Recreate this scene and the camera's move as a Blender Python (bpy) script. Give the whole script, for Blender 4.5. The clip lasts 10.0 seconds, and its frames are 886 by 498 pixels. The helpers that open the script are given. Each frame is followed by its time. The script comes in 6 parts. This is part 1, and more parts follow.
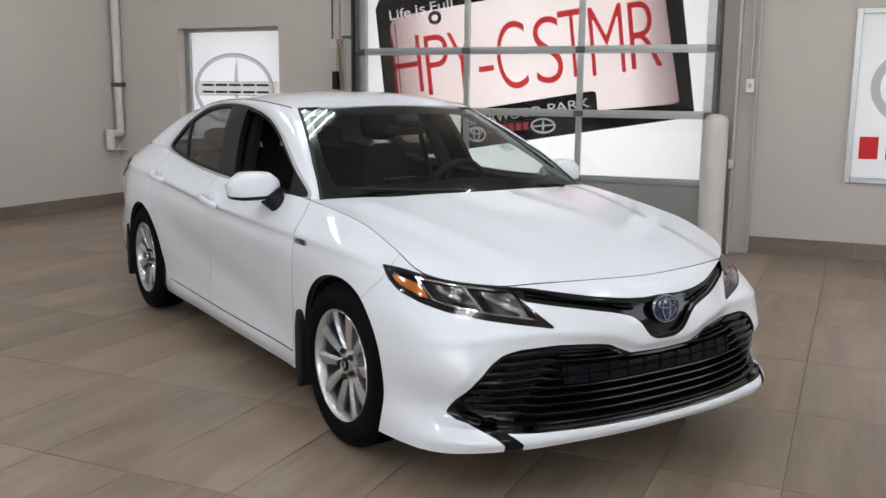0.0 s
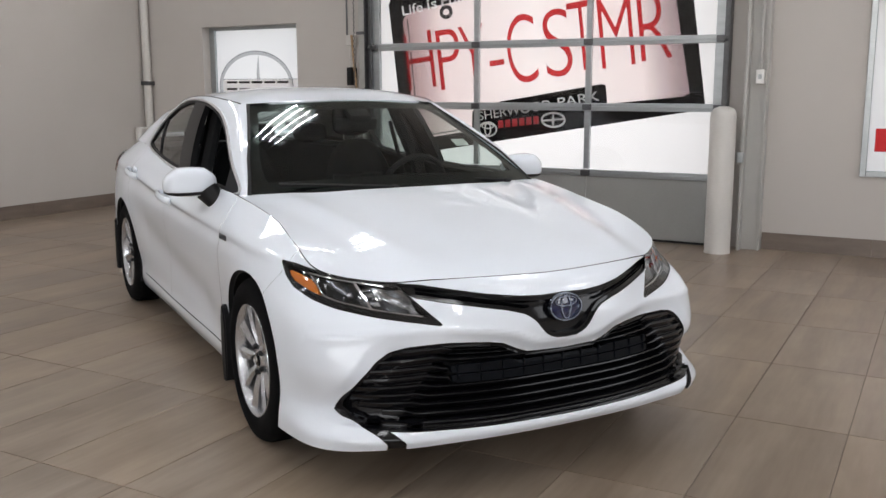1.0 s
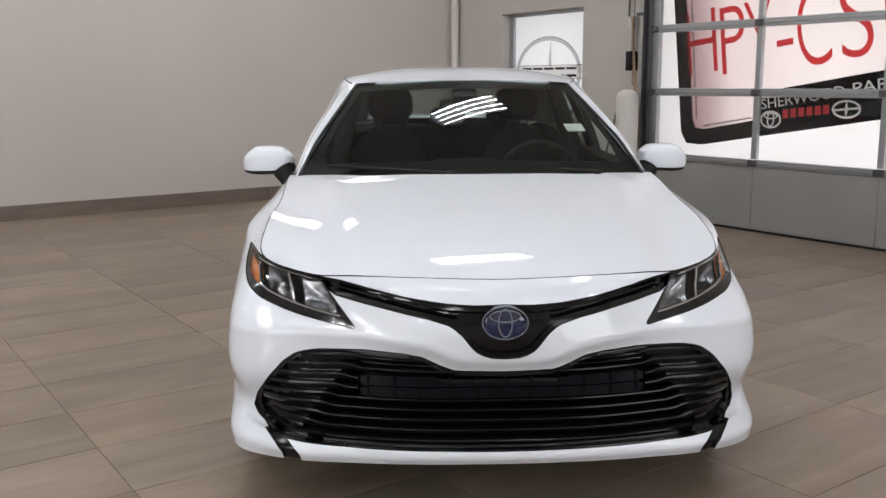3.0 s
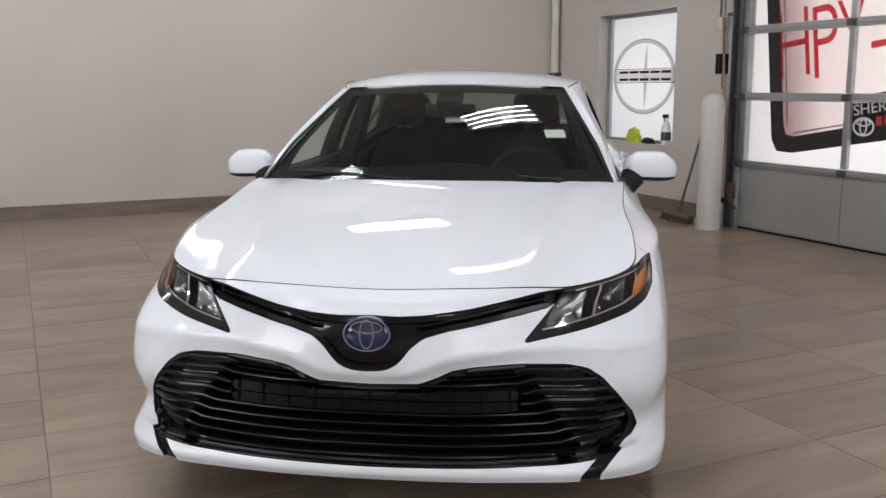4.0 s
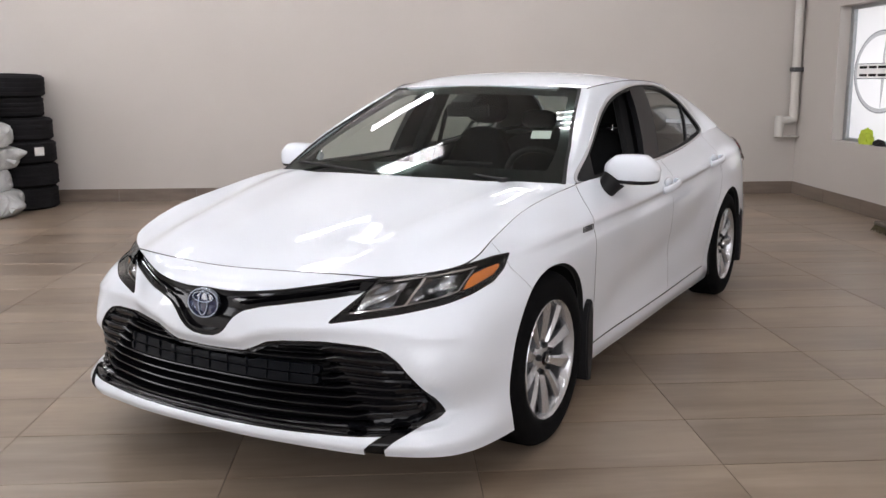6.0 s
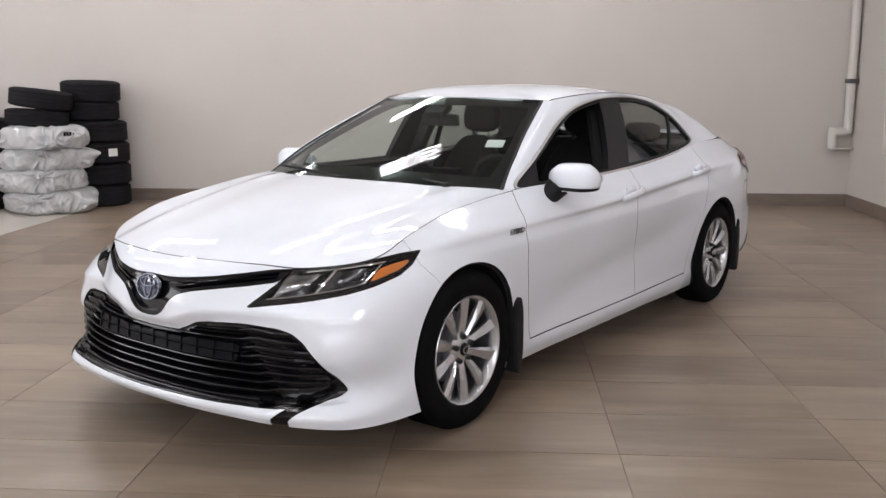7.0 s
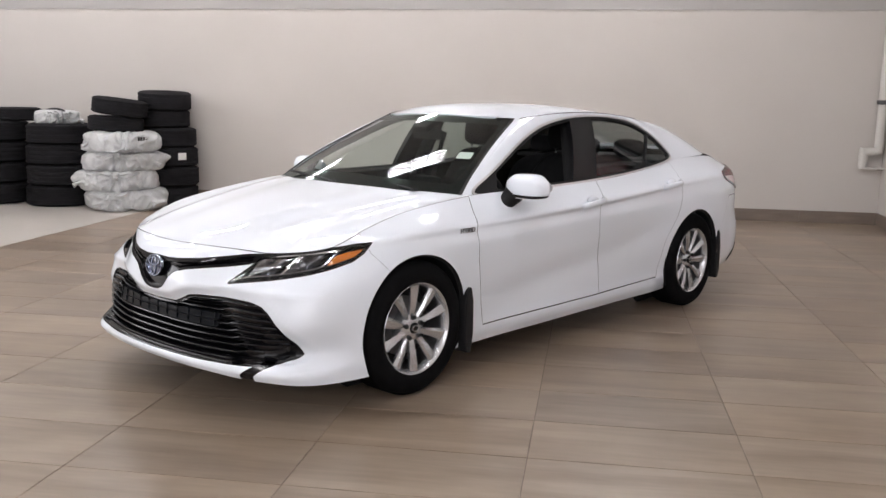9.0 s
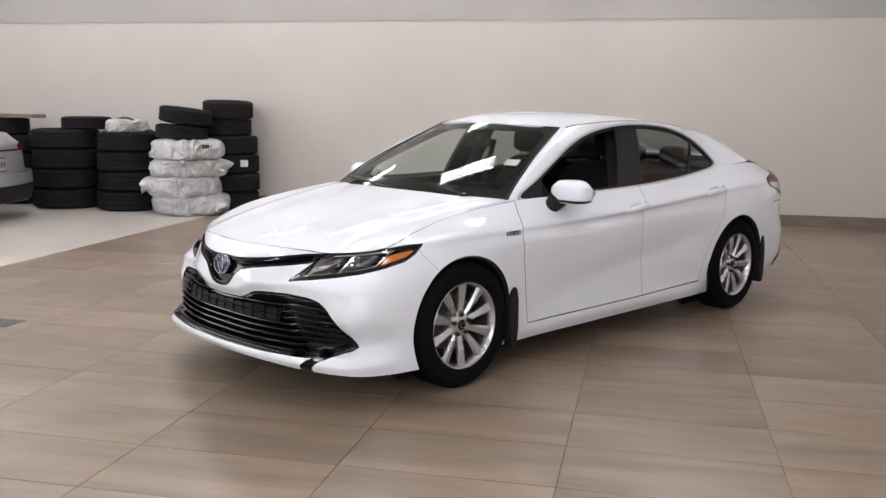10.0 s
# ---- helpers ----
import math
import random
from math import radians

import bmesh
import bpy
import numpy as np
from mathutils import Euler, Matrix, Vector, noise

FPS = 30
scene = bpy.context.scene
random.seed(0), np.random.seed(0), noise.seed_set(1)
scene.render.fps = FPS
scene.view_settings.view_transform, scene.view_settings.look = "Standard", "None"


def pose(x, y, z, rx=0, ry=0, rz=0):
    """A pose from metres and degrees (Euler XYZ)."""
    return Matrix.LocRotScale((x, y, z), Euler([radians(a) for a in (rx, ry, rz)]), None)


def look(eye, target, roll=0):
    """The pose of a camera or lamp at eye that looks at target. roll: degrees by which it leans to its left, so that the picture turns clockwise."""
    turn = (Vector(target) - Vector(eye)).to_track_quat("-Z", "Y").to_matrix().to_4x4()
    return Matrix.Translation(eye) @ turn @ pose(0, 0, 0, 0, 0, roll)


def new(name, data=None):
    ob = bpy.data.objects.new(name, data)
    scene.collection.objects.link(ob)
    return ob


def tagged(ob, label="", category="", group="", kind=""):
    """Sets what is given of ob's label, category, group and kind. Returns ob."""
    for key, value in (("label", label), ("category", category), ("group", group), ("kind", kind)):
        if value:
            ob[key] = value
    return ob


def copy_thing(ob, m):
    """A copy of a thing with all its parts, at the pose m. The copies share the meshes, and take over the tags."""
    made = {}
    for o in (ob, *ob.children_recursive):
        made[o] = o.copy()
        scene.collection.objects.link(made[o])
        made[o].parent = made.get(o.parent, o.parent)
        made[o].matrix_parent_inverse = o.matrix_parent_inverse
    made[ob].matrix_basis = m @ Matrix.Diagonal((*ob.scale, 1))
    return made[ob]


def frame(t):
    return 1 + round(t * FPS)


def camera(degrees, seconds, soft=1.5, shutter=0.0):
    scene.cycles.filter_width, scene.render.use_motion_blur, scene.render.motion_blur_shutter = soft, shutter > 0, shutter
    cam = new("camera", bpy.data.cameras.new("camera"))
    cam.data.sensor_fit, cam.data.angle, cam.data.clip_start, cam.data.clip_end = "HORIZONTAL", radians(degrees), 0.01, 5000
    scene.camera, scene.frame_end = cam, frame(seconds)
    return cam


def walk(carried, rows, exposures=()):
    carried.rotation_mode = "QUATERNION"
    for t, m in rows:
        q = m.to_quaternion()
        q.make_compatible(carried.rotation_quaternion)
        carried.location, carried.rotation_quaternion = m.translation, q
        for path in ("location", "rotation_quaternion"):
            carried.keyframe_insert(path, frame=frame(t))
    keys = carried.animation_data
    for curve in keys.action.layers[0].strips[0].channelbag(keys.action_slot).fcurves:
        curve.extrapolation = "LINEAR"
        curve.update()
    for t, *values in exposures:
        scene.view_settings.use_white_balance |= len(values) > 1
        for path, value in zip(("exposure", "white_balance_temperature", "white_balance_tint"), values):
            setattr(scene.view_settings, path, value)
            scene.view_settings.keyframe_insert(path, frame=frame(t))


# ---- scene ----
cam = camera(51.69, 10.0)
PATH = [
    (0, (2.014, -0.999, 1.410), (1.210, 0.802, 1.074), 0.54),
    (0.5, (2.193, -0.904, 1.390), (1.363, 0.884, 1.051), 0.07),
    (1, (2.577, -0.674, 1.407), (1.629, 1.052, 1.061), -0.09),
    (1.5, (2.820, -0.349, 1.361), (1.700, 1.271, 1.008), -0.14),
    (2, (3.005, -0.000, 1.340), (1.712, 1.484, 0.987), -0.24),
    (2.5, (3.271, 0.336, 1.355), (1.804, 1.649, 1.003), -0.22),
    (2.7, (3.355, 0.461, 1.349), (1.827, 1.701, 0.993), -0.29),
    (3.8, (3.717, 1.310, 1.318), (1.962, 2.201, 0.964), -0.03),
    (4, (3.818, 1.452, 1.337), (2.035, 2.287, 0.986), -0.20),
    (4.5, (4.012, 1.808, 1.305), (2.165, 2.487, 0.951), -0.16),
    (5, (4.174, 2.197, 1.338), (2.269, 2.692, 0.985), -0.11),
    (5.2, (4.254, 2.340, 1.318), (2.330, 2.760, 0.966), -0.10),
    (6.3, (4.525, 3.202, 1.386), (2.558, 3.219, 1.024), -0.27),
    (6.5, (4.568, 3.342, 1.387), (2.600, 3.315, 1.029), -0.13),
    (7, (4.798, 3.674, 1.395), (2.833, 3.553, 1.047), 0.09),
    (7.5, (4.928, 3.929, 1.392), (2.966, 3.740, 1.048), 0.26),
    (8, (5.078, 4.194, 1.413), (3.120, 3.963, 1.077), 0.33),
    (8.5, (5.253, 4.362, 1.434), (3.297, 4.102, 1.106), 0.72),
    (9, (5.426, 4.359, 1.446), (3.478, 4.046, 1.119), 0.98),
    (9.5, (5.623, 4.373, 1.429), (3.689, 3.974, 1.108), 0.81),
    (10, (5.690, 4.447, 1.464), (3.763, 4.015, 1.150), 0.74),
]
walk(cam, [(t, look(eye, target, roll)) for t, eye, target, roll in PATH], [(0, 0.05, 6400, 10), (2.5, 0.03, 6500, 11), (4.5, 0.07, 6500, 12), (6.5, 0.35, 6500, 14), (8.0, 0.36, 6520, 14), (8.5, 0.54, 6530, 14), (9.0, 0.45, 6540, 14), (9.5, 0.42, 6550, 14), (10, 0.41, 6550, 14)])

# ---- world and lights ----
world = bpy.data.worlds.new("sky")
scene.world = world
world.use_nodes = True
sky = world.node_tree.nodes.new("ShaderNodeTexSky")
sky.sky_type, sky.sun_disc = "NISHITA", False
sky.sun_elevation, sky.sun_rotation = radians(40), radians(200)
world.node_tree.links.new(sky.outputs[0], world.node_tree.nodes["Background"].inputs[0])
world.node_tree.nodes["Background"].inputs[1].default_value = 0.1


# SOUTH and EAST power fill lamps added outside the view
DAY, SOUTH, EAST = 22.5, 305.0, 165.0


def area_lamp(name, m, sx, sy, watts, colour=(1, 1, 1)):
    lamp = bpy.data.lights.new(name, "AREA")
    lamp.shape, lamp.size, lamp.size_y, lamp.energy, lamp.color = "RECTANGLE", sx, sy, watts, colour
    ob = new(name, lamp)
    ob.matrix_world = m
    return ob


# ---- materials ----
def material(name, colour, rough=0.5, metal=0.0, **extra):
    m = bpy.data.materials.new(name)
    m.use_nodes = True
    b = m.node_tree.nodes["Principled BSDF"]
    b.inputs["Base Color"].default_value = (*colour, 1)
    b.inputs["Roughness"].default_value = rough
    b.inputs["Metallic"].default_value = metal
    for key, value in extra.items():
        b.inputs[key.replace("_", " ")].default_value = value
    return m


def nodes_of(m):
    return m.node_tree.nodes, m.node_tree.links, m.node_tree.nodes["Principled BSDF"]


def vary(m, scale=3.0, amount=0.12, rough=0.0, bump=0.0, fine=60.0, stretch=(1, 1, 1), coords="Object"):
    """Two scales of colour variation, with roughness and bump from the fine one."""
    nodes, links, b = nodes_of(m)
    base = tuple(b.inputs["Base Color"].default_value)
    tc, mp = nodes.new("ShaderNodeTexCoord"), nodes.new("ShaderNodeMapping")
    mp.inputs["Scale"].default_value = stretch
    links.new(tc.outputs[coords], mp.inputs[0])
    big, small = nodes.new("ShaderNodeTexNoise"), nodes.new("ShaderNodeTexNoise")
    big.inputs["Scale"].default_value, small.inputs["Scale"].default_value = scale, fine
    big.inputs["Detail"].default_value, small.inputs["Detail"].default_value = 5, 3
    for n in (big, small):
        links.new(mp.outputs[0], n.inputs["Vector"])
    add = nodes.new("ShaderNodeMath")
    add.operation = "MULTIPLY_ADD"
    links.new(small.outputs["Fac"], add.inputs[0])
    add.inputs[1].default_value = 0.35
    links.new(big.outputs["Fac"], add.inputs[2])
    ramp = nodes.new("ShaderNodeValToRGB")
    ramp.color_ramp.elements[0].position, ramp.color_ramp.elements[1].position = 0.4, 0.95
    for e, k in zip(ramp.color_ramp.elements, (1 - amount, 1 + amount)):
        e.color = (*[min(1, c * k) for c in base[:3]], 1)
    links.new(add.outputs[0], ramp.inputs[0])
    links.new(ramp.outputs[0], b.inputs["Base Color"])
    if rough:
        r = nodes.new("ShaderNodeMapRange")
        r.inputs["To Min"].default_value = b.inputs["Roughness"].default_value - rough
        r.inputs["To Max"].default_value = b.inputs["Roughness"].default_value + rough
        links.new(big.outputs["Fac"], r.inputs[0])
        links.new(r.outputs[0], b.inputs["Roughness"])
    if bump:
        bn = nodes.new("ShaderNodeBump")
        bn.inputs["Strength"].default_value, bn.inputs["Distance"].default_value = bump, 0.002
        links.new(small.outputs["Fac"], bn.inputs["Height"])
        links.new(bn.outputs[0], b.inputs["Normal"])
    return m


WALL = vary(material("wall_paint", (0.505, 0.472, 0.442), 0.6), 0.8, 0.04, bump=0.08, fine=150)
UPPER = vary(material("upper_wall_paint", (0.36, 0.345, 0.33), 0.6), 0.8, 0.04, bump=0.08, fine=150)
CEIL = vary(material("ceiling_paint", (0.62, 0.61, 0.6), 0.8), 1.0, 0.04)
BASE = vary(material("base_tile", (0.17, 0.135, 0.11), 0.35), 4.0, 0.2, rough=0.08, stretch=(0.6, 0.6, 4))
GROUT = vary(material("grout", (0.165, 0.132, 0.107), 0.8), 8, 0.3)
LIGHTFLOOR = vary(material("pale_floor", (0.5, 0.465, 0.425), 0.4), 2.0, 0.08, rough=0.1)
PAINT = material("white_car_paint", (0.757, 0.804, 0.868), 0.5, Specular_IOR_Level=0.2, Coat_Weight=1.0, Coat_Roughness=0.02)
PILLAR = material("pillar_black", (0.005, 0.005, 0.006), 0.35, Specular_IOR_Level=0.18)
SATIN = vary(material("satin_black", (0.004, 0.004, 0.005), 0.2, Specular_IOR_Level=0.3), 30, 0.2)
PANELBLACK = vary(material("dull_black", (0.004, 0.005, 0.007), 0.35, Specular_IOR_Level=0.1), 30, 0.2)
GLOSSBLACK = material("gloss_black", (0.004, 0.004, 0.005), 0.12, Specular_IOR_Level=0.25, Coat_Weight=0.15, Coat_Roughness=0.04)
MOULDING = material("satin_metal", (0.62, 0.625, 0.64), 0.28, 0.75)
BADGEMETAL = material("badge_metal", (0.3, 0.335, 0.4), 0.25, 1.0)
REFLECTOR = material("lamp_reflector", (0.33, 0.34, 0.36), 0.24, 1.0)
DARKBOWL = material("dark_lamp_bowl", (0.16, 0.165, 0.18), 0.2, 1.0)
CLEARLENS = material("clear_tail_lens", (0.5, 0.36, 0.36), 0.15, Coat_Weight=0.5)
BLACK = vary(material("black_plastic", (0.012, 0.012, 0.013), 0.55, Specular_IOR_Level=0.22), 8, 0.2, bump=0.1, fine=300)
# Near-black, used among others as painted shade in the panel gaps
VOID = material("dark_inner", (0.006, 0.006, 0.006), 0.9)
RUBBER = vary(material("tyre_rubber", (0.005, 0.005, 0.0055), 0.85, Specular_IOR_Level=0.07), 12, 0.25, bump=0.15, fine=250)
DUSTYRUBBER = vary(material("dusty_rubber", (0.0095, 0.009, 0.0105), 0.85, Specular_IOR_Level=0.2), 9, 0.35, bump=0.2, fine=200)
ALLOY = vary(material("alloy", (0.52, 0.525, 0.545), 0.26, 0.75), 20, 0.06)
DARKMETAL = vary(material("dark_metal", (0.12, 0.12, 0.125), 0.45, 0.8), 20, 0.2)
CHROME = material("chrome", (0.75, 0.75, 0.76), 0.08, 1.0)
SEAT = vary(material("dark_fabric", (0.012, 0.012, 0.013), 0.95, Specular_IOR_Level=0.1), 20, 0.2, bump=0.2, fine=400)
TRIM = vary(material("interior_trim", (0.012, 0.012, 0.013), 0.6, Specular_IOR_Level=0.2), 20, 0.15, bump=0.1, fine=300)
GREYTRIM = vary(material("pale_interior_trim", (0.16, 0.155, 0.15), 0.85), 10, 0.1, bump=0.1, fine=300)
AMBER = material("amber_lens", (0.6, 0.17, 0.02), 0.12, Coat_Weight=0.8)
REDLENS = material("red_lens", (0.14, 0.004, 0.006), 0.15, Specular_IOR_Level=0.3)
BLUE = material("blue_emblem", (0.006, 0.012, 0.06), 0.08, Coat_Weight=1.0)
ALU = vary(material("anodised_aluminium", (0.42, 0.44, 0.45), 0.38, 0.85), 5, 0.12, rough=0.08, stretch=(0.3, 4, 4))
DOORGREY = vary(material("grey_door_panel", (0.29, 0.29, 0.28), 0.45), 2.0, 0.08, rough=0.08)
GREYPAINT = vary(material("grey_paint", (0.42, 0.41, 0.39), 0.45), 4.0, 0.07, rough=0.08)
PIPE = vary(material("pipe_paint", (0.56, 0.54, 0.51), 0.4), 4.0, 0.05)
WHITE = vary(material("white_plastic", (0.75, 0.75, 0.73), 0.4), 8, 0.04)
OLDWOOD = vary(material("greyed_wood", (0.2, 0.165, 0.13), 0.7), 12, 0.25, stretch=(6, 0.6, 6))
WOOD = vary(material("broom_wood", (0.38, 0.25, 0.14), 0.55), 12, 0.2, stretch=(6, 6, 0.6))
TRAY = vary(material("lamp_tray", (0.2, 0.2, 0.2), 0.45), 8, 0.05)
TUBE = material("lamp_tube", (1, 1, 1), 0.5, Emission_Color=(0.98, 0.985, 1.0, 1), Emission_Strength=35.0)


def film(name, colour, through_light=0.8):
    """Printed vinyl film on glass: daylight shines through it."""
    m = bpy.data.materials.new(name)
    m.use_nodes = True
    nodes, links = m.node_tree.nodes, m.node_tree.links
    b = nodes["Principled BSDF"]
    b.inputs["Base Color"].default_value = (*colour, 1)
    b.inputs["Roughness"].default_value = 0.3
    t, mix = nodes.new("ShaderNodeBsdfTranslucent"), nodes.new("ShaderNodeMixShader")
    t.inputs["Color"].default_value = (*colour, 1)
    mix.inputs[0].default_value = through_light
    links.new(b.outputs[0], mix.inputs[1])
    links.new(t.outputs[0], mix.inputs[2])
    links.new(mix.outputs[0], nodes["Material Output"].inputs[0])
    return m


FILMWHITE = film("white_film", (0.92, 0.9, 0.885))


def ink(name, colour, body=0.12):
    """Ink on backlit film: it tints the light that passes, with a little colour of its own."""
    m = bpy.data.materials.new(name)
    m.use_nodes = True
    nodes, links = m.node_tree.nodes, m.node_tree.links
    b = nodes["Principled BSDF"]
    b.inputs["Base Color"].default_value = (*colour, 1)
    b.inputs["Roughness"].default_value = 0.35
    t, mix = nodes.new("ShaderNodeBsdfTransparent"), nodes.new("ShaderNodeMixShader")
    t.inputs["Color"].default_value = (*[c ** 0.5 for c in colour], 1)
    mix.inputs[0].default_value = body
    links.new(t.outputs[0], mix.inputs[1])
    links.new(b.outputs[0], mix.inputs[2])
    links.new(mix.outputs[0], nodes["Material Output"].inputs[0])
    return m


FILMRED = ink("red_ink", (0.72, 0.055, 0.06))
FILMBLACK = ink("black_ink", (0.012, 0.01, 0.01), 0.25)
FILMGREY = ink("grey_ink", (0.4, 0.4, 0.41))
FILMPALE = ink("pale_grey_ink", (0.66, 0.66, 0.66), 0.05)
DARKINK = ink("dark_grey_ink", (0.2, 0.2, 0.21))


def shaded_ink(name):
    """A printed metal plate: pale in the middle, a soft pink-grey towards both ends."""
    m = ink(name, (0.9, 0.8, 0.79), 0.03)
    nodes, links = m.node_tree.nodes, m.node_tree.links
    tc, sep, lean, ramp = (nodes.new("ShaderNode" + k) for k in ("TexCoord", "SeparateXYZ", "Math", "ValToRGB"))
    lean.operation, lean.inputs[1].default_value = "MULTIPLY_ADD", 0.14
    span = nodes.new("ShaderNodeMapRange")
    span.inputs["From Min"].default_value, span.inputs["From Max"].default_value = -2.25, 0.75
    links.new(tc.outputs["Object"], sep.inputs[0])
    links.new(sep.outputs["Z"], lean.inputs[0])
    links.new(sep.outputs["X"], lean.inputs[2])
    links.new(lean.outputs[0], span.inputs[0])
    links.new(span.outputs[0], ramp.inputs[0])
    e = ramp.color_ramp.elements
    e[0].position, e[0].color = 0.0, (0.62, 0.5, 0.5, 1)
    e[1].position, e[1].color = 1.0, (0.55, 0.46, 0.47, 1)
    for p, c in ((0.16, (0.93, 0.87, 0.86, 1)), (0.5, (0.98, 0.95, 0.94, 1)), (0.84, (0.95, 0.9, 0.89, 1))):
        n = e.new(p)
        n.color = c
    for n in nodes:
        if n.type == "BSDF_TRANSPARENT":
            links.new(ramp.outputs[0], n.inputs[0])
    return m


PLATEFACE = shaded_ink("plate_face_ink")
PRINTRED = material("red_print", (0.55, 0.03, 0.04), 0.5)
PRINTWHITE = vary(material("white_print", (0.86, 0.86, 0.85), 0.5), 10, 0.03)


def glass(name, tint, rough=0.0):
    """Thin glazing: clear passage with a mirror gloss that grows towards the edge."""
    m = bpy.data.materials.new(name)
    m.use_nodes = True
    nodes, links = m.node_tree.nodes, m.node_tree.links
    nodes.remove(nodes["Principled BSDF"])
    t, g, mix, lw = (nodes.new("ShaderNode" + k) for k in ("BsdfTransparent", "BsdfGlossy", "MixShader", "LayerWeight"))
    t.inputs[0].default_value = (*tint, 1)
    g.inputs["Roughness"].default_value = rough
    lw.inputs[0].default_value = 0.5
    power, scale = nodes.new("ShaderNodeMath"), nodes.new("ShaderNodeMath")
    power.operation, power.inputs[1].default_value = "POWER", 5.0
    scale.operation, scale.inputs[1].default_value, scale.inputs[2].default_value = "MULTIPLY_ADD", 0.9, 0.048
    links.new(lw.outputs["Facing"], power.inputs[0])
    links.new(power.outputs[0], scale.inputs[0])
    links.new(scale.outputs[0], mix.inputs[0])
    links.new(t.outputs[0], mix.inputs[1])
    links.new(g.outputs[0], mix.inputs[2])
    links.new(mix.outputs[0], nodes["Material Output"].inputs[0])
    return m


SCREEN = glass("windscreen_glass", (0.66, 0.755, 0.71))
PRIVACY = glass("rear_glass", (0.5, 0.53, 0.52))
LENS = glass("lamp_lens", (0.93, 0.93, 0.93))


# ---- mesh helpers ----
def mesh_object(name, me, mat, parent=None, label=""):
    me.materials.append(mat)
    ob = new(name, me)
    ob.parent = parent
    if label:
        ob["label"] = label
    return ob


def part(name, bm, mat, parent=None, label="", smooth=False):
    me = bpy.data.meshes.new(name)
    bmesh.ops.recalc_face_normals(bm, faces=bm.faces)
    bm.to_mesh(me)
    bm.free()
    if smooth:
        me.shade_smooth()
        me.set_sharp_from_angle(angle=radians(35))
    return mesh_object(name, me, mat, parent, label)


def empty(name, m, label="", category="", group="", kind=""):
    ob = new(name)
    ob.matrix_world = m
    return tagged(ob, label, category, group, kind)


def box_into(bm, x0, x1, y0, y1, z0, z1, bevel=0.0, m=None):
    r = bmesh.ops.create_cube(bm, size=1)["verts"]
    t = Matrix.Translation(((x0 + x1) / 2, (y0 + y1) / 2, (z0 + z1) / 2)) @ Matrix.Diagonal((x1 - x0, y1 - y0, z1 - z0, 1))
    bmesh.ops.transform(bm, matrix=(m or Matrix()) @ t, verts=r)
    if bevel:
        es = {e for v in r for e in v.link_edges}
        bmesh.ops.bevel(bm, geom=list(es), offset=bevel, segments=2, affect="EDGES", profile=0.5)
    return bm


def box(x0, x1, y0, y1, z0, z1, bevel=0.0, m=None):
    return box_into(bmesh.new(), x0, x1, y0, y1, z0, z1, bevel, m)


def lathe(profile, n=48, m=None, bm=None, closed=False):
    """Revolve a profile of (radius, height) round z."""
    bm = bm or bmesh.new()
    m = m or Matrix()
    rings = []
    for r, h in profile:
        rings.append([bm.verts.new(m @ Vector((r * math.cos(2 * math.pi * i / n), r * math.sin(2 * math.pi * i / n), h))) for i in range(n)])
    pairs = list(zip(rings, rings[1:])) + ([(rings[-1], rings[0])] if closed else [])
    for a, b in pairs:
        for i in range(n):
            j = (i + 1) % n
            bm.faces.new((a[i], a[j], b[j], b[i]))
    return bm


def tube_along(points, radius, n=12, bm=None, caps=True, radii=None):
    """A round bar along a run of points."""
    bm = bm or bmesh.new()
    pts = [Vector(p) for p in points]
    rings, side = [], None
    for i, p in enumerate(pts):
        d = (pts[min(i + 1, len(pts) - 1)] - pts[max(i - 1, 0)]).normalized()
        if side is None:
            side = d.orthogonal().normalized()
        side = (side - d * side.dot(d)).normalized()
        up = d.cross(side)
        r = radii[i] if radii else radius
        rings.append([bm.verts.new(p + side * (r * math.cos(2 * math.pi * k / n)) + up * (r * math.sin(2 * math.pi * k / n))) for k in range(n)])
    for a, b in zip(rings, rings[1:]):
        for k in range(n):
            bm.faces.new((a[k], a[(k + 1) % n], b[(k + 1) % n], b[k]))
    if caps:
        bm.faces.new(rings[0][::-1])
        bm.faces.new(rings[-1])
    return bm


def slab(outline, y0, y1, axis="y", bm=None, m=None):
    """A flat shape of some thickness from a 2D outline: (x, z) across y, (y, z) across x or (x, y) across z."""
    bm = bm or bmesh.new()
    m = m or Matrix()
    put = {"y": lambda a, b, c: (a, c, b), "x": lambda a, b, c: (c, a, b), "z": lambda a, b, c: (a, b, c)}[axis]
    r0 = [bm.verts.new(m @ Vector(put(a, b, y0))) for a, b in outline]
    r1 = [bm.verts.new(m @ Vector(put(a, b, y1))) for a, b in outline]
    n = len(outline)
    bm.faces.new(r0)
    bm.faces.new(r1[::-1])
    for i in range(n):
        bm.faces.new((r0[i], r1[i], r1[(i + 1) % n], r0[(i + 1) % n]))
    return bm


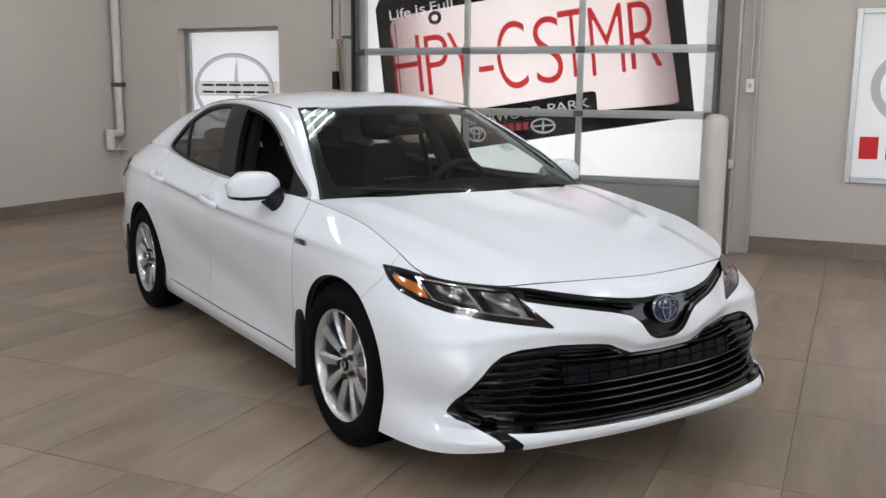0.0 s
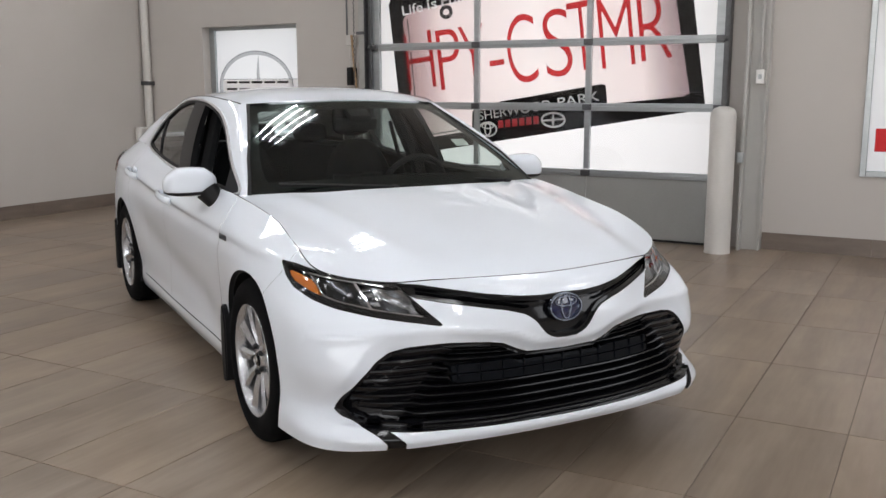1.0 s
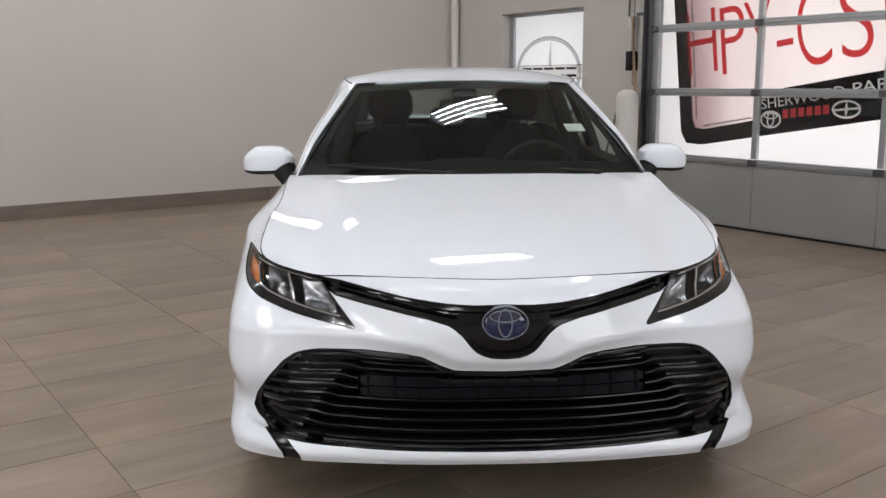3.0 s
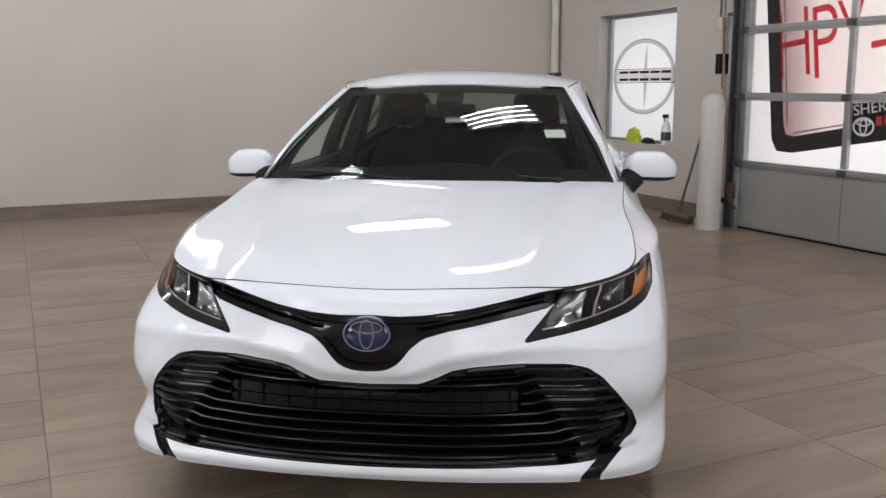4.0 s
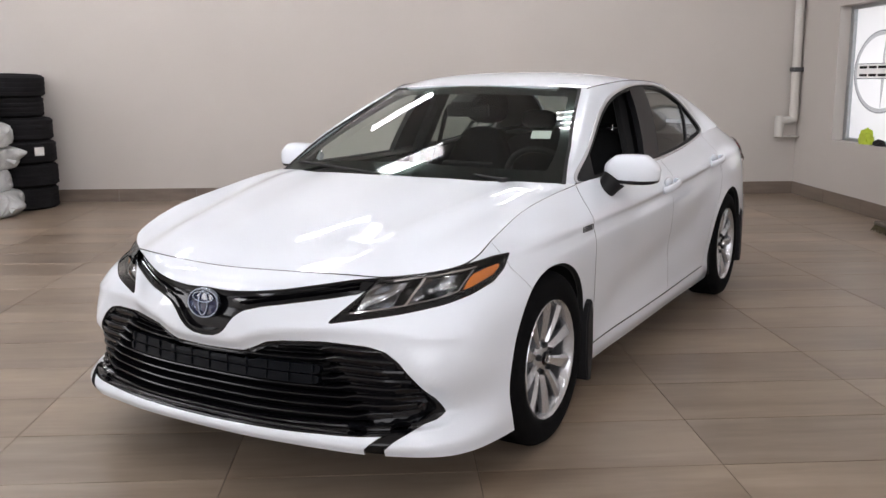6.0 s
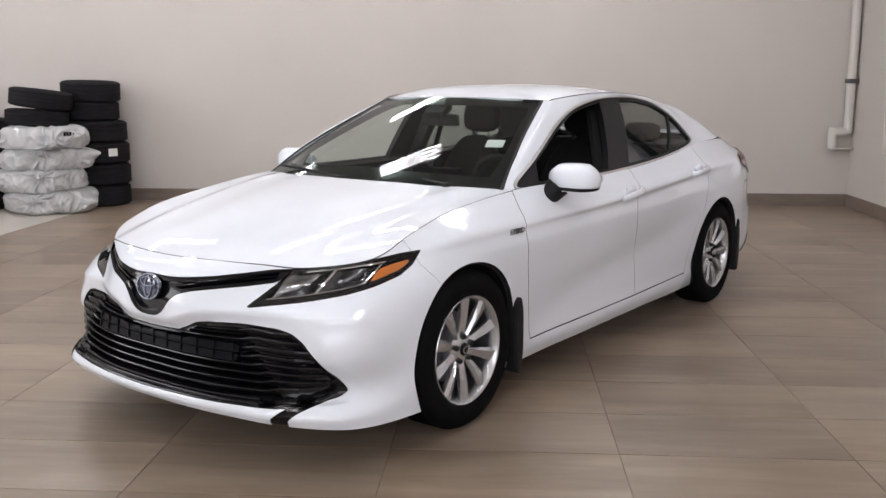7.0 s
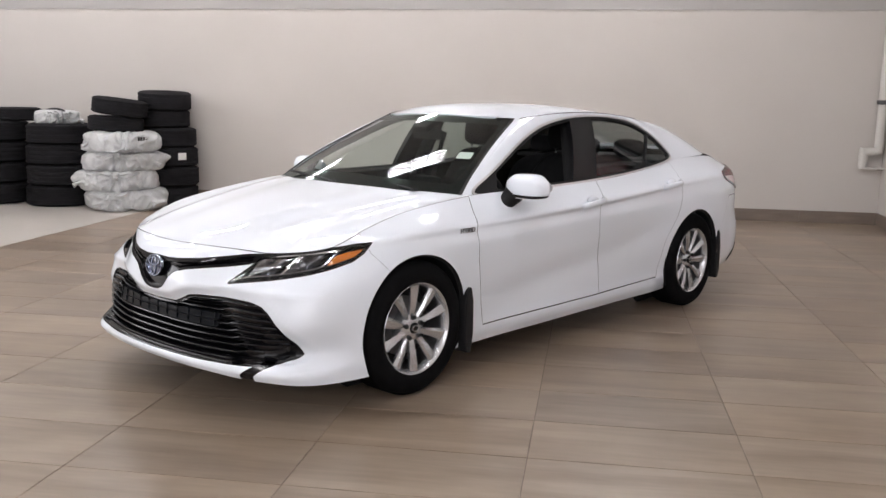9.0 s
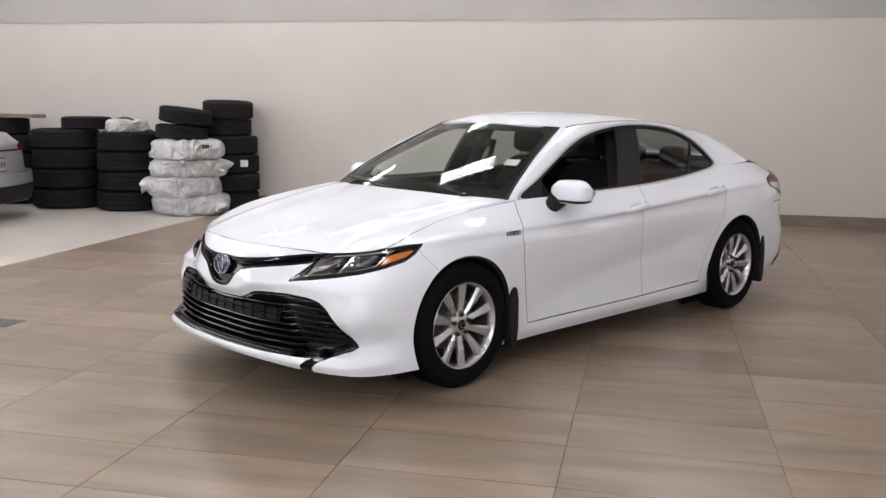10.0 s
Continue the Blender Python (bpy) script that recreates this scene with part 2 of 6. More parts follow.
def spline(points, per=8, closed=False, flat_ends=False):
    """A smooth run through control points (centripetal Catmull-Rom), `per` steps a span."""
    p = np.asarray(points, float)
    if closed:
        p = np.vstack((p[-1], p, p[0], p[1]))
    elif flat_ends:
        f = np.array((1, -1, 1.0))
        p = np.vstack((p[1] * f, p, p[-2] * f))
    else:
        p = np.vstack((2 * p[0] - p[1], p, 2 * p[-1] - p[-2]))
    out = []
    for i in range(1, len(p) - 2):
        a, b, c, d = p[i - 1:i + 3]
        t0, t1 = 0.0, np.linalg.norm(b - a) ** 0.5 + 1e-9
        t2 = t1 + np.linalg.norm(c - b) ** 0.5 + 1e-9
        t3 = t2 + np.linalg.norm(d - c) ** 0.5 + 1e-9
        for k in range(per):
            t = t1 + (t2 - t1) * k / per
            a1 = (t1 - t) / (t1 - t0) * a + (t - t0) / (t1 - t0) * b
            a2 = (t2 - t) / (t2 - t1) * b + (t - t1) / (t2 - t1) * c
            a3 = (t3 - t) / (t3 - t2) * c + (t - t2) / (t3 - t2) * d
            b1 = (t2 - t) / (t2 - t0) * a1 + (t - t0) / (t2 - t0) * a2
            b2 = (t3 - t) / (t3 - t1) * a2 + (t - t1) / (t3 - t1) * a3
            out.append((t2 - t) / (t2 - t1) * b1 + (t - t1) / (t2 - t1) * b2)
    if not closed:
        out.append(p[-2])
    return np.array(out)


# ---- shaped sheets: smooth surfaces that can be cut along lines ----
class Sheet:
    def __init__(self, v, n, f):
        self.v, self.n, self.f = np.asarray(v, float), np.asarray(n, float), f


def sheet_from_grid(g, wrap=False):
    """A sheet from a grid of places (rows x columns x 3); wrap joins the last row to the first."""
    nu, nv = g.shape[:2]
    if wrap:
        du = np.roll(g, -1, 0) - np.roll(g, 1, 0)
    else:
        du = np.gradient(g, axis=0)
    dv = np.gradient(g, axis=1)
    n = np.cross(du, dv)
    n /= np.maximum(np.linalg.norm(n, axis=2, keepdims=True), 1e-12)
    f = []
    for i in range(nu if wrap else nu - 1):
        j = (i + 1) % nu
        for k in range(nv - 1):
            f.append((i * nv + k, j * nv + k, j * nv + k + 1, i * nv + k + 1))
    return Sheet(g.reshape(-1, 3), n.reshape(-1, 3), f)


def cut(s, field):
    """The part of a sheet where field(places) is positive, with a clean edge at zero."""
    d = np.asarray(field(s.v), float)
    d[np.abs(d) < 1e-7] = 1e-7
    v, n, faces, new_v, new_n, edge = s.v, s.n, [], [], [], {}
    inside = d > 0
    base = len(v)

    def crossing(a, b):
        key = (a, b) if a < b else (b, a)
        if key not in edge:
            t = d[key[0]] / (d[key[0]] - d[key[1]])
            edge[key] = base + len(new_v)
            new_v.append(v[key[0]] + t * (v[key[1]] - v[key[0]]))
            new_n.append(n[key[0]] + t * (n[key[1]] - n[key[0]]))
        return edge[key]

    for f in s.f:
        k = [inside[i] for i in f]
        if all(k):
            faces.append(f)
        elif any(k):
            poly = []
            for a, b in zip(f, f[1:] + f[:1]):
                if inside[a]:
                    poly.append(a)
                if inside[a] != inside[b]:
                    poly.append(crossing(a, b))
            if len(poly) > 2:
                faces.append(tuple(poly))
    if new_v:
        v, n = np.vstack((v, new_v)), np.vstack((n, new_n))
    used = sorted({i for f in faces for i in f})
    at = {o: k for k, o in enumerate(used)}
    return Sheet(v[used] if used else np.zeros((0, 3)), n[used] if used else np.zeros((0, 3)), [tuple(at[i] for i in f) for f in faces])


def mirrored(s):
    m = np.array((1, -1, 1.0))
    return Sheet(s.v * m, s.n * m, [f[::-1] for f in s.f])


def joined(*sheets):
    v, n, f, k = [], [], [], 0
    for s in sheets:
        v.append(s.v), n.append(s.n)
        f += [tuple(i + k for i in q) for q in s.f]
        k += len(s.v)
    return Sheet(np.vstack(v), np.vstack(n), f)


def moved(s, depth):
    """The sheet shifted along its normals."""
    n = s.n / np.maximum(np.linalg.norm(s.n, axis=1, keepdims=True), 1e-9)
    return Sheet(s.v + n * depth, s.n, s.f)


def skin(name, s, mat, parent=None, label="", rim=0.0, seal=None):
    """A mesh from a sheet that keeps its smooth normals; rim turns its free edges inwards by that much."""
    v, f = s.v, list(s.f)
    n = s.n / np.maximum(np.linalg.norm(s.n, axis=1, keepdims=True), 1e-9)
    if rim and f:
        count = {}
        for q in f:
            for a, b in zip(q, q[1:] + q[:1]):
                count[(a, b)] = count.get((a, b), 0) + 1
        free = [(a, b) for (a, b) in count if (b, a) not in count]
        ends = sorted({i for e in free for i in e})
        k = len(v)
        top = {o: k + i for i, o in enumerate(ends)}
        low = {o: k + len(ends) + i for i, o in enumerate(ends)}
        side = {o: np.zeros(3) for o in ends}
        for a, b in free:
            w = np.cross(v[b] - v[a], n[a])
            for o in (a, b):
                side[o] = side[o] + w / max(np.linalg.norm(w), 1e-9)
        sn = np.array([side[o] / max(np.linalg.norm(side[o]), 1e-9) for o in ends])
        v = np.vstack((v, v[ends], v[ends] - n[ends] * rim))
        n = np.vstack((n, sn, sn))
        f += [(top[b], top[a], low[a], low[b]) for a, b in free]
    me = bpy.data.meshes.new(name)
    me.from_pydata([tuple(p) for p in v], [], f)
    me.shade_smooth()
    # The turned-in rim takes a second colour that stands for shade in the gap
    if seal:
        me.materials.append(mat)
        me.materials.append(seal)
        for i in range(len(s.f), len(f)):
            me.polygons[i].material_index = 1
    me.normals_split_custom_set_from_vertices([tuple(p) for p in n])
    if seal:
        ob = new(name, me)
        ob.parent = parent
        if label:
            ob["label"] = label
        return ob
    return mesh_object(name, me, mat, parent, label)


def within(outline):
    """Signed distance to a closed 2D outline, positive inside."""
    p = np.asarray(outline, float)
    q = np.roll(p, -1, 0)

    def signed(a, b):
        xy = np.stack((a, b), 1)
        best, odd = np.full(len(xy), 1e9), np.zeros(len(xy), bool)
        for s, e in zip(p, q):
            d = e - s
            t = np.clip(((xy - s) @ d) / max(d @ d, 1e-12), 0, 1)
            best = np.minimum(best, np.linalg.norm(xy - s - t[:, None] * d, axis=1))
            hit = (s[1] > xy[:, 1]) != (e[1] > xy[:, 1])
            with np.errstate(divide="ignore", invalid="ignore"):
                odd ^= hit & (xy[:, 0] < (e[0] - s[0]) * (xy[:, 1] - s[1]) / (e[1] - s[1]) + s[0])
        return np.where(odd, best, -best)
    return signed


def loft(lines, steps, per):
    """A grid through several long lines with the same stations: smooth along each and across them."""
    runs = np.array([spline(l, per, flat_ends=True) for l in lines])
    out = []
    for i in range(runs.shape[1]):
        out.append(spline(runs[:, i], steps))
    return np.array(out)


def all_round(g):
    """The left half of a ring (from the front centre to the rear centre), mirrored into the whole ring."""
    other = g[1:-1][::-1] * np.array((1, -1, 1.0))
    return np.concatenate((g, other), 0)


# ---- the room ----
LEFT, BACK, RIGHT, FRONT, TOP = -6.33, 7.70, 9.0, -9.0, 4.9
LEAN_X, LEAN = -2.95, 0.0324
DOOR_L, DOOR_R, DOOR_TOP = -2.8, 0.8, 3.08
DOOR_Y = 7.633
TILE_X, TILE_Y, EDGE_Y = 0.4475, 0.89, -1.06


def leaned(ob):
    """West of the door the north wall runs slightly away from the line of the door."""
    for v in ob.data.vertices:
        v.co.y += LEAN * max(0.0, LEAN_X - v.co.x)
    return ob


def structure(ob, label="", category=""):
    return tagged(ob, label, category, kind="structure")


def wall_with_openings(name, x0, x1, y0, y1, z1, holes, mat, label):
    """A thick wall along x, with openings (x0, x1, z0, z1) through it."""
    bm = bmesh.new()
    xs = sorted({x0, x1, *[h[0] for h in holes], *[h[1] for h in holes], *([LEAN_X] if name == "wall_north" else [])})
    for a, b in zip(xs, xs[1:]):
        mine = sorted([h for h in holes if h[0] <= a and h[1] >= b], key=lambda h: h[2])
        z = 0.0
        for h in mine:
            if h[2] > z:
                box_into(bm, a, b, y0, y1, z, h[2])
            z = h[3]
        if z < z1:
            box_into(bm, a, b, y0, y1, z, z1)
    bmesh.ops.remove_doubles(bm, verts=bm.verts, dist=1e-5)
    return structure(leaned(part(name, bm, mat)) if name == "wall_north" else part(name, bm, mat), label, "wall")


structure(part("ground", box(-60, 60, -60, 60, -0.3, -0.04), GROUT), "bare ground around the building", "ground")
structure(part("wall_west", box(LEFT - 0.2, LEFT, FRONT, BACK + 0.11, 0, 2.542), WALL), "pale greige painted wall", "wall")
structure(part("wall_west_upper", box(LEFT - 0.2, LEFT + 0.012, FRONT, BACK + 0.11, 2.542, TOP), UPPER), "darker grey upper wall", "wall")
HOLES = [(DOOR_L, DOOR_R, 0, DOOR_TOP), (-5.35, -3.905, 0.705, 2.128), (1.95, 3.4, 0.69, 2.147)]
wall_with_openings("wall_north", LEFT - 0.02, RIGHT, BACK, BACK + 0.25, TOP, HOLES, WALL, "pale greige painted wall with openings")
# The south and east openings are unseen, added and placed to balance the light
wall_with_openings("wall_south", LEFT - 0.2, RIGHT + 0.2, FRONT - 0.2, FRONT, TOP, [(-1.2, 6.8, 1.5, 4.6)], WALL, "pale greige painted wall with an added opening for fill light")
east = bmesh.new()
for y0, y1, z0, z1 in ((FRONT, 1.2, 0, TOP), (7.2, BACK + 0.25, 0, TOP), (1.2, 7.2, 4.6, TOP), (1.2, 7.2, 0, 1.5)):
    box_into(east, RIGHT, RIGHT + 0.2, y0, y1, z0, z1)
structure(part("wall_east", east, WALL), "pale greige painted wall with an added opening for fill light", "wall")
structure(part("ceiling", box(LEFT - 0.2, RIGHT + 0.2, FRONT - 0.2, BACK + 0.25, TOP, TOP + 0.2), CEIL), "pale ceiling", "ceiling")

# skirting of brown tile, in lengths
n = 0
skirt = empty("baseboard", Matrix(), "brown tile skirting along the walls", "baseboard", kind="structure")
for a, b in ((LEFT, DOOR_L - 0.42), (1.2, RIGHT)):
    x = a
    while x < b - 0.02:
        e = min(x + 0.89, b)
        leaned(part("skirting_tile", box(x + 0.001, e - 0.001, BACK - 0.012, BACK + 0.002, 0, 0.15, 0.002), BASE, skirt))
        x = e
y = BACK + 0.096
while y > FRONT + 0.02:
    e = max(y - 0.89, FRONT)
    part("skirting_tile", box(LEFT - 0.002, LEFT + 0.012, e + 0.001, y - 0.001, 0, 0.15, 0.002), BASE, skirt)
    y = e

# ceiling lamps: open fixtures with four tubes each
first = None
for i in range(4):
    for j in range(4):
        m = pose(-5.05 + 3.1 * i, -4.2 + 3.03 * j, 4.5)
        if first is None:
            first = empty("ceiling_lamp", m, "white ceiling lamp with four bright tubes", "ceiling lamp", "ceiling lamps in rows")
            tray = box(-0.29, 0.29, -0.64, 0.64, 0.06, 0.11, 0.01)
            part("tray", tray, TRAY, first)
            for k in (-1.5, -0.5, 0.5, 1.5):
                part("tube", lathe([(0.001, -0.59), (0.016, -0.59), (0.016, 0.59), (0.001, 0.59)], 10, pose(k * 0.13, 0, 0.03, 90)), TUBE, first)
            for sx in (-0.2, 0.2):
                part("hanger", tube_along([(sx, 0, 0.1), (sx, 0, TOP - 4.5)], 0.006, 6), ALU, first)
        else:
            copy_thing(first, m)

# daylight behind the north openings; the south and east lamps are added fill
area_lamp("door_daylight", look((-1.0, 8.6, 1.6), (-1.0, 7.6, 1.6)), 3.8, 3.2, DAY * 3.15)
area_lamp("south_daylight", look((2.8, FRONT - 0.1, 3.05), (2.8, 0, 3.05)), 7.8, 3.0, SOUTH, (1.0, 0.985, 0.97))
area_lamp("east_daylight", look((RIGHT + 0.1, 4.2, 3.05), (0, 4.2, 3.05)), 5.9, 3.0, EAST, (1.0, 0.985, 0.97))
area_lamp("window_daylight", look((-4.58, 8.6, 1.45), (-4.58, 7.6, 1.45)), 1.9, 1.9, DAY * 0.75, (0.95, 0.98, 1))
area_lamp("sign_daylight", look((2.68, 8.6, 1.45), (2.68, 7.6, 1.45)), 1.9, 1.9, DAY * 0.75, (0.95, 0.98, 1))


def flat(name, outline, y, mat, parent, t=0.0015, label=""):
    return part(name, slab(outline, y - t, y), mat, parent, label)


def letters(name, text, x0, z0, width, height, turn, y, mat, parent, t=0.002, thin=0.0):
    """Words set to a given width and height, facing the room, each letter a mesh."""
    out = []
    cu = bpy.data.curves.new(name, "FONT")
    cu.body, cu.offset = text, -thin
    ob = bpy.data.objects.new(name, cu)
    scene.collection.objects.link(ob)
    bpy.context.view_layer.update()
    me = bpy.data.meshes.new_from_object(ob.evaluated_get(bpy.context.evaluated_depsgraph_get()))
    bpy.data.objects.remove(ob)
    co = np.array([v.co[:] for v in me.vertices])
    lo, hi = co.min(0), co.max(0)
    bm = bmesh.new()
    bm.from_mesh(me)
    s = Matrix.Diagonal((width / (hi[0] - lo[0]), height / (hi[1] - lo[1]), 1, 1)) @ Matrix.Translation((-lo[0], -lo[1], 0))
    bmesh.ops.transform(bm, matrix=pose(x0, y, z0) @ pose(0, 0, 0, 0, -turn, 0) @ pose(0, 0, 0, 90) @ s, verts=bm.verts)
    r = bmesh.ops.extrude_face_region(bm, geom=bm.faces[:])
    bmesh.ops.translate(bm, verts=[g for g in r["geom"] if isinstance(g, bmesh.types.BMVert)], vec=(0, -t, 0))
    return part(name, bm, mat, parent)


def ring_flat(name, cx, cz, rx, rz, w, y, mat, parent, n=64, t=0.002):
    bm = bmesh.new()
    rows = []
    for k in range(n):
        a = 2 * math.pi * k / n
        c, s = math.cos(a), math.sin(a)
        rows.append([bm.verts.new((cx + (rx - d) * c, yy, cz + (rz - d) * s)) for d, yy in ((0, y), (0, y - t), (w, y - t), (w, y))])
    for a, b in zip(rows, rows[1:] + rows[:1]):
        for i in range(3):
            bm.faces.new((a[i], b[i], b[i + 1], a[i + 1]))
    return part(name, bm, mat, parent)


def pane_sheet(x0, x1, y, z0, z1):
    bm = bmesh.new()
    bm.faces.new([bm.verts.new(q) for q in ((x0, y, z0), (x1, y, z0), (x1, y, z1), (x0, y, z1))])
    return bm


# ---- the big glazed door and the banner behind it ----
rollup = empty("door_1", pose(0, 0, 0), "sectional roll-up door with aluminium rails and glazed panes", "garage door", kind="structure")
cols = [-2.78, -1.597, -0.425, 0.78]
rows = [0.615, 1.232, 1.83, 2.43, 3.03]
for z in rows:
    h = 0.036 if z > 0.7 else 0.03
    bm = box(cols[0] - 0.02, cols[-1] + 0.02, DOOR_Y - 0.02, DOOR_Y + 0.03, z - h, z + h, 0.004)
    box_into(bm, cols[0] - 0.02, cols[-1] + 0.02, DOOR_Y - 0.032, DOOR_Y - 0.02, z - 0.006, z + 0.006, 0.002)
    part("rail", bm, ALU, rollup)
for x in cols:
    w = 0.028 if x in cols[1:-1] else 0.045
    for a, b in zip([rows[0]] + rows[1:], rows[1:]):
        part("mullion", box(x - w, x + w, DOOR_Y - 0.014, DOOR_Y + 0.026, a + 0.036, b - 0.036, 0.004), ALU, rollup)
for a, b in zip(cols, cols[1:]):
    part("lower_panel", box(a + 0.004, b - 0.004, DOOR_Y - 0.006, DOOR_Y + 0.03, 0.02, rows[0] - 0.03, 0.006), DOORGREY, rollup)
    for c, d in zip(rows, rows[1:]):
        g = part("pane", pane_sheet(a + 0.028, b - 0.028, DOOR_Y + 0.008, c + 0.036, d - 0.036), LENS, rollup)
        g.visible_shadow = False
for z in rows[:-1]:
    for x in (cols[0] - 0.01, *cols[1:-1], cols[-1] + 0.01):
        bm = box(x - 0.045, x + 0.045, DOOR_Y - 0.04, DOOR_Y - 0.02, z - 0.028, z + 0.028, 0.006)
        for dx in (-0.028, 0.028):
            lathe([(0.001, 0.006), (0.007, 0.006), (0.008, 0)], 8, pose(x + dx, DOOR_Y - 0.04, z, 90), bm)
        part("hinge", bm, DARKMETAL, rollup)
part("bottom_seal", box(cols[0], cols[-1], DOOR_Y - 0.004, DOOR_Y + 0.03, 0.0, 0.018, 0.004), BLACK, rollup)
for x, s in ((cols[0] - 0.055, -1), (cols[-1] + 0.055, 1)):
    bm = box(x - 0.02, x + 0.02, DOOR_Y - 0.05, DOOR_Y + 0.02, 0, DOOR_TOP, 0.003)
    box_into(bm, x + s * 0.03, x + s * 0.036, DOOR_Y - 0.1, DOOR_Y + 0.02, 0, DOOR_TOP, 0.001)
    part("track", bm, DARKMETAL, rollup)
    for z in rows[:-1]:
        part("roller", lathe([(0.001, -0.012), (0.022, -0.012), (0.022, 0.012), (0.001, 0.012)], 14, pose(x - s * 0.0, DOOR_Y - 0.052, z, 0, 90, 0)), DARKMETAL, rollup)

by = 7.74
banner = empty("banner", pose(0, 0, 0), "backlit printed banner with a number-plate design and red lettering", "banner")
part("sheet", box(DOOR_L - 0.05, DOOR_R + 0.05, by, by + 0.002, 0.55, DOOR_TOP), FILMWHITE, banner)
outer = [(-2.69, 2.27), (-2.65, 2.36), (-2.52, 2.42), (-1.72, 2.52), (0.35, 2.78), (0.42, 2.7), (0.64, 1.27), (0.6, 1.21), (-0.26, 1.07), (-1.68, 0.837), (-2.27, 0.738), (-2.45, 0.745), (-2.52, 0.85)]
inner = [(-2.52, 2.1), (-2.47, 2.17), (-2.36, 2.205), (-1.72, 2.29), (0.26, 2.54), (0.28, 2.5), (0.5, 1.36), (0.44, 1.33), (-0.26, 1.26), (-1.70, 1.18), (-1.70, 0.985), (-2.26, 0.885), (-2.35, 0.9), (-2.385, 0.98)]
pairs = [(0, 1, 0, 1), (1, 2, 1, 2), (2, 3, 2, 3), (3, 4, 3, 4), (4, 5, 4, 5), (5, 6, 5, 6), (6, 7, 6, 7), (7, 8, 7, 8), (8, 9, 8, 9), (9, 10, 10, 11), (10, 11, 11, 12), (11, 12, 12, 13), (12, 0, 13, 0)]
border = bmesh.new()
for a, b, c, d in pairs:
    slab([outer[a], outer[b], inner[d], inner[c]], by - 0.0025, by - 0.001, bm=border)
slab([outer[9], inner[10], inner[9]], by - 0.0025, by - 0.001, bm=border)
flat("plate_face", inner[:9] + [(-1.7, 1.18), (-1.7, 0.985)] + inner[11:], by - 0.0022, PLATEFACE, banner)
part("plate_border", border, FILMBLACK, banner)
flat("frame_line", [(-2.47, 2.12), (-2.455, 2.12), (-2.33, 0.99), (-2.345, 0.98)], by - 0.003, FILMGREY, banner)
flat("frame_line", [(-2.27, 0.905), (-2.25, 0.925), (-1.72, 1.015), (-1.72, 1.0)], by - 0.003, FILMGREY, banner)
flat("name_tab", [(-1.45, 1.2), (-1.42, 1.27), (-0.33, 1.445), (-0.29, 1.43), (-0.27, 1.262), (-1.45, 1.2)][:5], by - 0.003, FILMBLACK, banner)
for text, x, w, z0, tall in (("H", -2.45, 0.34, 1.385, 0.58), ("P", -2.055, 0.26, 1.39, 0.60), ("Y", -1.79, 0.28, 1.40, 0.62), ("-", -1.50, 0.16, 1.62, 0.055),
                             ("C", -1.27, 0.31, 1.44, 0.66), ("S", -0.885, 0.28, 1.50, 0.64), ("T", -0.625, 0.265, 1.56, 0.64), ("M", -0.325, 0.32, 1.585, 0.64), ("R", 0.05, 0.29, 1.64, 0.62)):
    letters("letter", text, x, z0, w, tall, 7.3, by - 0.0065, FILMRED, banner, thin=0.0 if text == "-" else 0.014)
for word, x, w in (("Life", -2.513, 0.245), ("is", -2.212, 0.11), ("Full", -2.047, 0.25)):
    letters("slogan_word", word, x, 2.153 + (x + 2.513) * 0.16, w, 0.098, 8.5, by - 0.0065, PRINTWHITE, banner)
ring_flat("bolt_hole", -2.0, 2.17, 0.075, 0.07, 0.04, by - 0.0065, FILMBLACK, banner)
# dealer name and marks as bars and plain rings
for word, x, w in (("SHERWOOD", -1.618, 0.795), ("PARK", -0.76, 0.42)):
    letters("name_word", word, x, 1.083 + (x + 1.618) * 0.166, w, 0.088, 9.2, by - 0.0075, PRINTWHITE, banner)
for k in range(6):
    x = -1.4 + k * 0.0765
    flat("red_bar", [(x, 1.011 + (x + 1.4) * 0.12), (x + 0.055, 1.011 + (x + 1.455) * 0.12), (x + 0.05, 1.085 + (x + 1.455) * 0.12), (x - 0.005, 1.085 + (x + 1.4) * 0.12)], by - 0.0075, PRINTRED, banner)
ring_flat("mark_ring", -1.52, 0.998, 0.105, 0.078, 0.016, by - 0.0075, PRINTWHITE, banner)
ring_flat("mark_ring", -1.52, 1.0, 0.038, 0.068, 0.013, by - 0.0085, PRINTWHITE, banner)
ring_flat("mark_ring", -1.52, 1.03, 0.07, 0.03, 0.012, by - 0.0095, PRINTWHITE, banner)
ring_flat("mark_ring", -0.812, 1.102, 0.128, 0.076, 0.018, by - 0.0075, PRINTWHITE, banner)
flat("mark_bar", [(-0.92, 1.084), (-0.7, 1.106), (-0.7, 1.122), (-0.92, 1.1)], by - 0.0085, PRINTWHITE, banner)
flat("mark_spindle", [(-0.812, 1.035), (-0.795, 1.1), (-0.812, 1.17), (-0.829, 1.1)], by - 0.0085, PRINTWHITE, banner)
for k in range(4):
    x = -0.67 + k * 0.065
    flat("grey_bar", [(x, 1.125 + 0.009 * k), (x + 0.045, 1.131 + 0.009 * k), (x + 0.045, 1.166 + 0.009 * k), (x, 1.16 + 0.009 * k)], by - 0.0075, FILMGREY, banner)

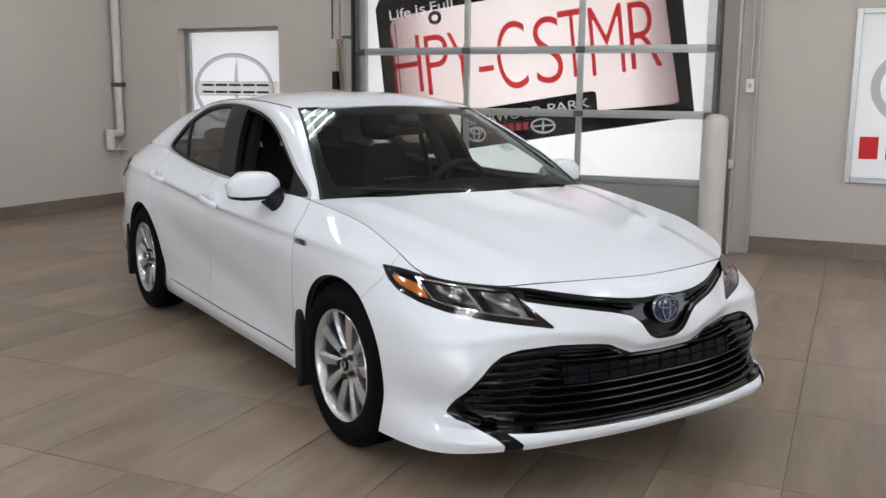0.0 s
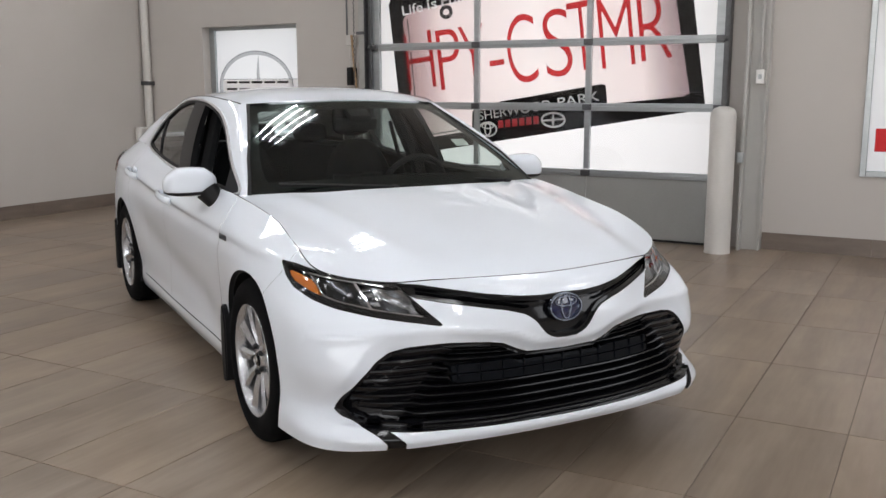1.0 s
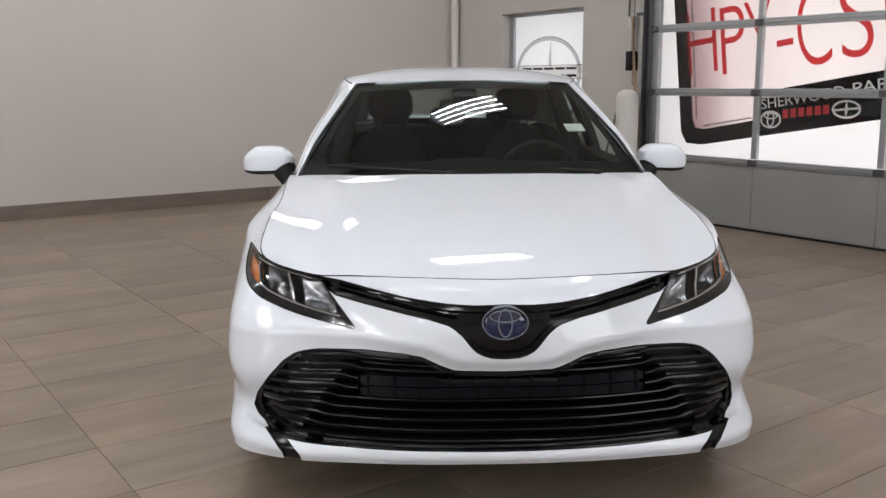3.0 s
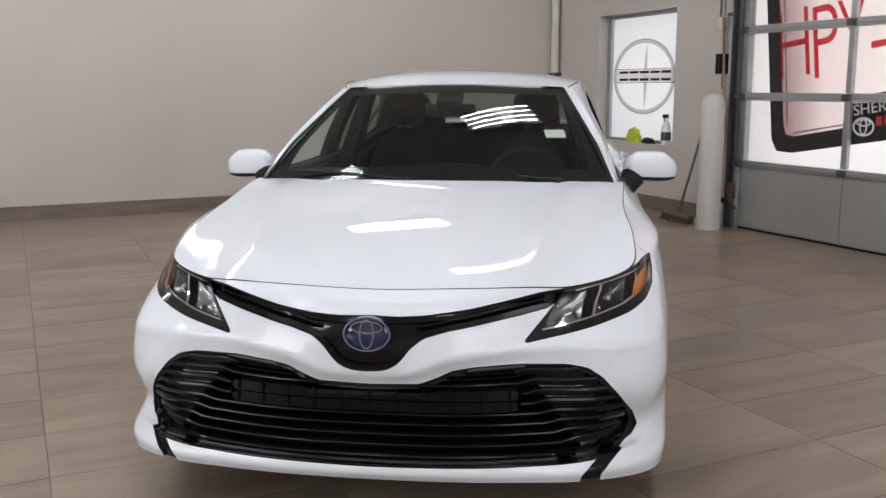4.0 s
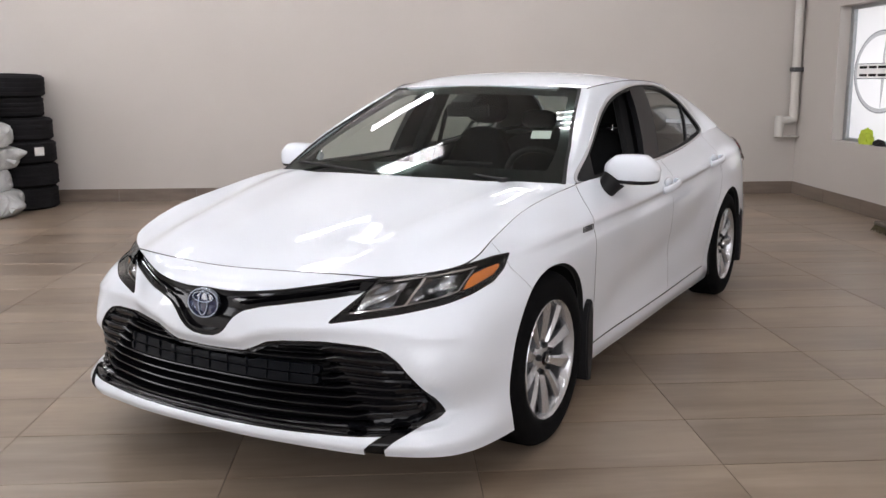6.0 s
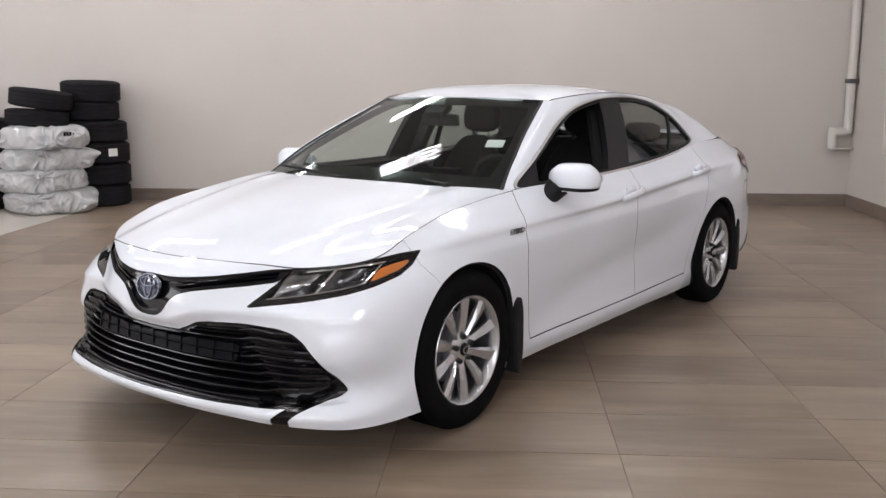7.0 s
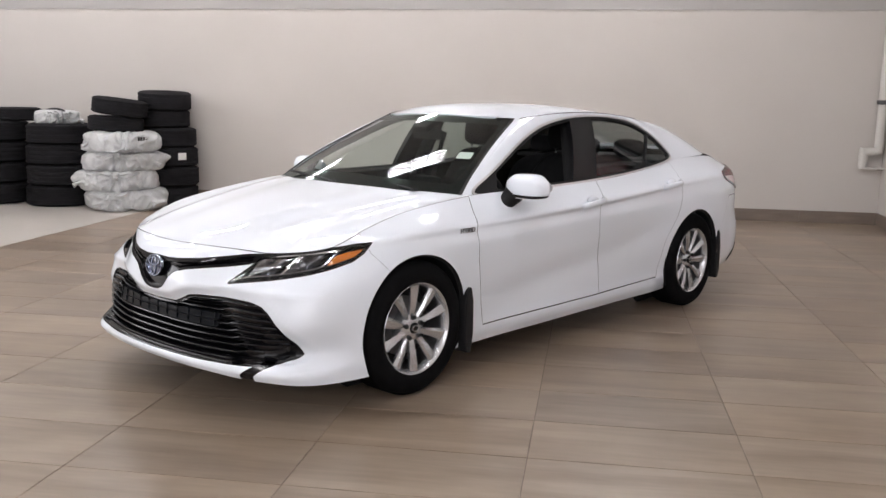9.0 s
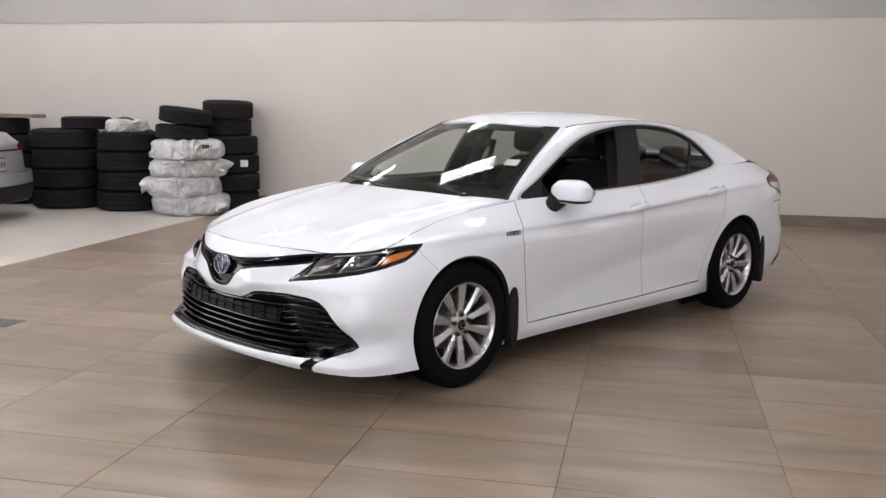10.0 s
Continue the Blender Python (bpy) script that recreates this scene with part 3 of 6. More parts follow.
# ---- window with a round grey mark ----
win = empty("window_1", pose(0, 0, 0), "recessed window covered by a white backlit film", "window", kind="structure")
wy = BACK + 0.15
part("window_film", box(-5.33, -3.91, wy + 0.006, wy + 0.008, 0.72, 2.115), FILMWHITE, win)
for x0, x1, z0, z1 in ((-5.35, -5.27, 0.705, 2.128), (-3.945, -3.905, 0.705, 2.128), (-5.27, -3.945, 0.705, 0.738), (-5.27, -3.945, 2.088, 2.128)):
    part("window_frame", box(x0, x1, wy - 0.03, wy + 0.02, z0, z1, 0.004), ALU, win)
ring_flat("mark_ring", -4.66, 1.432, 0.565, 0.408, 0.04, wy - 0.001, FILMGREY, win)
ring_flat("mark_ring_edge", -4.66, 1.432, 0.575, 0.416, 0.011, wy - 0.003, DARKINK, win)
flat("mark_spindle", [(-4.63, 1.06), (-4.595, 1.27), (-4.59, 1.44), (-4.605, 1.8), (-4.64, 1.6), (-4.645, 1.3)], wy - 0.001, FILMPALE, win)
flat("mark_band", [(-5.17, 1.37), (-4.03, 1.37), (-4.03, 1.512), (-5.17, 1.512)], wy - 0.003, FILMWHITE, win)
for k in range(5):
    x, w = -5.115 + k * 0.198, 0.165
    bm = bmesh.new()
    for x0, x1, z0, z1 in ((x, x + w, 1.388, 1.413), (x, x + w, 1.469, 1.494)):
        slab([(x0, z0), (x1, z0), (x1, z1), (x0, z1)], wy - 0.006, wy - 0.004, bm=bm)
    part("mark_block", bm, FILMBLACK, win)
for z in (1.362, 1.514):
    flat("mark_line", [(-5.17, z), (-4.03, z), (-4.03, z + 0.006), (-5.17, z + 0.006)], wy - 0.004, DARKINK, win)

for ob in win.children:
    leaned(ob)

# ---- framed sign window with a grey ring and red bars ----
sgn = empty("window_2", pose(0, 0, 0), "aluminium-framed window with a white backlit sign film", "window", kind="structure")
part("window_film", box(1.97, 3.38, BACK + 0.012, BACK + 0.014, 0.7, 2.14), FILMWHITE, sgn)
for x0, x1, z0, z1 in ((1.952, 2.0, 0.675, 2.15), (3.36, 3.41, 0.675, 2.15), (2.0, 3.36, 0.675, 0.722), (2.0, 3.36, 2.105, 2.15)):
    part("window_frame", box(x0, x1, BACK - 0.025, BACK + 0.03, z0, z1, 0.004), ALU, sgn)
ring_flat("mark_ring", 2.67, 1.5, 0.57, 0.4, 0.075, BACK + 0.01, FILMGREY, sgn)
ring_flat("mark_ring", 2.67, 1.55, 0.2, 0.33, 0.06, BACK + 0.008, FILMGREY, sgn)
x = 2.05
for k in range(6):
    w = 0.15
    bm = slab([(x, 0.885), (x + w, 0.885), (x + w, 1.075), (x, 1.075)], BACK + 0.006, BACK + 0.009)
    part("red_bar", bm, FILMRED, sgn)
    x += 0.21


# ---- the car: x forward, y to its left, z up, from the middle of the wheelbase ----
CAR = pose(-0.494, 3.574, 0, 0, 0, -32.935)
AXLE, HUB = 1.4125, 0.334


def ring_line(z, front, side, rear):
    """One long line of the lower body: the front by (x, y, z offset), the sides by (x, y, z offset), the rear likewise."""
    return [(x, y, z + dz) for x, y, dz in front + side + rear]


under_line = ring_line(
    0.155,
    [(2.325, 0, 0.058), (2.317, 0.25, 0.058), (2.285, 0.45, 0.054), (2.23, 0.64, 0.046), (2.07, 0.835, 0.026)],
    [(1.78, 0.898, 0.012), (1.41, 0.885, 0.012), (0.87, 0.842, 0.01), (0.2, 0.842, 0.01), (-0.5, 0.842, 0.01), (-1.0, 0.85, 0.012), (-1.41, 0.87, 0.04), (-1.95, 0.85, 0.07)],
    [(-2.3, 0.74, 0.09), (-2.42, 0.45, 0.1), (-2.45, 0, 0.1)])
chin_line = ring_line(
    0.22,
    [(2.342, 0, 0.02), (2.332, 0.25, 0.02), (2.298, 0.45, 0.018), (2.243, 0.645, 0.014), (2.075, 0.838, 0.006)],
    [(1.79, 0.902, 0.01), (1.41, 0.893, 0.01), (0.87, 0.862, 0.0), (0.2, 0.864, 0), (-0.5, 0.866, 0), (-1.0, 0.87, 0.0), (-1.41, 0.885, 0.03), (-1.95, 0.87, 0.06)],
    [(-2.33, 0.76, 0.08), (-2.45, 0.45, 0.08), (-2.48, 0, 0.08)])
lip_line = ring_line(
    0.31,
    [(2.315, 0, 0), (2.305, 0.25, 0), (2.265, 0.45, 0), (2.19, 0.645, 0), (2.03, 0.802, 0.0)],
    [(1.8, 0.896, 0.01), (1.41, 0.9, 0.01), (0.87, 0.866, 0.0), (0.2, 0.86, 0), (-0.5, 0.862, 0), (-1.0, 0.872, 0.0), (-1.41, 0.892, 0.03), (-1.95, 0.88, 0.06)],
    [(-2.35, 0.77, 0.08), (-2.48, 0.45, 0.08), (-2.5, 0, 0.08)])
bumper_line = ring_line(
    0.45,
    [(2.29, 0, 0), (2.28, 0.25, 0), (2.235, 0.45, 0), (2.165, 0.672, 0.0), (2.03, 0.845, 0.0)],
    [(1.8, 0.9, 0.0), (1.41, 0.908, 0.0), (0.87, 0.878, 0.0), (0.2, 0.87, 0), (-0.5, 0.872, 0), (-1.0, 0.89, 0.0), (-1.41, 0.905, 0.02), (-1.95, 0.885, 0.04)],
    [(-2.35, 0.77, 0.06), (-2.49, 0.45, 0.06), (-2.52, 0, 0.06)])
belly_line = ring_line(
    0.60,
    [(2.3, 0, 0), (2.272, 0.25, 0), (2.18, 0.45, 0), (2.095, 0.665, 0.0), (1.975, 0.836, 0.0)],
    [(1.765, 0.893, 0.0), (1.41, 0.916, 0.0), (0.87, 0.893, 0.0), (0.2, 0.887, 0), (-0.5, 0.889, 0), (-1.0, 0.902, 0.0), (-1.41, 0.918, 0.01), (-1.95, 0.88, 0.02)],
    [(-2.34, 0.75, 0.03), (-2.49, 0.45, 0.03), (-2.52, 0, 0.03)])
crease_line = ring_line(
    0.685,
    [(2.268, 0, 0), (2.238, 0.25, 0), (2.145, 0.45, -0.005), (2.045, 0.622, -0.005), (1.895, 0.79, 0.01)],
    [(1.69, 0.865, 0.025), (1.41, 0.908, 0.03), (0.87, 0.9, 0.035), (0.2, 0.896, 0.045), (-0.5, 0.898, 0.06), (-1.0, 0.903, 0.08), (-1.41, 0.912, 0.09), (-1.95, 0.868, 0.09)],
    [(-2.32, 0.755, 0.09), (-2.48, 0.43, 0.09), (-2.51, 0, 0.09)])
groove_line = ring_line(
    0.705,
    [(2.252, 0, 0), (2.222, 0.25, 0.001), (2.136, 0.45, -0.002), (2.039, 0.611, -0.003), (1.876, 0.784, 0.017)],
    [(1.678, 0.852, 0.042), (1.41, 0.895, 0.062), (0.87, 0.888, 0.074), (0.2, 0.884, 0.086), (-0.5, 0.885, 0.116), (-1.0, 0.886, 0.146), (-1.41, 0.888, 0.162), (-1.95, 0.848, 0.165)],
    [(-2.31, 0.74, 0.165), (-2.47, 0.41, 0.165), (-2.5, 0, 0.165)])
shoulder_line = ring_line(
    0.725,
    [(2.235, 0, 0), (2.205, 0.25, 0.002), (2.125, 0.45, 0.0), (2.033, 0.6, -0.002), (1.858, 0.776, 0.024)],
    [(1.665, 0.838, 0.055), (1.41, 0.886, 0.083), (0.87, 0.886, 0.083), (0.2, 0.892, 0.097), (-0.5, 0.893, 0.128), (-1.0, 0.89, 0.158), (-1.41, 0.878, 0.178), (-1.95, 0.832, 0.195)],
    [(-2.3, 0.715, 0.2), (-2.46, 0.4, 0.2), (-2.49, 0, 0.2)])
rim_start = ring_line(
    0.748,
    [(2.19, 0, 0), (2.168, 0.25, 0.003), (2.11, 0.45, 0.0), (2.03, 0.593, -0.008), (1.852, 0.768, 0.02)],
    [(1.66, 0.785, 0.086), (1.38, 0.768, 0.143), (0.9, 0.79, 0.194), (0.2, 0.79, 0.194), (-0.5, 0.78, 0.216), (-1.0, 0.762, 0.254), (-1.41, 0.74, 0.295), (-1.95, 0.69, 0.297)],
    [(-2.23, 0.62, 0.26), (-2.4, 0.36, 0.305), (-2.43, 0, 0.322)])
lower_lines = [under_line, chin_line, lip_line, bumper_line, belly_line, crease_line, groove_line, shoulder_line, rim_start]
lower_half = loft(lower_lines, 12, 12)
rim_line = lower_half[:, -1].copy()

belt_line = [(1.12, 0, 0.945), (1.105, 0.25, 0.945), (1.06, 0.5, 0.943), (0.955, 0.735, 0.94), (0.93, 0.753, 0.94), (0.72, 0.785, 0.94), (0.1, 0.782, 0.942), (-0.5, 0.772, 0.964), (-1.05, 0.755, 1.006), (-1.45, 0.735, 1.044), (-1.9, 0.68, 1.066), (-2.0, 0.38, 1.085), (-2.03, 0, 1.09)]
low_glass_line = [(0.925, 0, 1.07), (0.905, 0.23, 1.069), (0.85, 0.46, 1.066), (0.735, 0.7, 1.075), (0.70, 0.712, 1.085), (0.50, 0.735, 1.07), (0.02, 0.742, 1.078), (-0.5, 0.733, 1.10), (-1.02, 0.712, 1.12), (-1.38, 0.685, 1.13), (-1.67, 0.618, 1.18), (-1.76, 0.33, 1.185), (-1.79, 0, 1.19)]
high_glass_line = [(0.66, 0, 1.207), (0.645, 0.21, 1.206), (0.59, 0.42, 1.2), (0.49, 0.632, 1.2), (0.455, 0.643, 1.213), (0.27, 0.665, 1.21), (-0.08, 0.682, 1.225), (-0.5, 0.68, 1.235), (-0.97, 0.655, 1.232), (-1.27, 0.622, 1.243), (-1.44, 0.555, 1.27), (-1.5, 0.3, 1.285), (-1.52, 0, 1.29)]
roof_line = [(0.335, 0, 1.347), (0.328, 0.2, 1.346), (0.295, 0.39, 1.34), (0.205, 0.555, 1.327), (0.182, 0.566, 1.332), (0.05, 0.598, 1.348), (-0.2, 0.612, 1.363), (-0.55, 0.61, 1.361), (-0.9, 0.587, 1.34), (-1.09, 0.562, 1.321), (-1.17, 0.495, 1.324), (-1.17, 0.27, 1.333), (-1.18, 0, 1.34)]
upper_lines = [belt_line, low_glass_line, high_glass_line, roof_line]
UPPER_HALF = loft(upper_lines, 12, 12)
UPPER_BODY = sheet_from_grid(all_round(UPPER_HALF), wrap=True)


def patch(front, rear, left, crown, n=40, m=40, fall=2):
    """A sheet between a front edge (centre to corner), a rear edge, a left edge and a centre line (front to rear); fall sets how late it drops to the sides."""
    def even(run, k):
        run = np.asarray(run, float)
        d = np.concatenate(([0], np.cumsum(np.linalg.norm(np.diff(run, axis=0), axis=1))))
        t = np.linspace(0, d[-1], k)
        return np.stack([np.interp(t, d, run[:, i]) for i in range(3)], 1)
    f, r, l, c = even(front, m), even(rear, m), even(left, n), even(crown, n)
    u, w = np.linspace(0, 1, n)[:, None, None], np.linspace(0, 1, m)[None, :, None] ** fall
    g = (1 - u) * f[None] + u * r[None] + (1 - w) * c[:, None] + w * l[:, None]
    g -= (1 - u) * (1 - w) * f[0] + (1 - u) * w * f[-1] + u * (1 - w) * r[0] + u * w * r[-1]
    return g


def whole(g):
    """A left-hand patch joined with its mirror image at the centre line."""
    return np.concatenate((g[:, ::-1], g[:, 1:] * np.array((1, -1, 1.0))), 1)


# hood between its shut lines and the cowl
corner_i, hinge_i = 48, 84
hood_front = rim_line[:corner_i + 1]
hood_left = rim_line[corner_i:hinge_i + 1]
cowl = spline([(1.115, -0.25, 0.961), (1.13, 0, 0.962), (1.115, 0.25, 0.961), (1.06, 0.5, 0.955), tuple(hood_left[-1])], 10)[10:]
hood_crown = spline([tuple(hood_front[0]), (2.06, 0, 0.79), (1.8, 0, 0.85), (1.5, 0, 0.905), (1.13, 0, 0.962)], 10)
hood_grid = whole(patch(hood_front, cowl, hood_left, hood_crown, 70, 50))
hx, hy = hood_grid[:, :, 0], np.abs(hood_grid[:, :, 1])
fade = np.clip((2.12 - hx) / 0.25, 0, 1) * np.clip((hx - 0.98) / 0.15, 0, 1)
ridge_y = np.interp(hx, (1.1, 2.1), (0.6, 0.43))
hood_grid[:, :, 2] += fade * (0.006 * np.exp(-((hy - ridge_y) / 0.05) ** 2) - 0.004 * np.exp(-((hy - ridge_y - 0.1) / 0.06) ** 2) - 0.004 * np.exp(-((hy - ridge_y + 0.15) / 0.09) ** 2))
HOOD = sheet_from_grid(hood_grid)
# roof over the upper body's top line
roof_edge = UPPER_HALF[:, -1]
a_i, c_i = 36, 120
roof_front, roof_left = roof_edge[:a_i + 1], roof_edge[a_i:c_i + 1]
roof_rear = roof_edge[c_i:][::-1]
roof_crown = spline([tuple(roof_front[0]), (0.1, 0, 1.396), (-0.25, 0, 1.419), (-0.6, 0, 1.411), (-0.95, 0, 1.384), tuple(roof_rear[0])], 10)
ROOF = sheet_from_grid(whole(patch(roof_front, roof_rear, roof_left, roof_crown, 50, 40, 3.2)))
# boot lid
boot_i = 156
boot_rear = rim_line[boot_i:][::-1]
up_i = 120
boot_front = UPPER_HALF[up_i:, 0][::-1]
boot_left = spline([tuple(boot_front[-1]), (-2.08, 0.657, 1.036), tuple(boot_rear[-1])], 10)
boot_crown = spline([tuple(boot_front[0]), (-2.2, 0, 1.1), tuple(boot_rear[0])], 10)
BOOT = sheet_from_grid(whole(patch(boot_front, boot_rear, boot_left, boot_crown, 20, 24)))

# places on the front skin by sweep p and height z
front_rows = lower_half[:80]


def on_front(p, z, depth=0.0):
    """The place on the left front skin at sweep p and height z, sunk by depth."""
    def at(p, z):
        x = np.array([np.interp(z, r[:, 2], r[:, 0]) for r in front_rows])
        y = np.array([np.interp(z, r[:, 2], r[:, 1]) for r in front_rows])
        q = y + (2.2 - x) * 0.6
        return np.array((np.interp(p, q, x), np.interp(p, q, y), z))
    c = at(p, z)
    if depth:
        n = np.cross(at(p + 0.01, z) - at(p - 0.01, z), at(p, z + 0.01) - at(p, z - 0.01))
        c = c - depth * n / np.linalg.norm(n)
    return c


def across(y, z, depth=0.0):
    """The place on the front skin at y (either side) and height z, sunk backwards by depth."""
    x = np.array([np.interp(z, r[:, 2], r[:, 0]) for r in even_rows])
    yy = np.array([np.interp(z, r[:, 2], r[:, 1]) for r in even_rows])
    return np.array((np.interp(abs(y), yy, x) - depth, y, z))


def P(v):
    """How far round the front a place lies: across the car plus the sweep back."""
    return np.abs(v[:, 1]) + (2.2 - v[:, 0]) * 0.6


def both(half):
    """A closed outline from its left half, given from the centre outwards and back to the centre."""
    h = np.asarray(half, float)
    inner = h[1:-1] if h[-1][0] == 0 else h[1:]
    return np.vstack((h, inner[::-1] * (-1, 1)))


lamp_outline = np.array([(0.445, 0.599), (0.60, 0.617), (0.745, 0.634), (0.885, 0.654), (1.0, 0.677), (1.09, 0.703), (1.135, 0.735), (1.163, 0.780), (1.085, 0.778), (0.985, 0.766), (0.86, 0.754), (0.755, 0.745), (0.645, 0.735), (0.57, 0.68)])
amber_outline = np.array([(0.962, 0.679), (1.06, 0.695), (1.112, 0.722), (1.128, 0.757), (1.06, 0.748), (1.005, 0.735), (0.985, 0.712)])
grille_outline = both([(0, 0.687), (0.09, 0.684), (0.17, 0.688), (0.29, 0.7), (0.39, 0.715), (0.49, 0.731), (0.565, 0.736), (0.53, 0.70), (0.512, 0.688), (0.424, 0.673), (0.33, 0.661), (0.228, 0.646), (0.16, 0.628), (0.125, 0.60), (0.1, 0.567), (0.078, 0.546), (0.045, 0.534), (0, 0.531)])
intake_outline = both([(0, 0.484), (0.15, 0.488), (0.20, 0.507), (0.245, 0.529), (0.30, 0.536), (0.42, 0.537), (0.57, 0.53), (0.63, 0.517), (0.675, 0.487), (0.725, 0.43), (0.77, 0.36), (0.788, 0.307), (0.772, 0.289), (0.725, 0.273), (0.66, 0.264), (0.56, 0.262), (0.4, 0.26), (0.2, 0.26), (0, 0.258)])
notch_outline = np.array([(0.745, 0.279), (0.70, 0.25), (0.674, 0.222), (0.662, 0.14), (0.605, 0.14), (0.62, 0.226), (0.655, 0.258), (0.68, 0.27)])
glass_outline = spline([(0.862, 0.948), (0.67, 1.049), (0.47, 1.141), (0.27, 1.225), (0.085, 1.287), (-0.17, 1.33), (-0.43, 1.341), (-0.71, 1.33), (-0.98, 1.287), (-1.16, 1.205), (-1.27, 1.115), (-1.308, 1.066), (-1.27, 1.047), (-1.12, 1.022), (-0.73, 0.985), (-0.3, 0.963), (0.16, 0.951), (0.5, 0.948)], 6, closed=True)

in_lamp, in_amber, in_grille, in_intake, in_notch, in_glass = (within(o) for o in (lamp_outline, amber_outline, grille_outline, intake_outline, notch_outline, glass_outline))


def lamp_f(v):
    return np.where(v[:, 0] > 1.4, in_lamp(P(v), v[:, 2]), -1.0)


def front_f(shape):
    return lambda v: np.where(v[:, 0] > 1.5, shape(np.abs(v[:, 1]) if shape is in_notch else v[:, 1], v[:, 2]), -1.0)


grille_f, intake_f, notch_f = front_f(in_grille), front_f(in_intake), front_f(in_notch)
# the skin turns in towards the lower opening and swells gently under the badge strip
flat_v = lower_half.reshape(-1, 3)
raw_n = sheet_from_grid(lower_half).n
away = -intake_f(flat_v)
push = np.where((away > -0.02) & (away < 0.05) & (flat_v[:, 0] > 1.9) & (flat_v[:, 2] > 0.275), -0.019 * np.clip(1 - np.maximum(away, 0) / 0.042, 0, 1), 0.0)
brow = np.interp(np.abs(flat_v[:, 1]), (0, 0.1, 0.2, 0.45, 0.6, 0.75), (0.51, 0.515, 0.56, 0.585, 0.58, 0.565))
swell = np.interp(np.abs(flat_v[:, 1]), (0, 0.15, 0.4, 0.55, 0.7, 0.8, 0.88), (0.006, 0.008, 0.012, 0.018, 0.023, 0.014, 0.0))
push += np.where(flat_v[:, 0] > 1.95, swell * np.exp(-np.abs(flat_v[:, 2] - brow) / 0.034), 0.0)
# a long hollow runs up the doors
hollow = np.interp(flat_v[:, 0], (-0.95, 0.75), (0.6, 0.37))
push -= 0.013 * np.exp(-((flat_v[:, 2] - hollow) / 0.1) ** 2) * np.clip((0.92 - flat_v[:, 0]) / 0.35, 0, 1) * np.clip((flat_v[:, 0] + 1.05) / 0.3, 0, 1)
even_rows = front_rows
lower_half = (flat_v + raw_n * push[:, None]).reshape(lower_half.shape)
front_rows = lower_half[:80]
LOWER = sheet_from_grid(all_round(lower_half), wrap=True)


def arch_f(v):
    """Outside both wheel arches."""
    a = np.hypot(v[:, 0] - AXLE, v[:, 2] - HUB)
    b = np.hypot(v[:, 0] + AXLE, v[:, 2] - HUB)
    return np.minimum(a, b) - 0.366


def seam(zs, xs):
    """How far in front of a shut line that runs up the side."""
    return lambda v: v[:, 0] - np.interp(v[:, 2], zs, xs)


bumper_seam = seam((0.3, 0.637, 0.73, 0.78), (1.56, 1.60, 1.685, 1.70))
door_front = seam((0.2, 0.255, 0.36, 0.5, 0.62, 0.76, 0.87, 0.96), (0.86, 0.875, 0.9, 0.93, 0.958, 0.972, 0.953, 0.92))
door_mid = seam((0.2, 0.27, 0.42, 0.72, 0.8, 0.96), (-0.26, -0.255, -0.24, -0.175, -0.195, -0.29))
door_rear = seam((0.2, 0.268, 0.374, 0.532, 0.66, 0.8, 1.03), (-0.93, -0.942, -0.968, -1.02, -1.13, -1.2, -1.25))
tail_seam = seam((0.2, 0.45, 0.62, 0.75), (-1.72, -1.76, -1.9, -2.0))


def sill_f(v):
    return v[:, 2] - 0.256 - np.clip(-v[:, 0] - 0.2, 0, 1) * 0.016


GAP = 0.0016
cutter = lambda s, *fields: cut(s, fields[0]) if len(fields) == 1 else cutter(cut(s, fields[0]), *fields[1:])
no = lambda f, g=GAP: (lambda v: -f(v) - g)
yes = lambda f, g=GAP: (lambda v: f(v) - g)
HALF = sheet_from_grid(lower_half)


car = empty("car", CAR, "white four-door saloon car parked on brown tiles", "car")

hood_outline = np.vstack((hood_front[:, :2], hood_left[1:, :2], cowl[::-1][1:, :2]))
hood_outline = np.vstack((hood_outline, hood_outline[1:-1][::-1] * (1, -1)))
in_hood = within(hood_outline)


def hood_f(v):
    return in_hood(v[:, 0], v[:, 1])


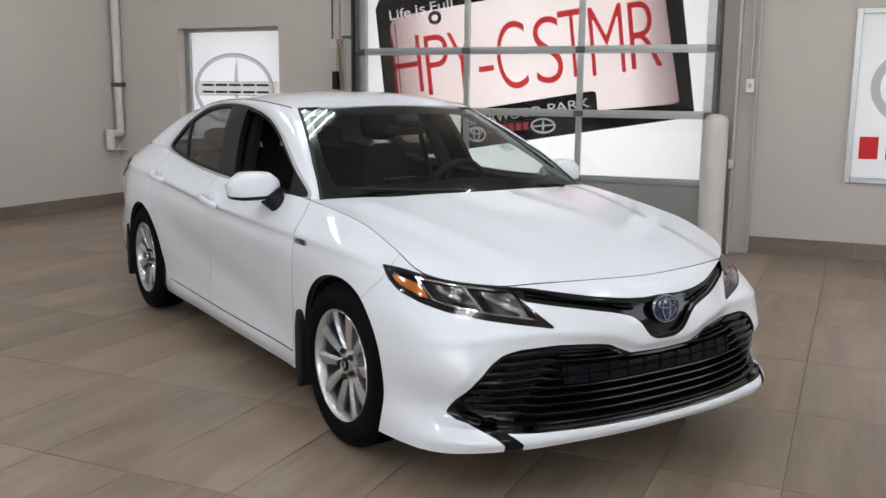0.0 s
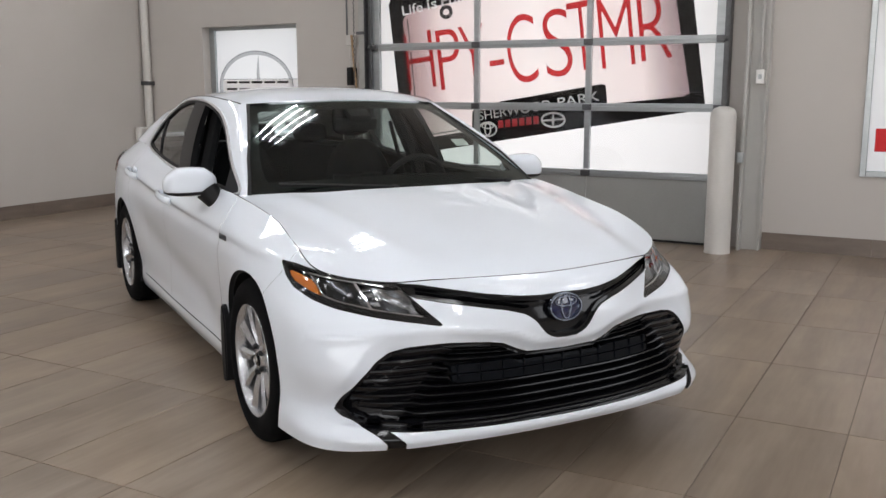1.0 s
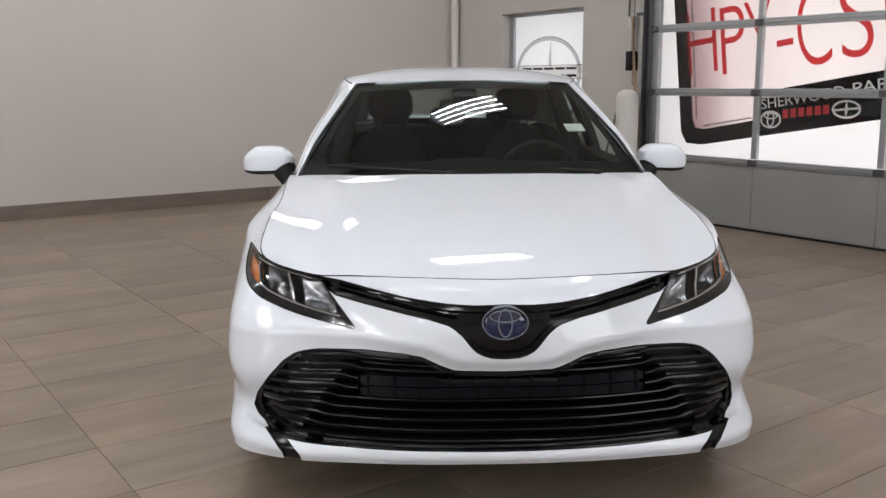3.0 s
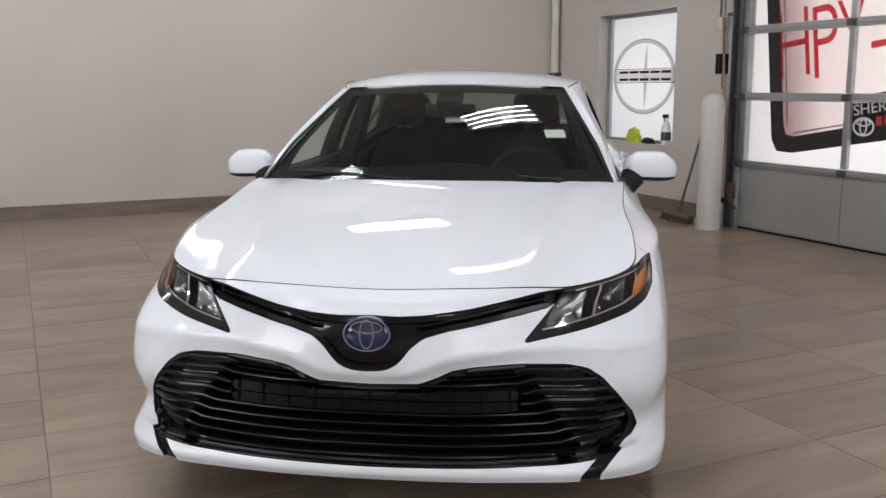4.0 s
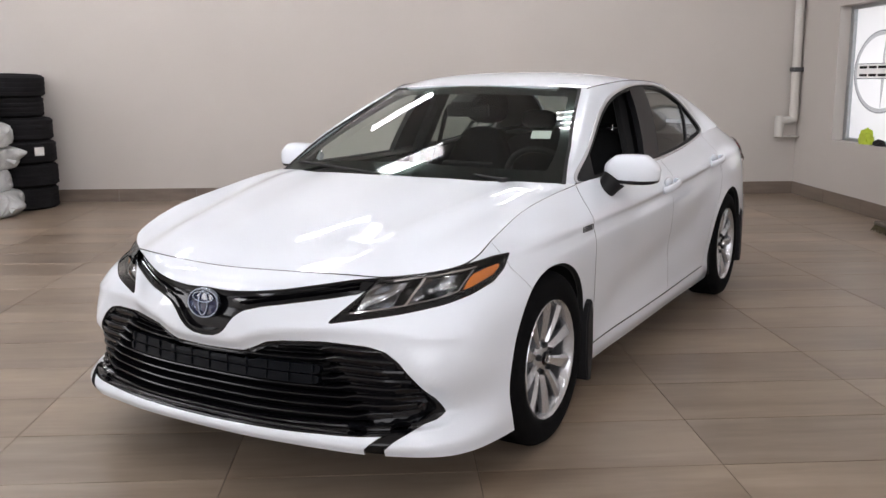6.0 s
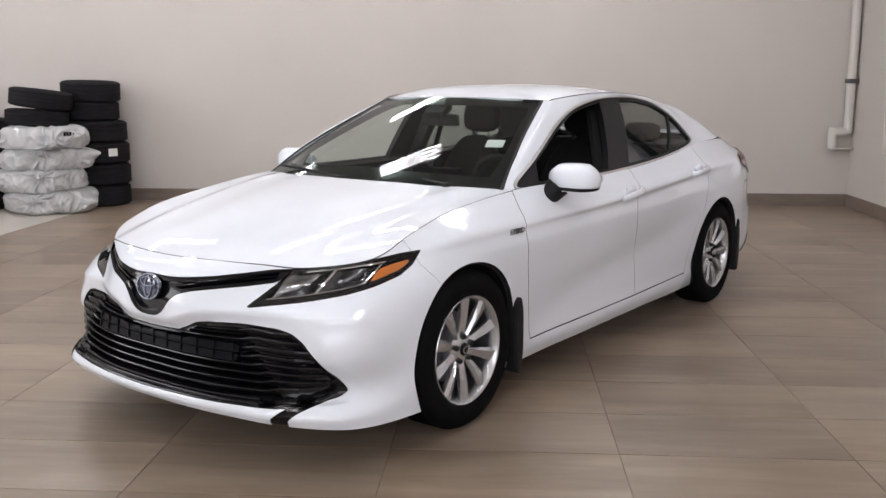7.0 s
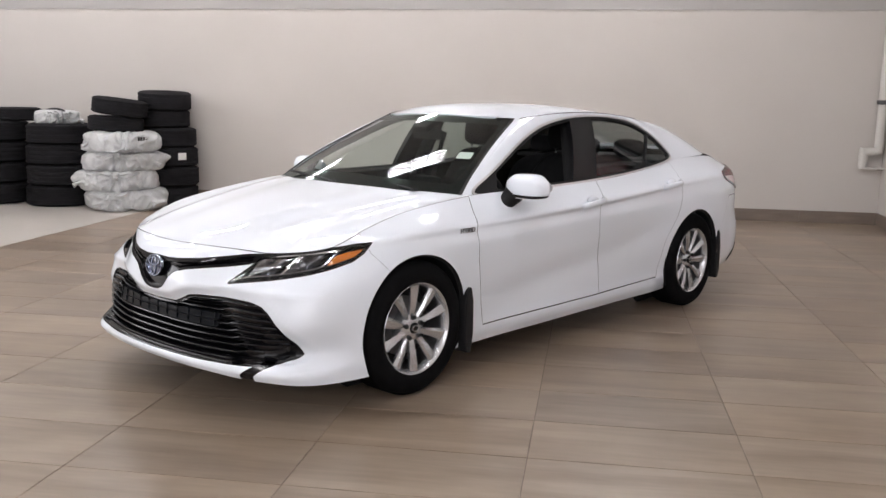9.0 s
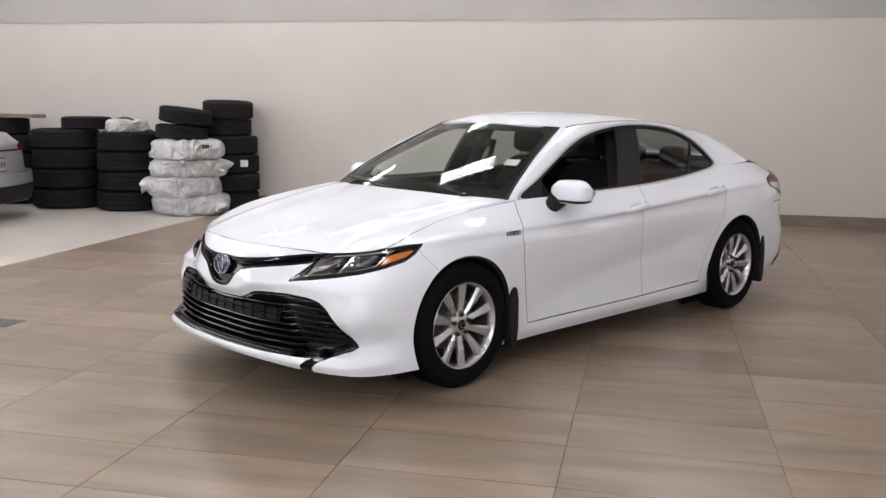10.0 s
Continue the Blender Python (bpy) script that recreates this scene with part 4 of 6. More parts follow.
# painted panels; the shade of their gaps is put on the rims in near-black
nose = cutter(LOWER, lambda v: v[:, 0] - 1.45, yes(bumper_seam, 0.0008), yes(arch_f, 0), no(lamp_f), no(grille_f), no(intake_f), no(notch_f), no(hood_f, 0.0015))
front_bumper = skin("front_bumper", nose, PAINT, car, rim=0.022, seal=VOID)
for side in ("left", "right"):
    put = (lambda s: s) if side == "left" else mirrored
    wing = cutter(HALF, lambda v: v[:, 0] - 0.5, lambda v: 2.2 - v[:, 0], no(bumper_seam, 0.0008), yes(door_front), yes(arch_f, 0), no(lamp_f), lambda v: v[:, 1] - 0.5, no(hood_f, 0.001))
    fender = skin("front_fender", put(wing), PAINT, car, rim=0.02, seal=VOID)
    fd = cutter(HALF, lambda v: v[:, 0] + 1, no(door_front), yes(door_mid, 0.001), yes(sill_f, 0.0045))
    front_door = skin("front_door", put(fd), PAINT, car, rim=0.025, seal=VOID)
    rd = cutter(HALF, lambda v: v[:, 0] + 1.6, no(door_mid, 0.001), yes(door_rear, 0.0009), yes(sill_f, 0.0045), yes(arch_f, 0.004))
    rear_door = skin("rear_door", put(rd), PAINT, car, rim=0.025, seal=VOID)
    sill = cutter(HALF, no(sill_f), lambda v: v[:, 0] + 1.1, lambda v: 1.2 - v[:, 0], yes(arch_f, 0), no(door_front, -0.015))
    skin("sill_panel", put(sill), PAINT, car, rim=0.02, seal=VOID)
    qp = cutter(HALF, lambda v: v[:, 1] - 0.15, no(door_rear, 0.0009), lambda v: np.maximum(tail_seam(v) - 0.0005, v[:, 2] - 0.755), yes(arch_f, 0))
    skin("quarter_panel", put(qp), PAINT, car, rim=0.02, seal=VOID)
    # door handles: a cup and a grip
    for door, hx, hz, hy in ((front_door, -0.1, 0.84, 0.9), (rear_door, -1.06, 0.892, 0.897)):
        sy = 1 if side == "left" else -1
        grip = spline([(hx + 0.105, hy - 0.012, hz - 0.012), (hx + 0.085, hy + 0.012, hz - 0.006), (hx, hy + 0.024, hz + 0.002), (hx - 0.085, hy + 0.014, hz + 0.008), (hx - 0.11, hy - 0.01, hz + 0.008)], 5)
        bm = tube_along([(x, y + 0.006, z) for x, y, z in grip], 0.014, 10)
        for q in bm.verts:
            c = q.co
            c.z = hz + (c.z - hz) * 1.35
        bmesh.ops.transform(bm, matrix=Matrix.Diagonal((1, sy, 1, 1)), verts=bm.verts)
        part("door_handle", bm, PAINT, door, smooth=True)
        cup = bmesh.new()
        bmesh.ops.create_uvsphere(cup, u_segments=20, v_segments=10, radius=1)
        bmesh.ops.transform(cup, matrix=pose(hx, sy * (hy - 0.012), hz + 0.016) @ Matrix.Diagonal((0.06, 0.014, 0.026, 1)), verts=cup.verts)
        part("handle_cup", cup, PAINT, door, smooth=True)
tail = cutter(LOWER, lambda v: -1.5 - v[:, 0], lambda v: -np.maximum(tail_seam(v) + 0.0005, v[:, 2] - 0.75), yes(arch_f, 0))
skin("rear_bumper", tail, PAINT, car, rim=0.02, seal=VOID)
valance = cutter(LOWER, lambda v: -2.12 - v[:, 0], lambda v: 0.29 + (-2.12 - v[:, 0]) * 0.4 - v[:, 2])
skin("rear_valance", moved(valance, 0.004), BLACK, car, "black plastic panel low on the rear bumper", rim=0.02)
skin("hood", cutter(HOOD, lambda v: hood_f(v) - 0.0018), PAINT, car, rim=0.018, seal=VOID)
# Near-black copy of the hood, added beneath as shade in its shut line
skin("engine_cover", moved(HOOD, -0.02), VOID, car)
skin("roof", ROOF, PAINT, car)
for sy in (1, -1):
    ditch = [(x, sy * (y - 0.006), z + 0.001) for x, y, z in roof_edge[a_i + 2:c_i - 2:2]]
    part("roof_moulding", tube_along(ditch, 0.0032, 8), BLACK, car, "thin black strip along the roof edge", smooth=True)
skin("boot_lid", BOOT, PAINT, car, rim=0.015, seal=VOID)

# glazing and pillars
def screen_f(v):
    """Inside the windscreen, by the line of its pillars."""
    y, z = np.abs(v[:, 1]), v[:, 2]
    edge = np.interp(z, (0.9, 0.945, 1.08, 1.194, 1.322, 1.4), (0.755, 0.741, 0.681, 0.609, 0.528, 0.48))
    return np.where(v[:, 0] > 0, np.minimum(edge - y, 1.346 - 0.05 * y * y - z), -1.0)


def back_f(v):
    y, z = np.abs(v[:, 1]), v[:, 2]
    edge = np.interp(z, (1.0, 1.08, 1.2, 1.31), (0.62, 0.57, 0.52, 0.46))
    return np.where(v[:, 0] < -0.9, np.minimum(np.minimum(edge - y, 1.305 - z), z - 1.095), -1.0)


def side_f(v):
    return np.where(np.abs(v[:, 1]) > 0.45, in_glass(v[:, 0], v[:, 2]), -1.0)


def pillar_f(v):
    """Inside the black door pillar."""
    x, z = v[:, 0], v[:, 2]
    front = np.interp(z, (0.95, 1.34), (-0.045, -0.2))
    rear = np.interp(z, (0.95, 1.34), (-0.3, -0.44))
    return np.minimum(front - x, x - rear)


def bar_f(v):
    """How far in front of the bar in the rear door's window."""
    return v[:, 0] - np.interp(v[:, 2], (1.0, 1.27), (-0.9, -1.15))


frame_sheet = cutter(UPPER_BODY, no(screen_f, 0), no(back_f, 0), no(side_f, 0.0085))
skin("cabin_frame", frame_sheet, PAINT, car, rim=0.02)
# surround of black and a bright moulding round each side window
for side in ("left", "right"):
    put = (lambda s: s) if side == "left" else mirrored
    half = sheet_from_grid(UPPER_HALF)
    ringed = cutter(half, yes(side_f, -0.010), lambda v: 0.002 - side_f(v))
    skin("window_moulding", moved(put(ringed), 0.007), MOULDING, car, "bright metal strip round the side windows", rim=0.012)
    inner = cutter(half, yes(side_f, 0.001), lambda v: 0.016 - side_f(v))
    skin("window_seal", put(inner), BLACK, car, rim=0.02)
    open_glass = cutter(half, yes(side_f, 0.009))
    skin("door_pillar", moved(put(cutter(open_glass, pillar_f)), 0.001), PILLAR, car, "black door pillar", rim=0.03)
    skin("quarter_bar", put(cutter(open_glass, lambda v: 0.009 + bar_f(v), lambda v: 0.009 - bar_f(v))), BLACK, car, rim=0.02)
    for piece, name in ((lambda v: np.where(v[:, 0] < -0.2, -pillar_f(v), -1), "rear_window"),):
        pane = skin(name, moved(put(cutter(open_glass, piece)), -0.008), PRIVACY, car, "tinted rear side window")
        pane.visible_shadow = False
    corner = cutter(open_glass, lambda v: v[:, 0] - np.interp(v[:, 2], (0.95, 1.1), (0.68, 0.62)))
    skin("mirror_triangle", put(corner), BLACK, car, rim=0.01)
def terms(y, z):
    y2, q = y * y, z - 1.15
    return np.stack((np.ones_like(y), y2, np.abs(y) ** 3, q, q * q, y2 * q), 1)


# the windscreen is one even curve fitted to the pillars
raw_screen = cutter(UPPER_BODY, lambda v: screen_f(v) + 0.003)
bend = np.linalg.lstsq(terms(raw_screen.v[:, 1], raw_screen.v[:, 2]), raw_screen.v[:, 0], rcond=None)[0]


def even_screen(s):
    y, z = s.v[:, 1], s.v[:, 2]
    x = terms(y, z) @ bend
    dy = (terms(y + 1e-4, z) @ bend - x) / 1e-4
    dz = (terms(y, z + 1e-4) @ bend - x) / 1e-4
    n = np.stack((np.ones_like(x), -dy, -dz), 1)
    return Sheet(np.stack((x, y, z), 1), n / np.linalg.norm(n, axis=1, keepdims=True), s.f)


windscreen = skin("windscreen", moved(even_screen(raw_screen), -0.003), SCREEN, car, "clear windscreen")
windscreen.visible_shadow = False


def frit_f(v):
    """The printed black band: wide at the foot and the lower corners, narrow at the top."""
    y, z = np.abs(v[:, 1]), v[:, 2]
    edge = np.interp(z, (0.9, 0.945, 1.08, 1.194, 1.322, 1.4), (0.755, 0.741, 0.681, 0.609, 0.528, 0.48))
    side = np.interp(z, (0.95, 1.04, 1.12, 1.3), (0.085, 0.056, 0.046, 0.036)) - (edge - y)
    foot = 0.044 - (z - 0.975 + 0.035 * y)
    return np.maximum(np.maximum(side, foot), 0.036 - (1.346 - 0.05 * y * y - z))


frit = cutter(raw_screen, frit_f)
skin("windscreen_border", moved(even_screen(frit), -0.007), GLOSSBLACK, windscreen, "black band round the windscreen")
for sy in (1, -1):
    gasket = cutter(UPPER_BODY, lambda v: screen_f(v) + 0.007, lambda v: 0.006 - screen_f(v), lambda v: 1.33 - v[:, 2], lambda v: sy * v[:, 1] - 0.3)
    skin("screen_gasket", moved(gasket, 0.003), BLACK, windscreen, "black rubber strip along the pillar", rim=0.006)
back = skin("back_window", moved(cutter(UPPER_BODY, back_f), -0.004), PRIVACY, car)
back.visible_shadow = False

# near-black shell added under the panels as shade in their gaps, cabin lining
shell = cutter(LOWER, yes(arch_f, -0.01), no(lamp_f, -0.004), no(intake_f, -0.004), no(grille_f, -0.004), lambda v: v[:, 2] - 0.19)
skin("inner_shell", moved(shell, -0.02), VOID, car)
skin("door_lining", moved(cutter(LOWER, lambda v: v[:, 2] - 0.3, lambda v: v[:, 0] + 1.5, lambda v: 0.95 - v[:, 0]), -0.06), TRIM, car)
skin("pillar_lining", moved(cutter(UPPER_BODY, no(screen_f, 0.01), no(back_f, 0.01), lambda v: -side_f(v) + 0.012), -0.022), GREYTRIM, car)
skin("headliner", moved(ROOF, -0.03), GREYTRIM, car)
part("underbody", box(-2.2, 1.98, -0.7, 0.7, 0.2, 0.24, 0.01), VOID, car)
part("cabin_floor", box(-1.3, 1.0, -0.8, 0.8, 0.25, 0.3, 0.01), TRIM, car)

# front lamps
for side in ("left", "right"):
    put = (lambda s: s) if side == "left" else mirrored
    sy = 1 if side == "left" else -1
    lens_sheet = cutter(HALF, yes(lamp_f, 0.001))
    lamp = skin("headlight", put(moved(cutter(HALF, yes(lamp_f, -0.003)), -0.055)), GLOSSBLACK, car, "clear headlight with black inside and amber marker", rim=-0.05)
    lens = skin("lens", put(moved(lens_sheet, -0.002)), LENS, lamp)
    lens.visible_shadow = False
    rim_s = cutter(HALF, yes(lamp_f, 0.001), lambda v: np.maximum(0.008 - lamp_f(v), np.interp(P(v), lamp_outline[:7, 0], lamp_outline[:7, 1]) + 0.021 - v[:, 2]))
    skin("lens_border", put(moved(rim_s, -0.004)), GLOSSBLACK, lamp)
    skin("amber_marker", put(moved(cutter(HALF, lambda v: np.where(v[:, 0] > 1.4, in_amber(P(v), v[:, 2]), -1)), -0.012)), AMBER, lamp, "amber side marker", rim=0.02)
    # reflector chambers, bright dividers and the light guide along the bottom
    def strip(name, run, w, depth, mat, thick=0.012, up=True):
        """A bright bar along a run of (p, z), of width w in height or sweep."""
        rows_ = []
        for p, z in run:
            dp, dz = (0, w / 2) if up else (w / 2, 0)
            a, b = on_front(p - dp, z - dz, depth), on_front(p + dp, z + dz, depth)
            c, d = on_front(p + dp, z + dz, depth + thick), on_front(p - dp, z - dz, depth + thick)
            rows_.append([a, b, c, d])
        bm = bmesh.new()
        vs = [[bm.verts.new((q[0], sy * q[1], q[2])) for q in r] for r in rows_]
        for r0, r1 in zip(vs, vs[1:]):
            for k in range(4):
                bm.faces.new((r0[k], r0[(k + 1) % 4], r1[(k + 1) % 4], r1[k]))
        bm.faces.new(vs[0]), bm.faces.new(vs[-1][::-1])
        return part(name, bm, mat, lamp, smooth=True)

    low = lambda p: np.interp(p, lamp_outline[:7, 0], lamp_outline[:7, 1])
    top = lambda p: np.interp(p, lamp_outline[7:13, 0][::-1], lamp_outline[7:13, 1][::-1])
    strip("light_guide", [(p, low(p) + 0.0245) for p in np.linspace(0.53, 0.955, 16)], 0.0045, 0.012, CHROME)
    strip("light_guide", [(p, top(p) - 0.013) for p in np.linspace(0.70, 1.03, 12)], 0.004, 0.012, CHROME)
    strip("divider", [(0.742 + 1.05 * t, low(0.75) + 0.024 + t) for t in np.linspace(0, 0.076, 8)], 0.011, 0.014, CHROME, up=False)
    strip("divider", [(0.95 + 1.1 * t, low(0.955) + 0.024 + t) for t in np.linspace(0, 0.058, 8)], 0.006, 0.010, CHROME, up=False)
    for p0, p1, name in ((0.585, 0.725, "inner_reflector"), (0.785, 0.93, "outer_reflector")):
        bm = bmesh.new()
        g = []
        for a in np.linspace(0, 1, 9):
            row = []
            for b in np.linspace(0, 1, 7):
                p = p0 + (p1 - p0) * a
                z0, z1 = low(p) + 0.028, min(top(max(p, 0.66)) - 0.018, 0.6 + 0.9 * (p - 0.45))
                bowl = 0.022 + 0.028 * math.sin(math.pi * a) * math.sin(math.pi * b)
                q = on_front(p + 0.9 * (b - 0.5) * (z1 - z0), z0 + (z1 - z0) * b, bowl)
                row.append(bm.verts.new((q[0], sy * q[1], q[2])))
            g.append(row)
        for r0, r1 in zip(g, g[1:]):
            for k in range(6):
                bm.faces.new((r0[k], r0[k + 1], r1[k + 1], r1[k]))
        part(name, bm, REFLECTOR if name == "inner_reflector" else DARKBOWL, lamp, smooth=True)
    c = on_front(0.845, 0.70, 0.032)
    eye = bmesh.new()
    bmesh.ops.create_uvsphere(eye, u_segments=24, v_segments=12, radius=0.015)
    bmesh.ops.transform(eye, matrix=Matrix.Translation((c[0], sy * c[1], c[2])), verts=eye.verts)
    part("projector", eye, REFLECTOR, lamp, smooth=True)

# upper grille with its centre shield
upper_grille = skin("upper_grille", moved(cutter(LOWER, yes(grille_f, -0.003)), -0.022), GLOSSBLACK, car, "gloss black grille strip with a round badge", rim=-0.02)
ridge = cutter(LOWER, yes(grille_f, 0.002), lambda v: 0.014 - grille_f(v), lambda v: 0.71 - v[:, 2])
skin("grille_edge", moved(ridge, -0.008), GLOSSBLACK, upper_grille, rim=0.015)


def across_bar(name, zline, y0, y1, h, depth, thick, mat, parent, steps=40, keep=None):
    """A level bar over the front between y0 and y1, following the skin."""
    ys = [y for y in np.linspace(y0, y1, steps) if keep is None or keep(y)]
    if len(ys) < 3:
        return None
    bm = bmesh.new()
    vs = []
    for y in ys:
        z = zline(y)
        prof = [across(y, z - h, depth + 0.006), across(y, z + h * 0.5, depth - 0.004), across(y, z + h, depth), across(y, z + h, depth + thick), across(y, z - h, depth + thick)]
        vs.append([bm.verts.new(q) for q in prof])
    for r0, r1 in zip(vs, vs[1:]):
        for k in range(5):
            bm.faces.new((r0[k], r0[(k + 1) % 5], r1[(k + 1) % 5], r1[k]))
    bm.faces.new(vs[0]), bm.faces.new(vs[-1][::-1])
    return part(name, bm, mat, parent, smooth=True)


for k in (0.36, 0.66):
    for sy in (1, -1):
        def line(y, k=k):
            y = abs(y)
            top = np.interp(y, (0, 0.17, 0.29, 0.39, 0.49, 0.56), (0.687, 0.688, 0.70, 0.715, 0.731, 0.737))
            low = np.interp(y, (0, 0.16, 0.228, 0.33, 0.424, 0.512), (0.62, 0.628, 0.646, 0.661, 0.673, 0.688))
            return low + (top - low) * k
        across_bar("grille_bar", line, sy * 0.14, sy * 0.5, 0.004, 0.012, 0.014, GLOSSBLACK, upper_grille)


def oval_ring(rx, rz, t, depth, m, n=48):
    bm = bmesh.new()
    rows = []
    for k in range(n):
        a = 2 * math.pi * k / n
        ca, sa = math.cos(a), math.sin(a)
        rows.append([bm.verts.new(m @ Vector((d, (rx + w) * ca, (rz + w) * sa))) for w, d in ((-t, 0), (-t * 0.5, depth), (t * 0.5, depth), (t, 0))])
    for a, b in zip(rows, rows[1:] + rows[:1]):
        for i in range(3):
            bm.faces.new((a[i], b[i], b[i + 1], a[i + 1]))
    return bm


em = pose(2.283, 0, 0.637, 0, -8, 0)
badge = part("badge", lathe([(0.001, 0.008), (0.6, 0.007), (0.95, 0.003), (1.0, 0)], 48, em @ pose(0, 0, 0, 0, 90, 0) @ Matrix.Diagonal((0.049, 0.068, 1, 1))), BLUE, upper_grille, "dark blue oval badge with chrome rings", smooth=True)
part("badge_rim", oval_ring(0.067, 0.048, 0.0045, 0.012, em), BADGEMETAL, badge, smooth=True)
part("badge_ring", oval_ring(0.02, 0.041, 0.0045, 0.012, em), BADGEMETAL, badge, smooth=True)
part("badge_ring", oval_ring(0.045, 0.017, 0.0045, 0.013, em @ pose(0, 0, 0.02)), BADGEMETAL, badge, smooth=True)

# lower intake: backing, frame and slats
lower_grille = skin("lower_grille", cutter(moved(cutter(LOWER, yes(intake_f, -0.003)), -0.075), lambda v: v[:, 2] - 0.236), VOID, car, "wide black lower grille with level slats", rim=-0.07)
edge = cutter(LOWER, yes(intake_f, 0.0), lambda v: 0.012 + 0.016 * np.clip((np.abs(v[:, 1]) - 0.5) / 0.2, 0, 1) * np.clip((0.33 - v[:, 2]) / 0.04, 0, 1) - intake_f(v))
skin("grille_frame", moved(edge, -0.006), SATIN, lower_grille, rim=0.03)
for s in (-1, 1):
    # the outer ends of the slats grow together into a ribbed corner panel
    solid = cutter(LOWER, yes(intake_f, 0.0), lambda v: s * v[:, 1] - 0.645 + 0.73 * (v[:, 2] - 0.276))
    skin("corner_panel", moved(solid, -0.0215), SATIN, lower_grille, rim=0.03)


def ease(t):
    t = np.clip(t, 0, 1)
    return t * t * (3 - 2 * t)


def blade(name, zline, tall, sunk, ys, thick, mat):
    """A grille blade over the front whose height and depth change along it."""
    bm, vs = bmesh.new(), []
    for y in ys:
        z, h, d = zline(y), tall(y), sunk(y)
        prof = [across(y, z - h, d + 0.009), across(y, z + h * 0.35, d - 0.003), across(y, z + h * 0.8, d - 0.002), across(y, z + h, d + 0.003), across(y, z + h, d + thick), across(y, z - h, d + thick)]
        vs.append([bm.verts.new(q) for q in prof])
    for r0, r1 in zip(vs, vs[1:]):
        for k in range(6):
            bm.faces.new((r0[k], r0[(k + 1) % 6], r1[(k + 1) % 6], r1[k]))
    bm.faces.new(vs[0]), bm.faces.new(vs[-1][::-1])
    return part(name, bm, mat, lower_grille, smooth=True)


def inside_runs(zline, lo, hi, count=150):
    """The stretches of a level line that lie within the lower opening."""
    runs, run = [], []
    for y in np.linspace(lo, hi, count):
        if in_intake(np.array([y]), np.array([zline(y)]))[0] > 0.009:
            run.append(y)
        elif run:
            runs.append(run)
            run = []
    return [r for r in runs + [run] if len(r) > 3]


for k in range(9):
    z, bend_y = 0.276 + 0.0289 * k, 0.57 - 0.021 * k

    def line(y, z=z, bend_y=bend_y):
        return z + 0.009 * ease((abs(y) - bend_y) / 0.06) - 0.014 * np.clip((abs(y) - bend_y - 0.04) / 0.26, 0, 1)

    tall = lambda y: 0.0085 + 0.0052 * ease((abs(y) - bend_y) / 0.08)
    sunk = lambda y: 0.02 - 0.005 * ease((abs(y) - bend_y) / 0.08)
    runs = inside_runs(line, -0.79, 0.79)
    if k < 4:
        runs = [[y for y in r if abs(y) < (0.58, 0.67, 0.728, 0.752)[k]] for r in runs]
    if k in (5, 6):
        runs = [[y for y in r if s * y > 0.43] for r in runs for s in (-1, 1)]
    if k == 8:
        runs = [[y for y in r if s * y > 0.41] for r in runs for s in (-1, 1)]
    for r in runs:
        if len(r) > 3:
            far = max(abs(r[0]), abs(r[-1]))
            blade("slat", line, tall, lambda y: sunk(y) + 0.01 * ease((abs(y) - far + 0.07) / 0.07), np.linspace(r[0], r[-1], max(8, int(90 * (r[-1] - r[0]) / 1.5))), 0.05, SATIN)
# fine bars in the two upper corners
for z in (0.497, 0.511, 0.525):
    for lo, hi in ((-0.43, -0.14), (0.14, 0.43)):
        for r in inside_runs(lambda y: z, lo, hi, 40):
            blade("fine_bar", lambda y: z, lambda y: 0.0035, lambda y: 0.026, np.linspace(r[0], r[-1], 14), 0.02, SATIN)
# two rows of cells where a plate would sit
for z0, z1 in ((0.4065, 0.4355), (0.4395, 0.4685)):
    plate = cutter(LOWER, lambda v: np.minimum(np.minimum(0.435 - np.abs(v[:, 1]), z1 - v[:, 2]), np.minimum(v[:, 2] - z0, intake_f(v) - 0.008)))
    skin("plate_holder", moved(plate, -0.015), PANELBLACK, lower_grille, "ribbed dark panel across the grille", rim=0.03)
    for k in range(11):
        y = -0.41 + 0.082 * k
        c = across(y, (z0 + z1) / 2, 0.011)
        rib = box(-0.006, 0.002, -0.003, 0.003, -0.0145, 0.0145, 0.001, pose(c[0], y, (z0 + z1) / 2))
        part("panel_rib", rib, PANELBLACK, lower_grille)
for side in ("left", "right"):
    put = (lambda s: s) if side == "left" else mirrored
    skin("bumper_notch", put(moved(cutter(HALF, yes(notch_f, 0.001), no(intake_f, 0)), -0.008)), GLOSSBLACK, front_bumper, "black fin in the bumper corner", rim=0.02)

# tail lamps
tail_outline = np.array([(-1.925, 0.905), (-1.945, 0.935), (-2.08, 0.955), (-2.7, 0.965), (-2.7, 0.76), (-2.27, 0.785), (-2.1, 0.835), (-1.97, 0.872)])
in_tail = within(tail_outline)
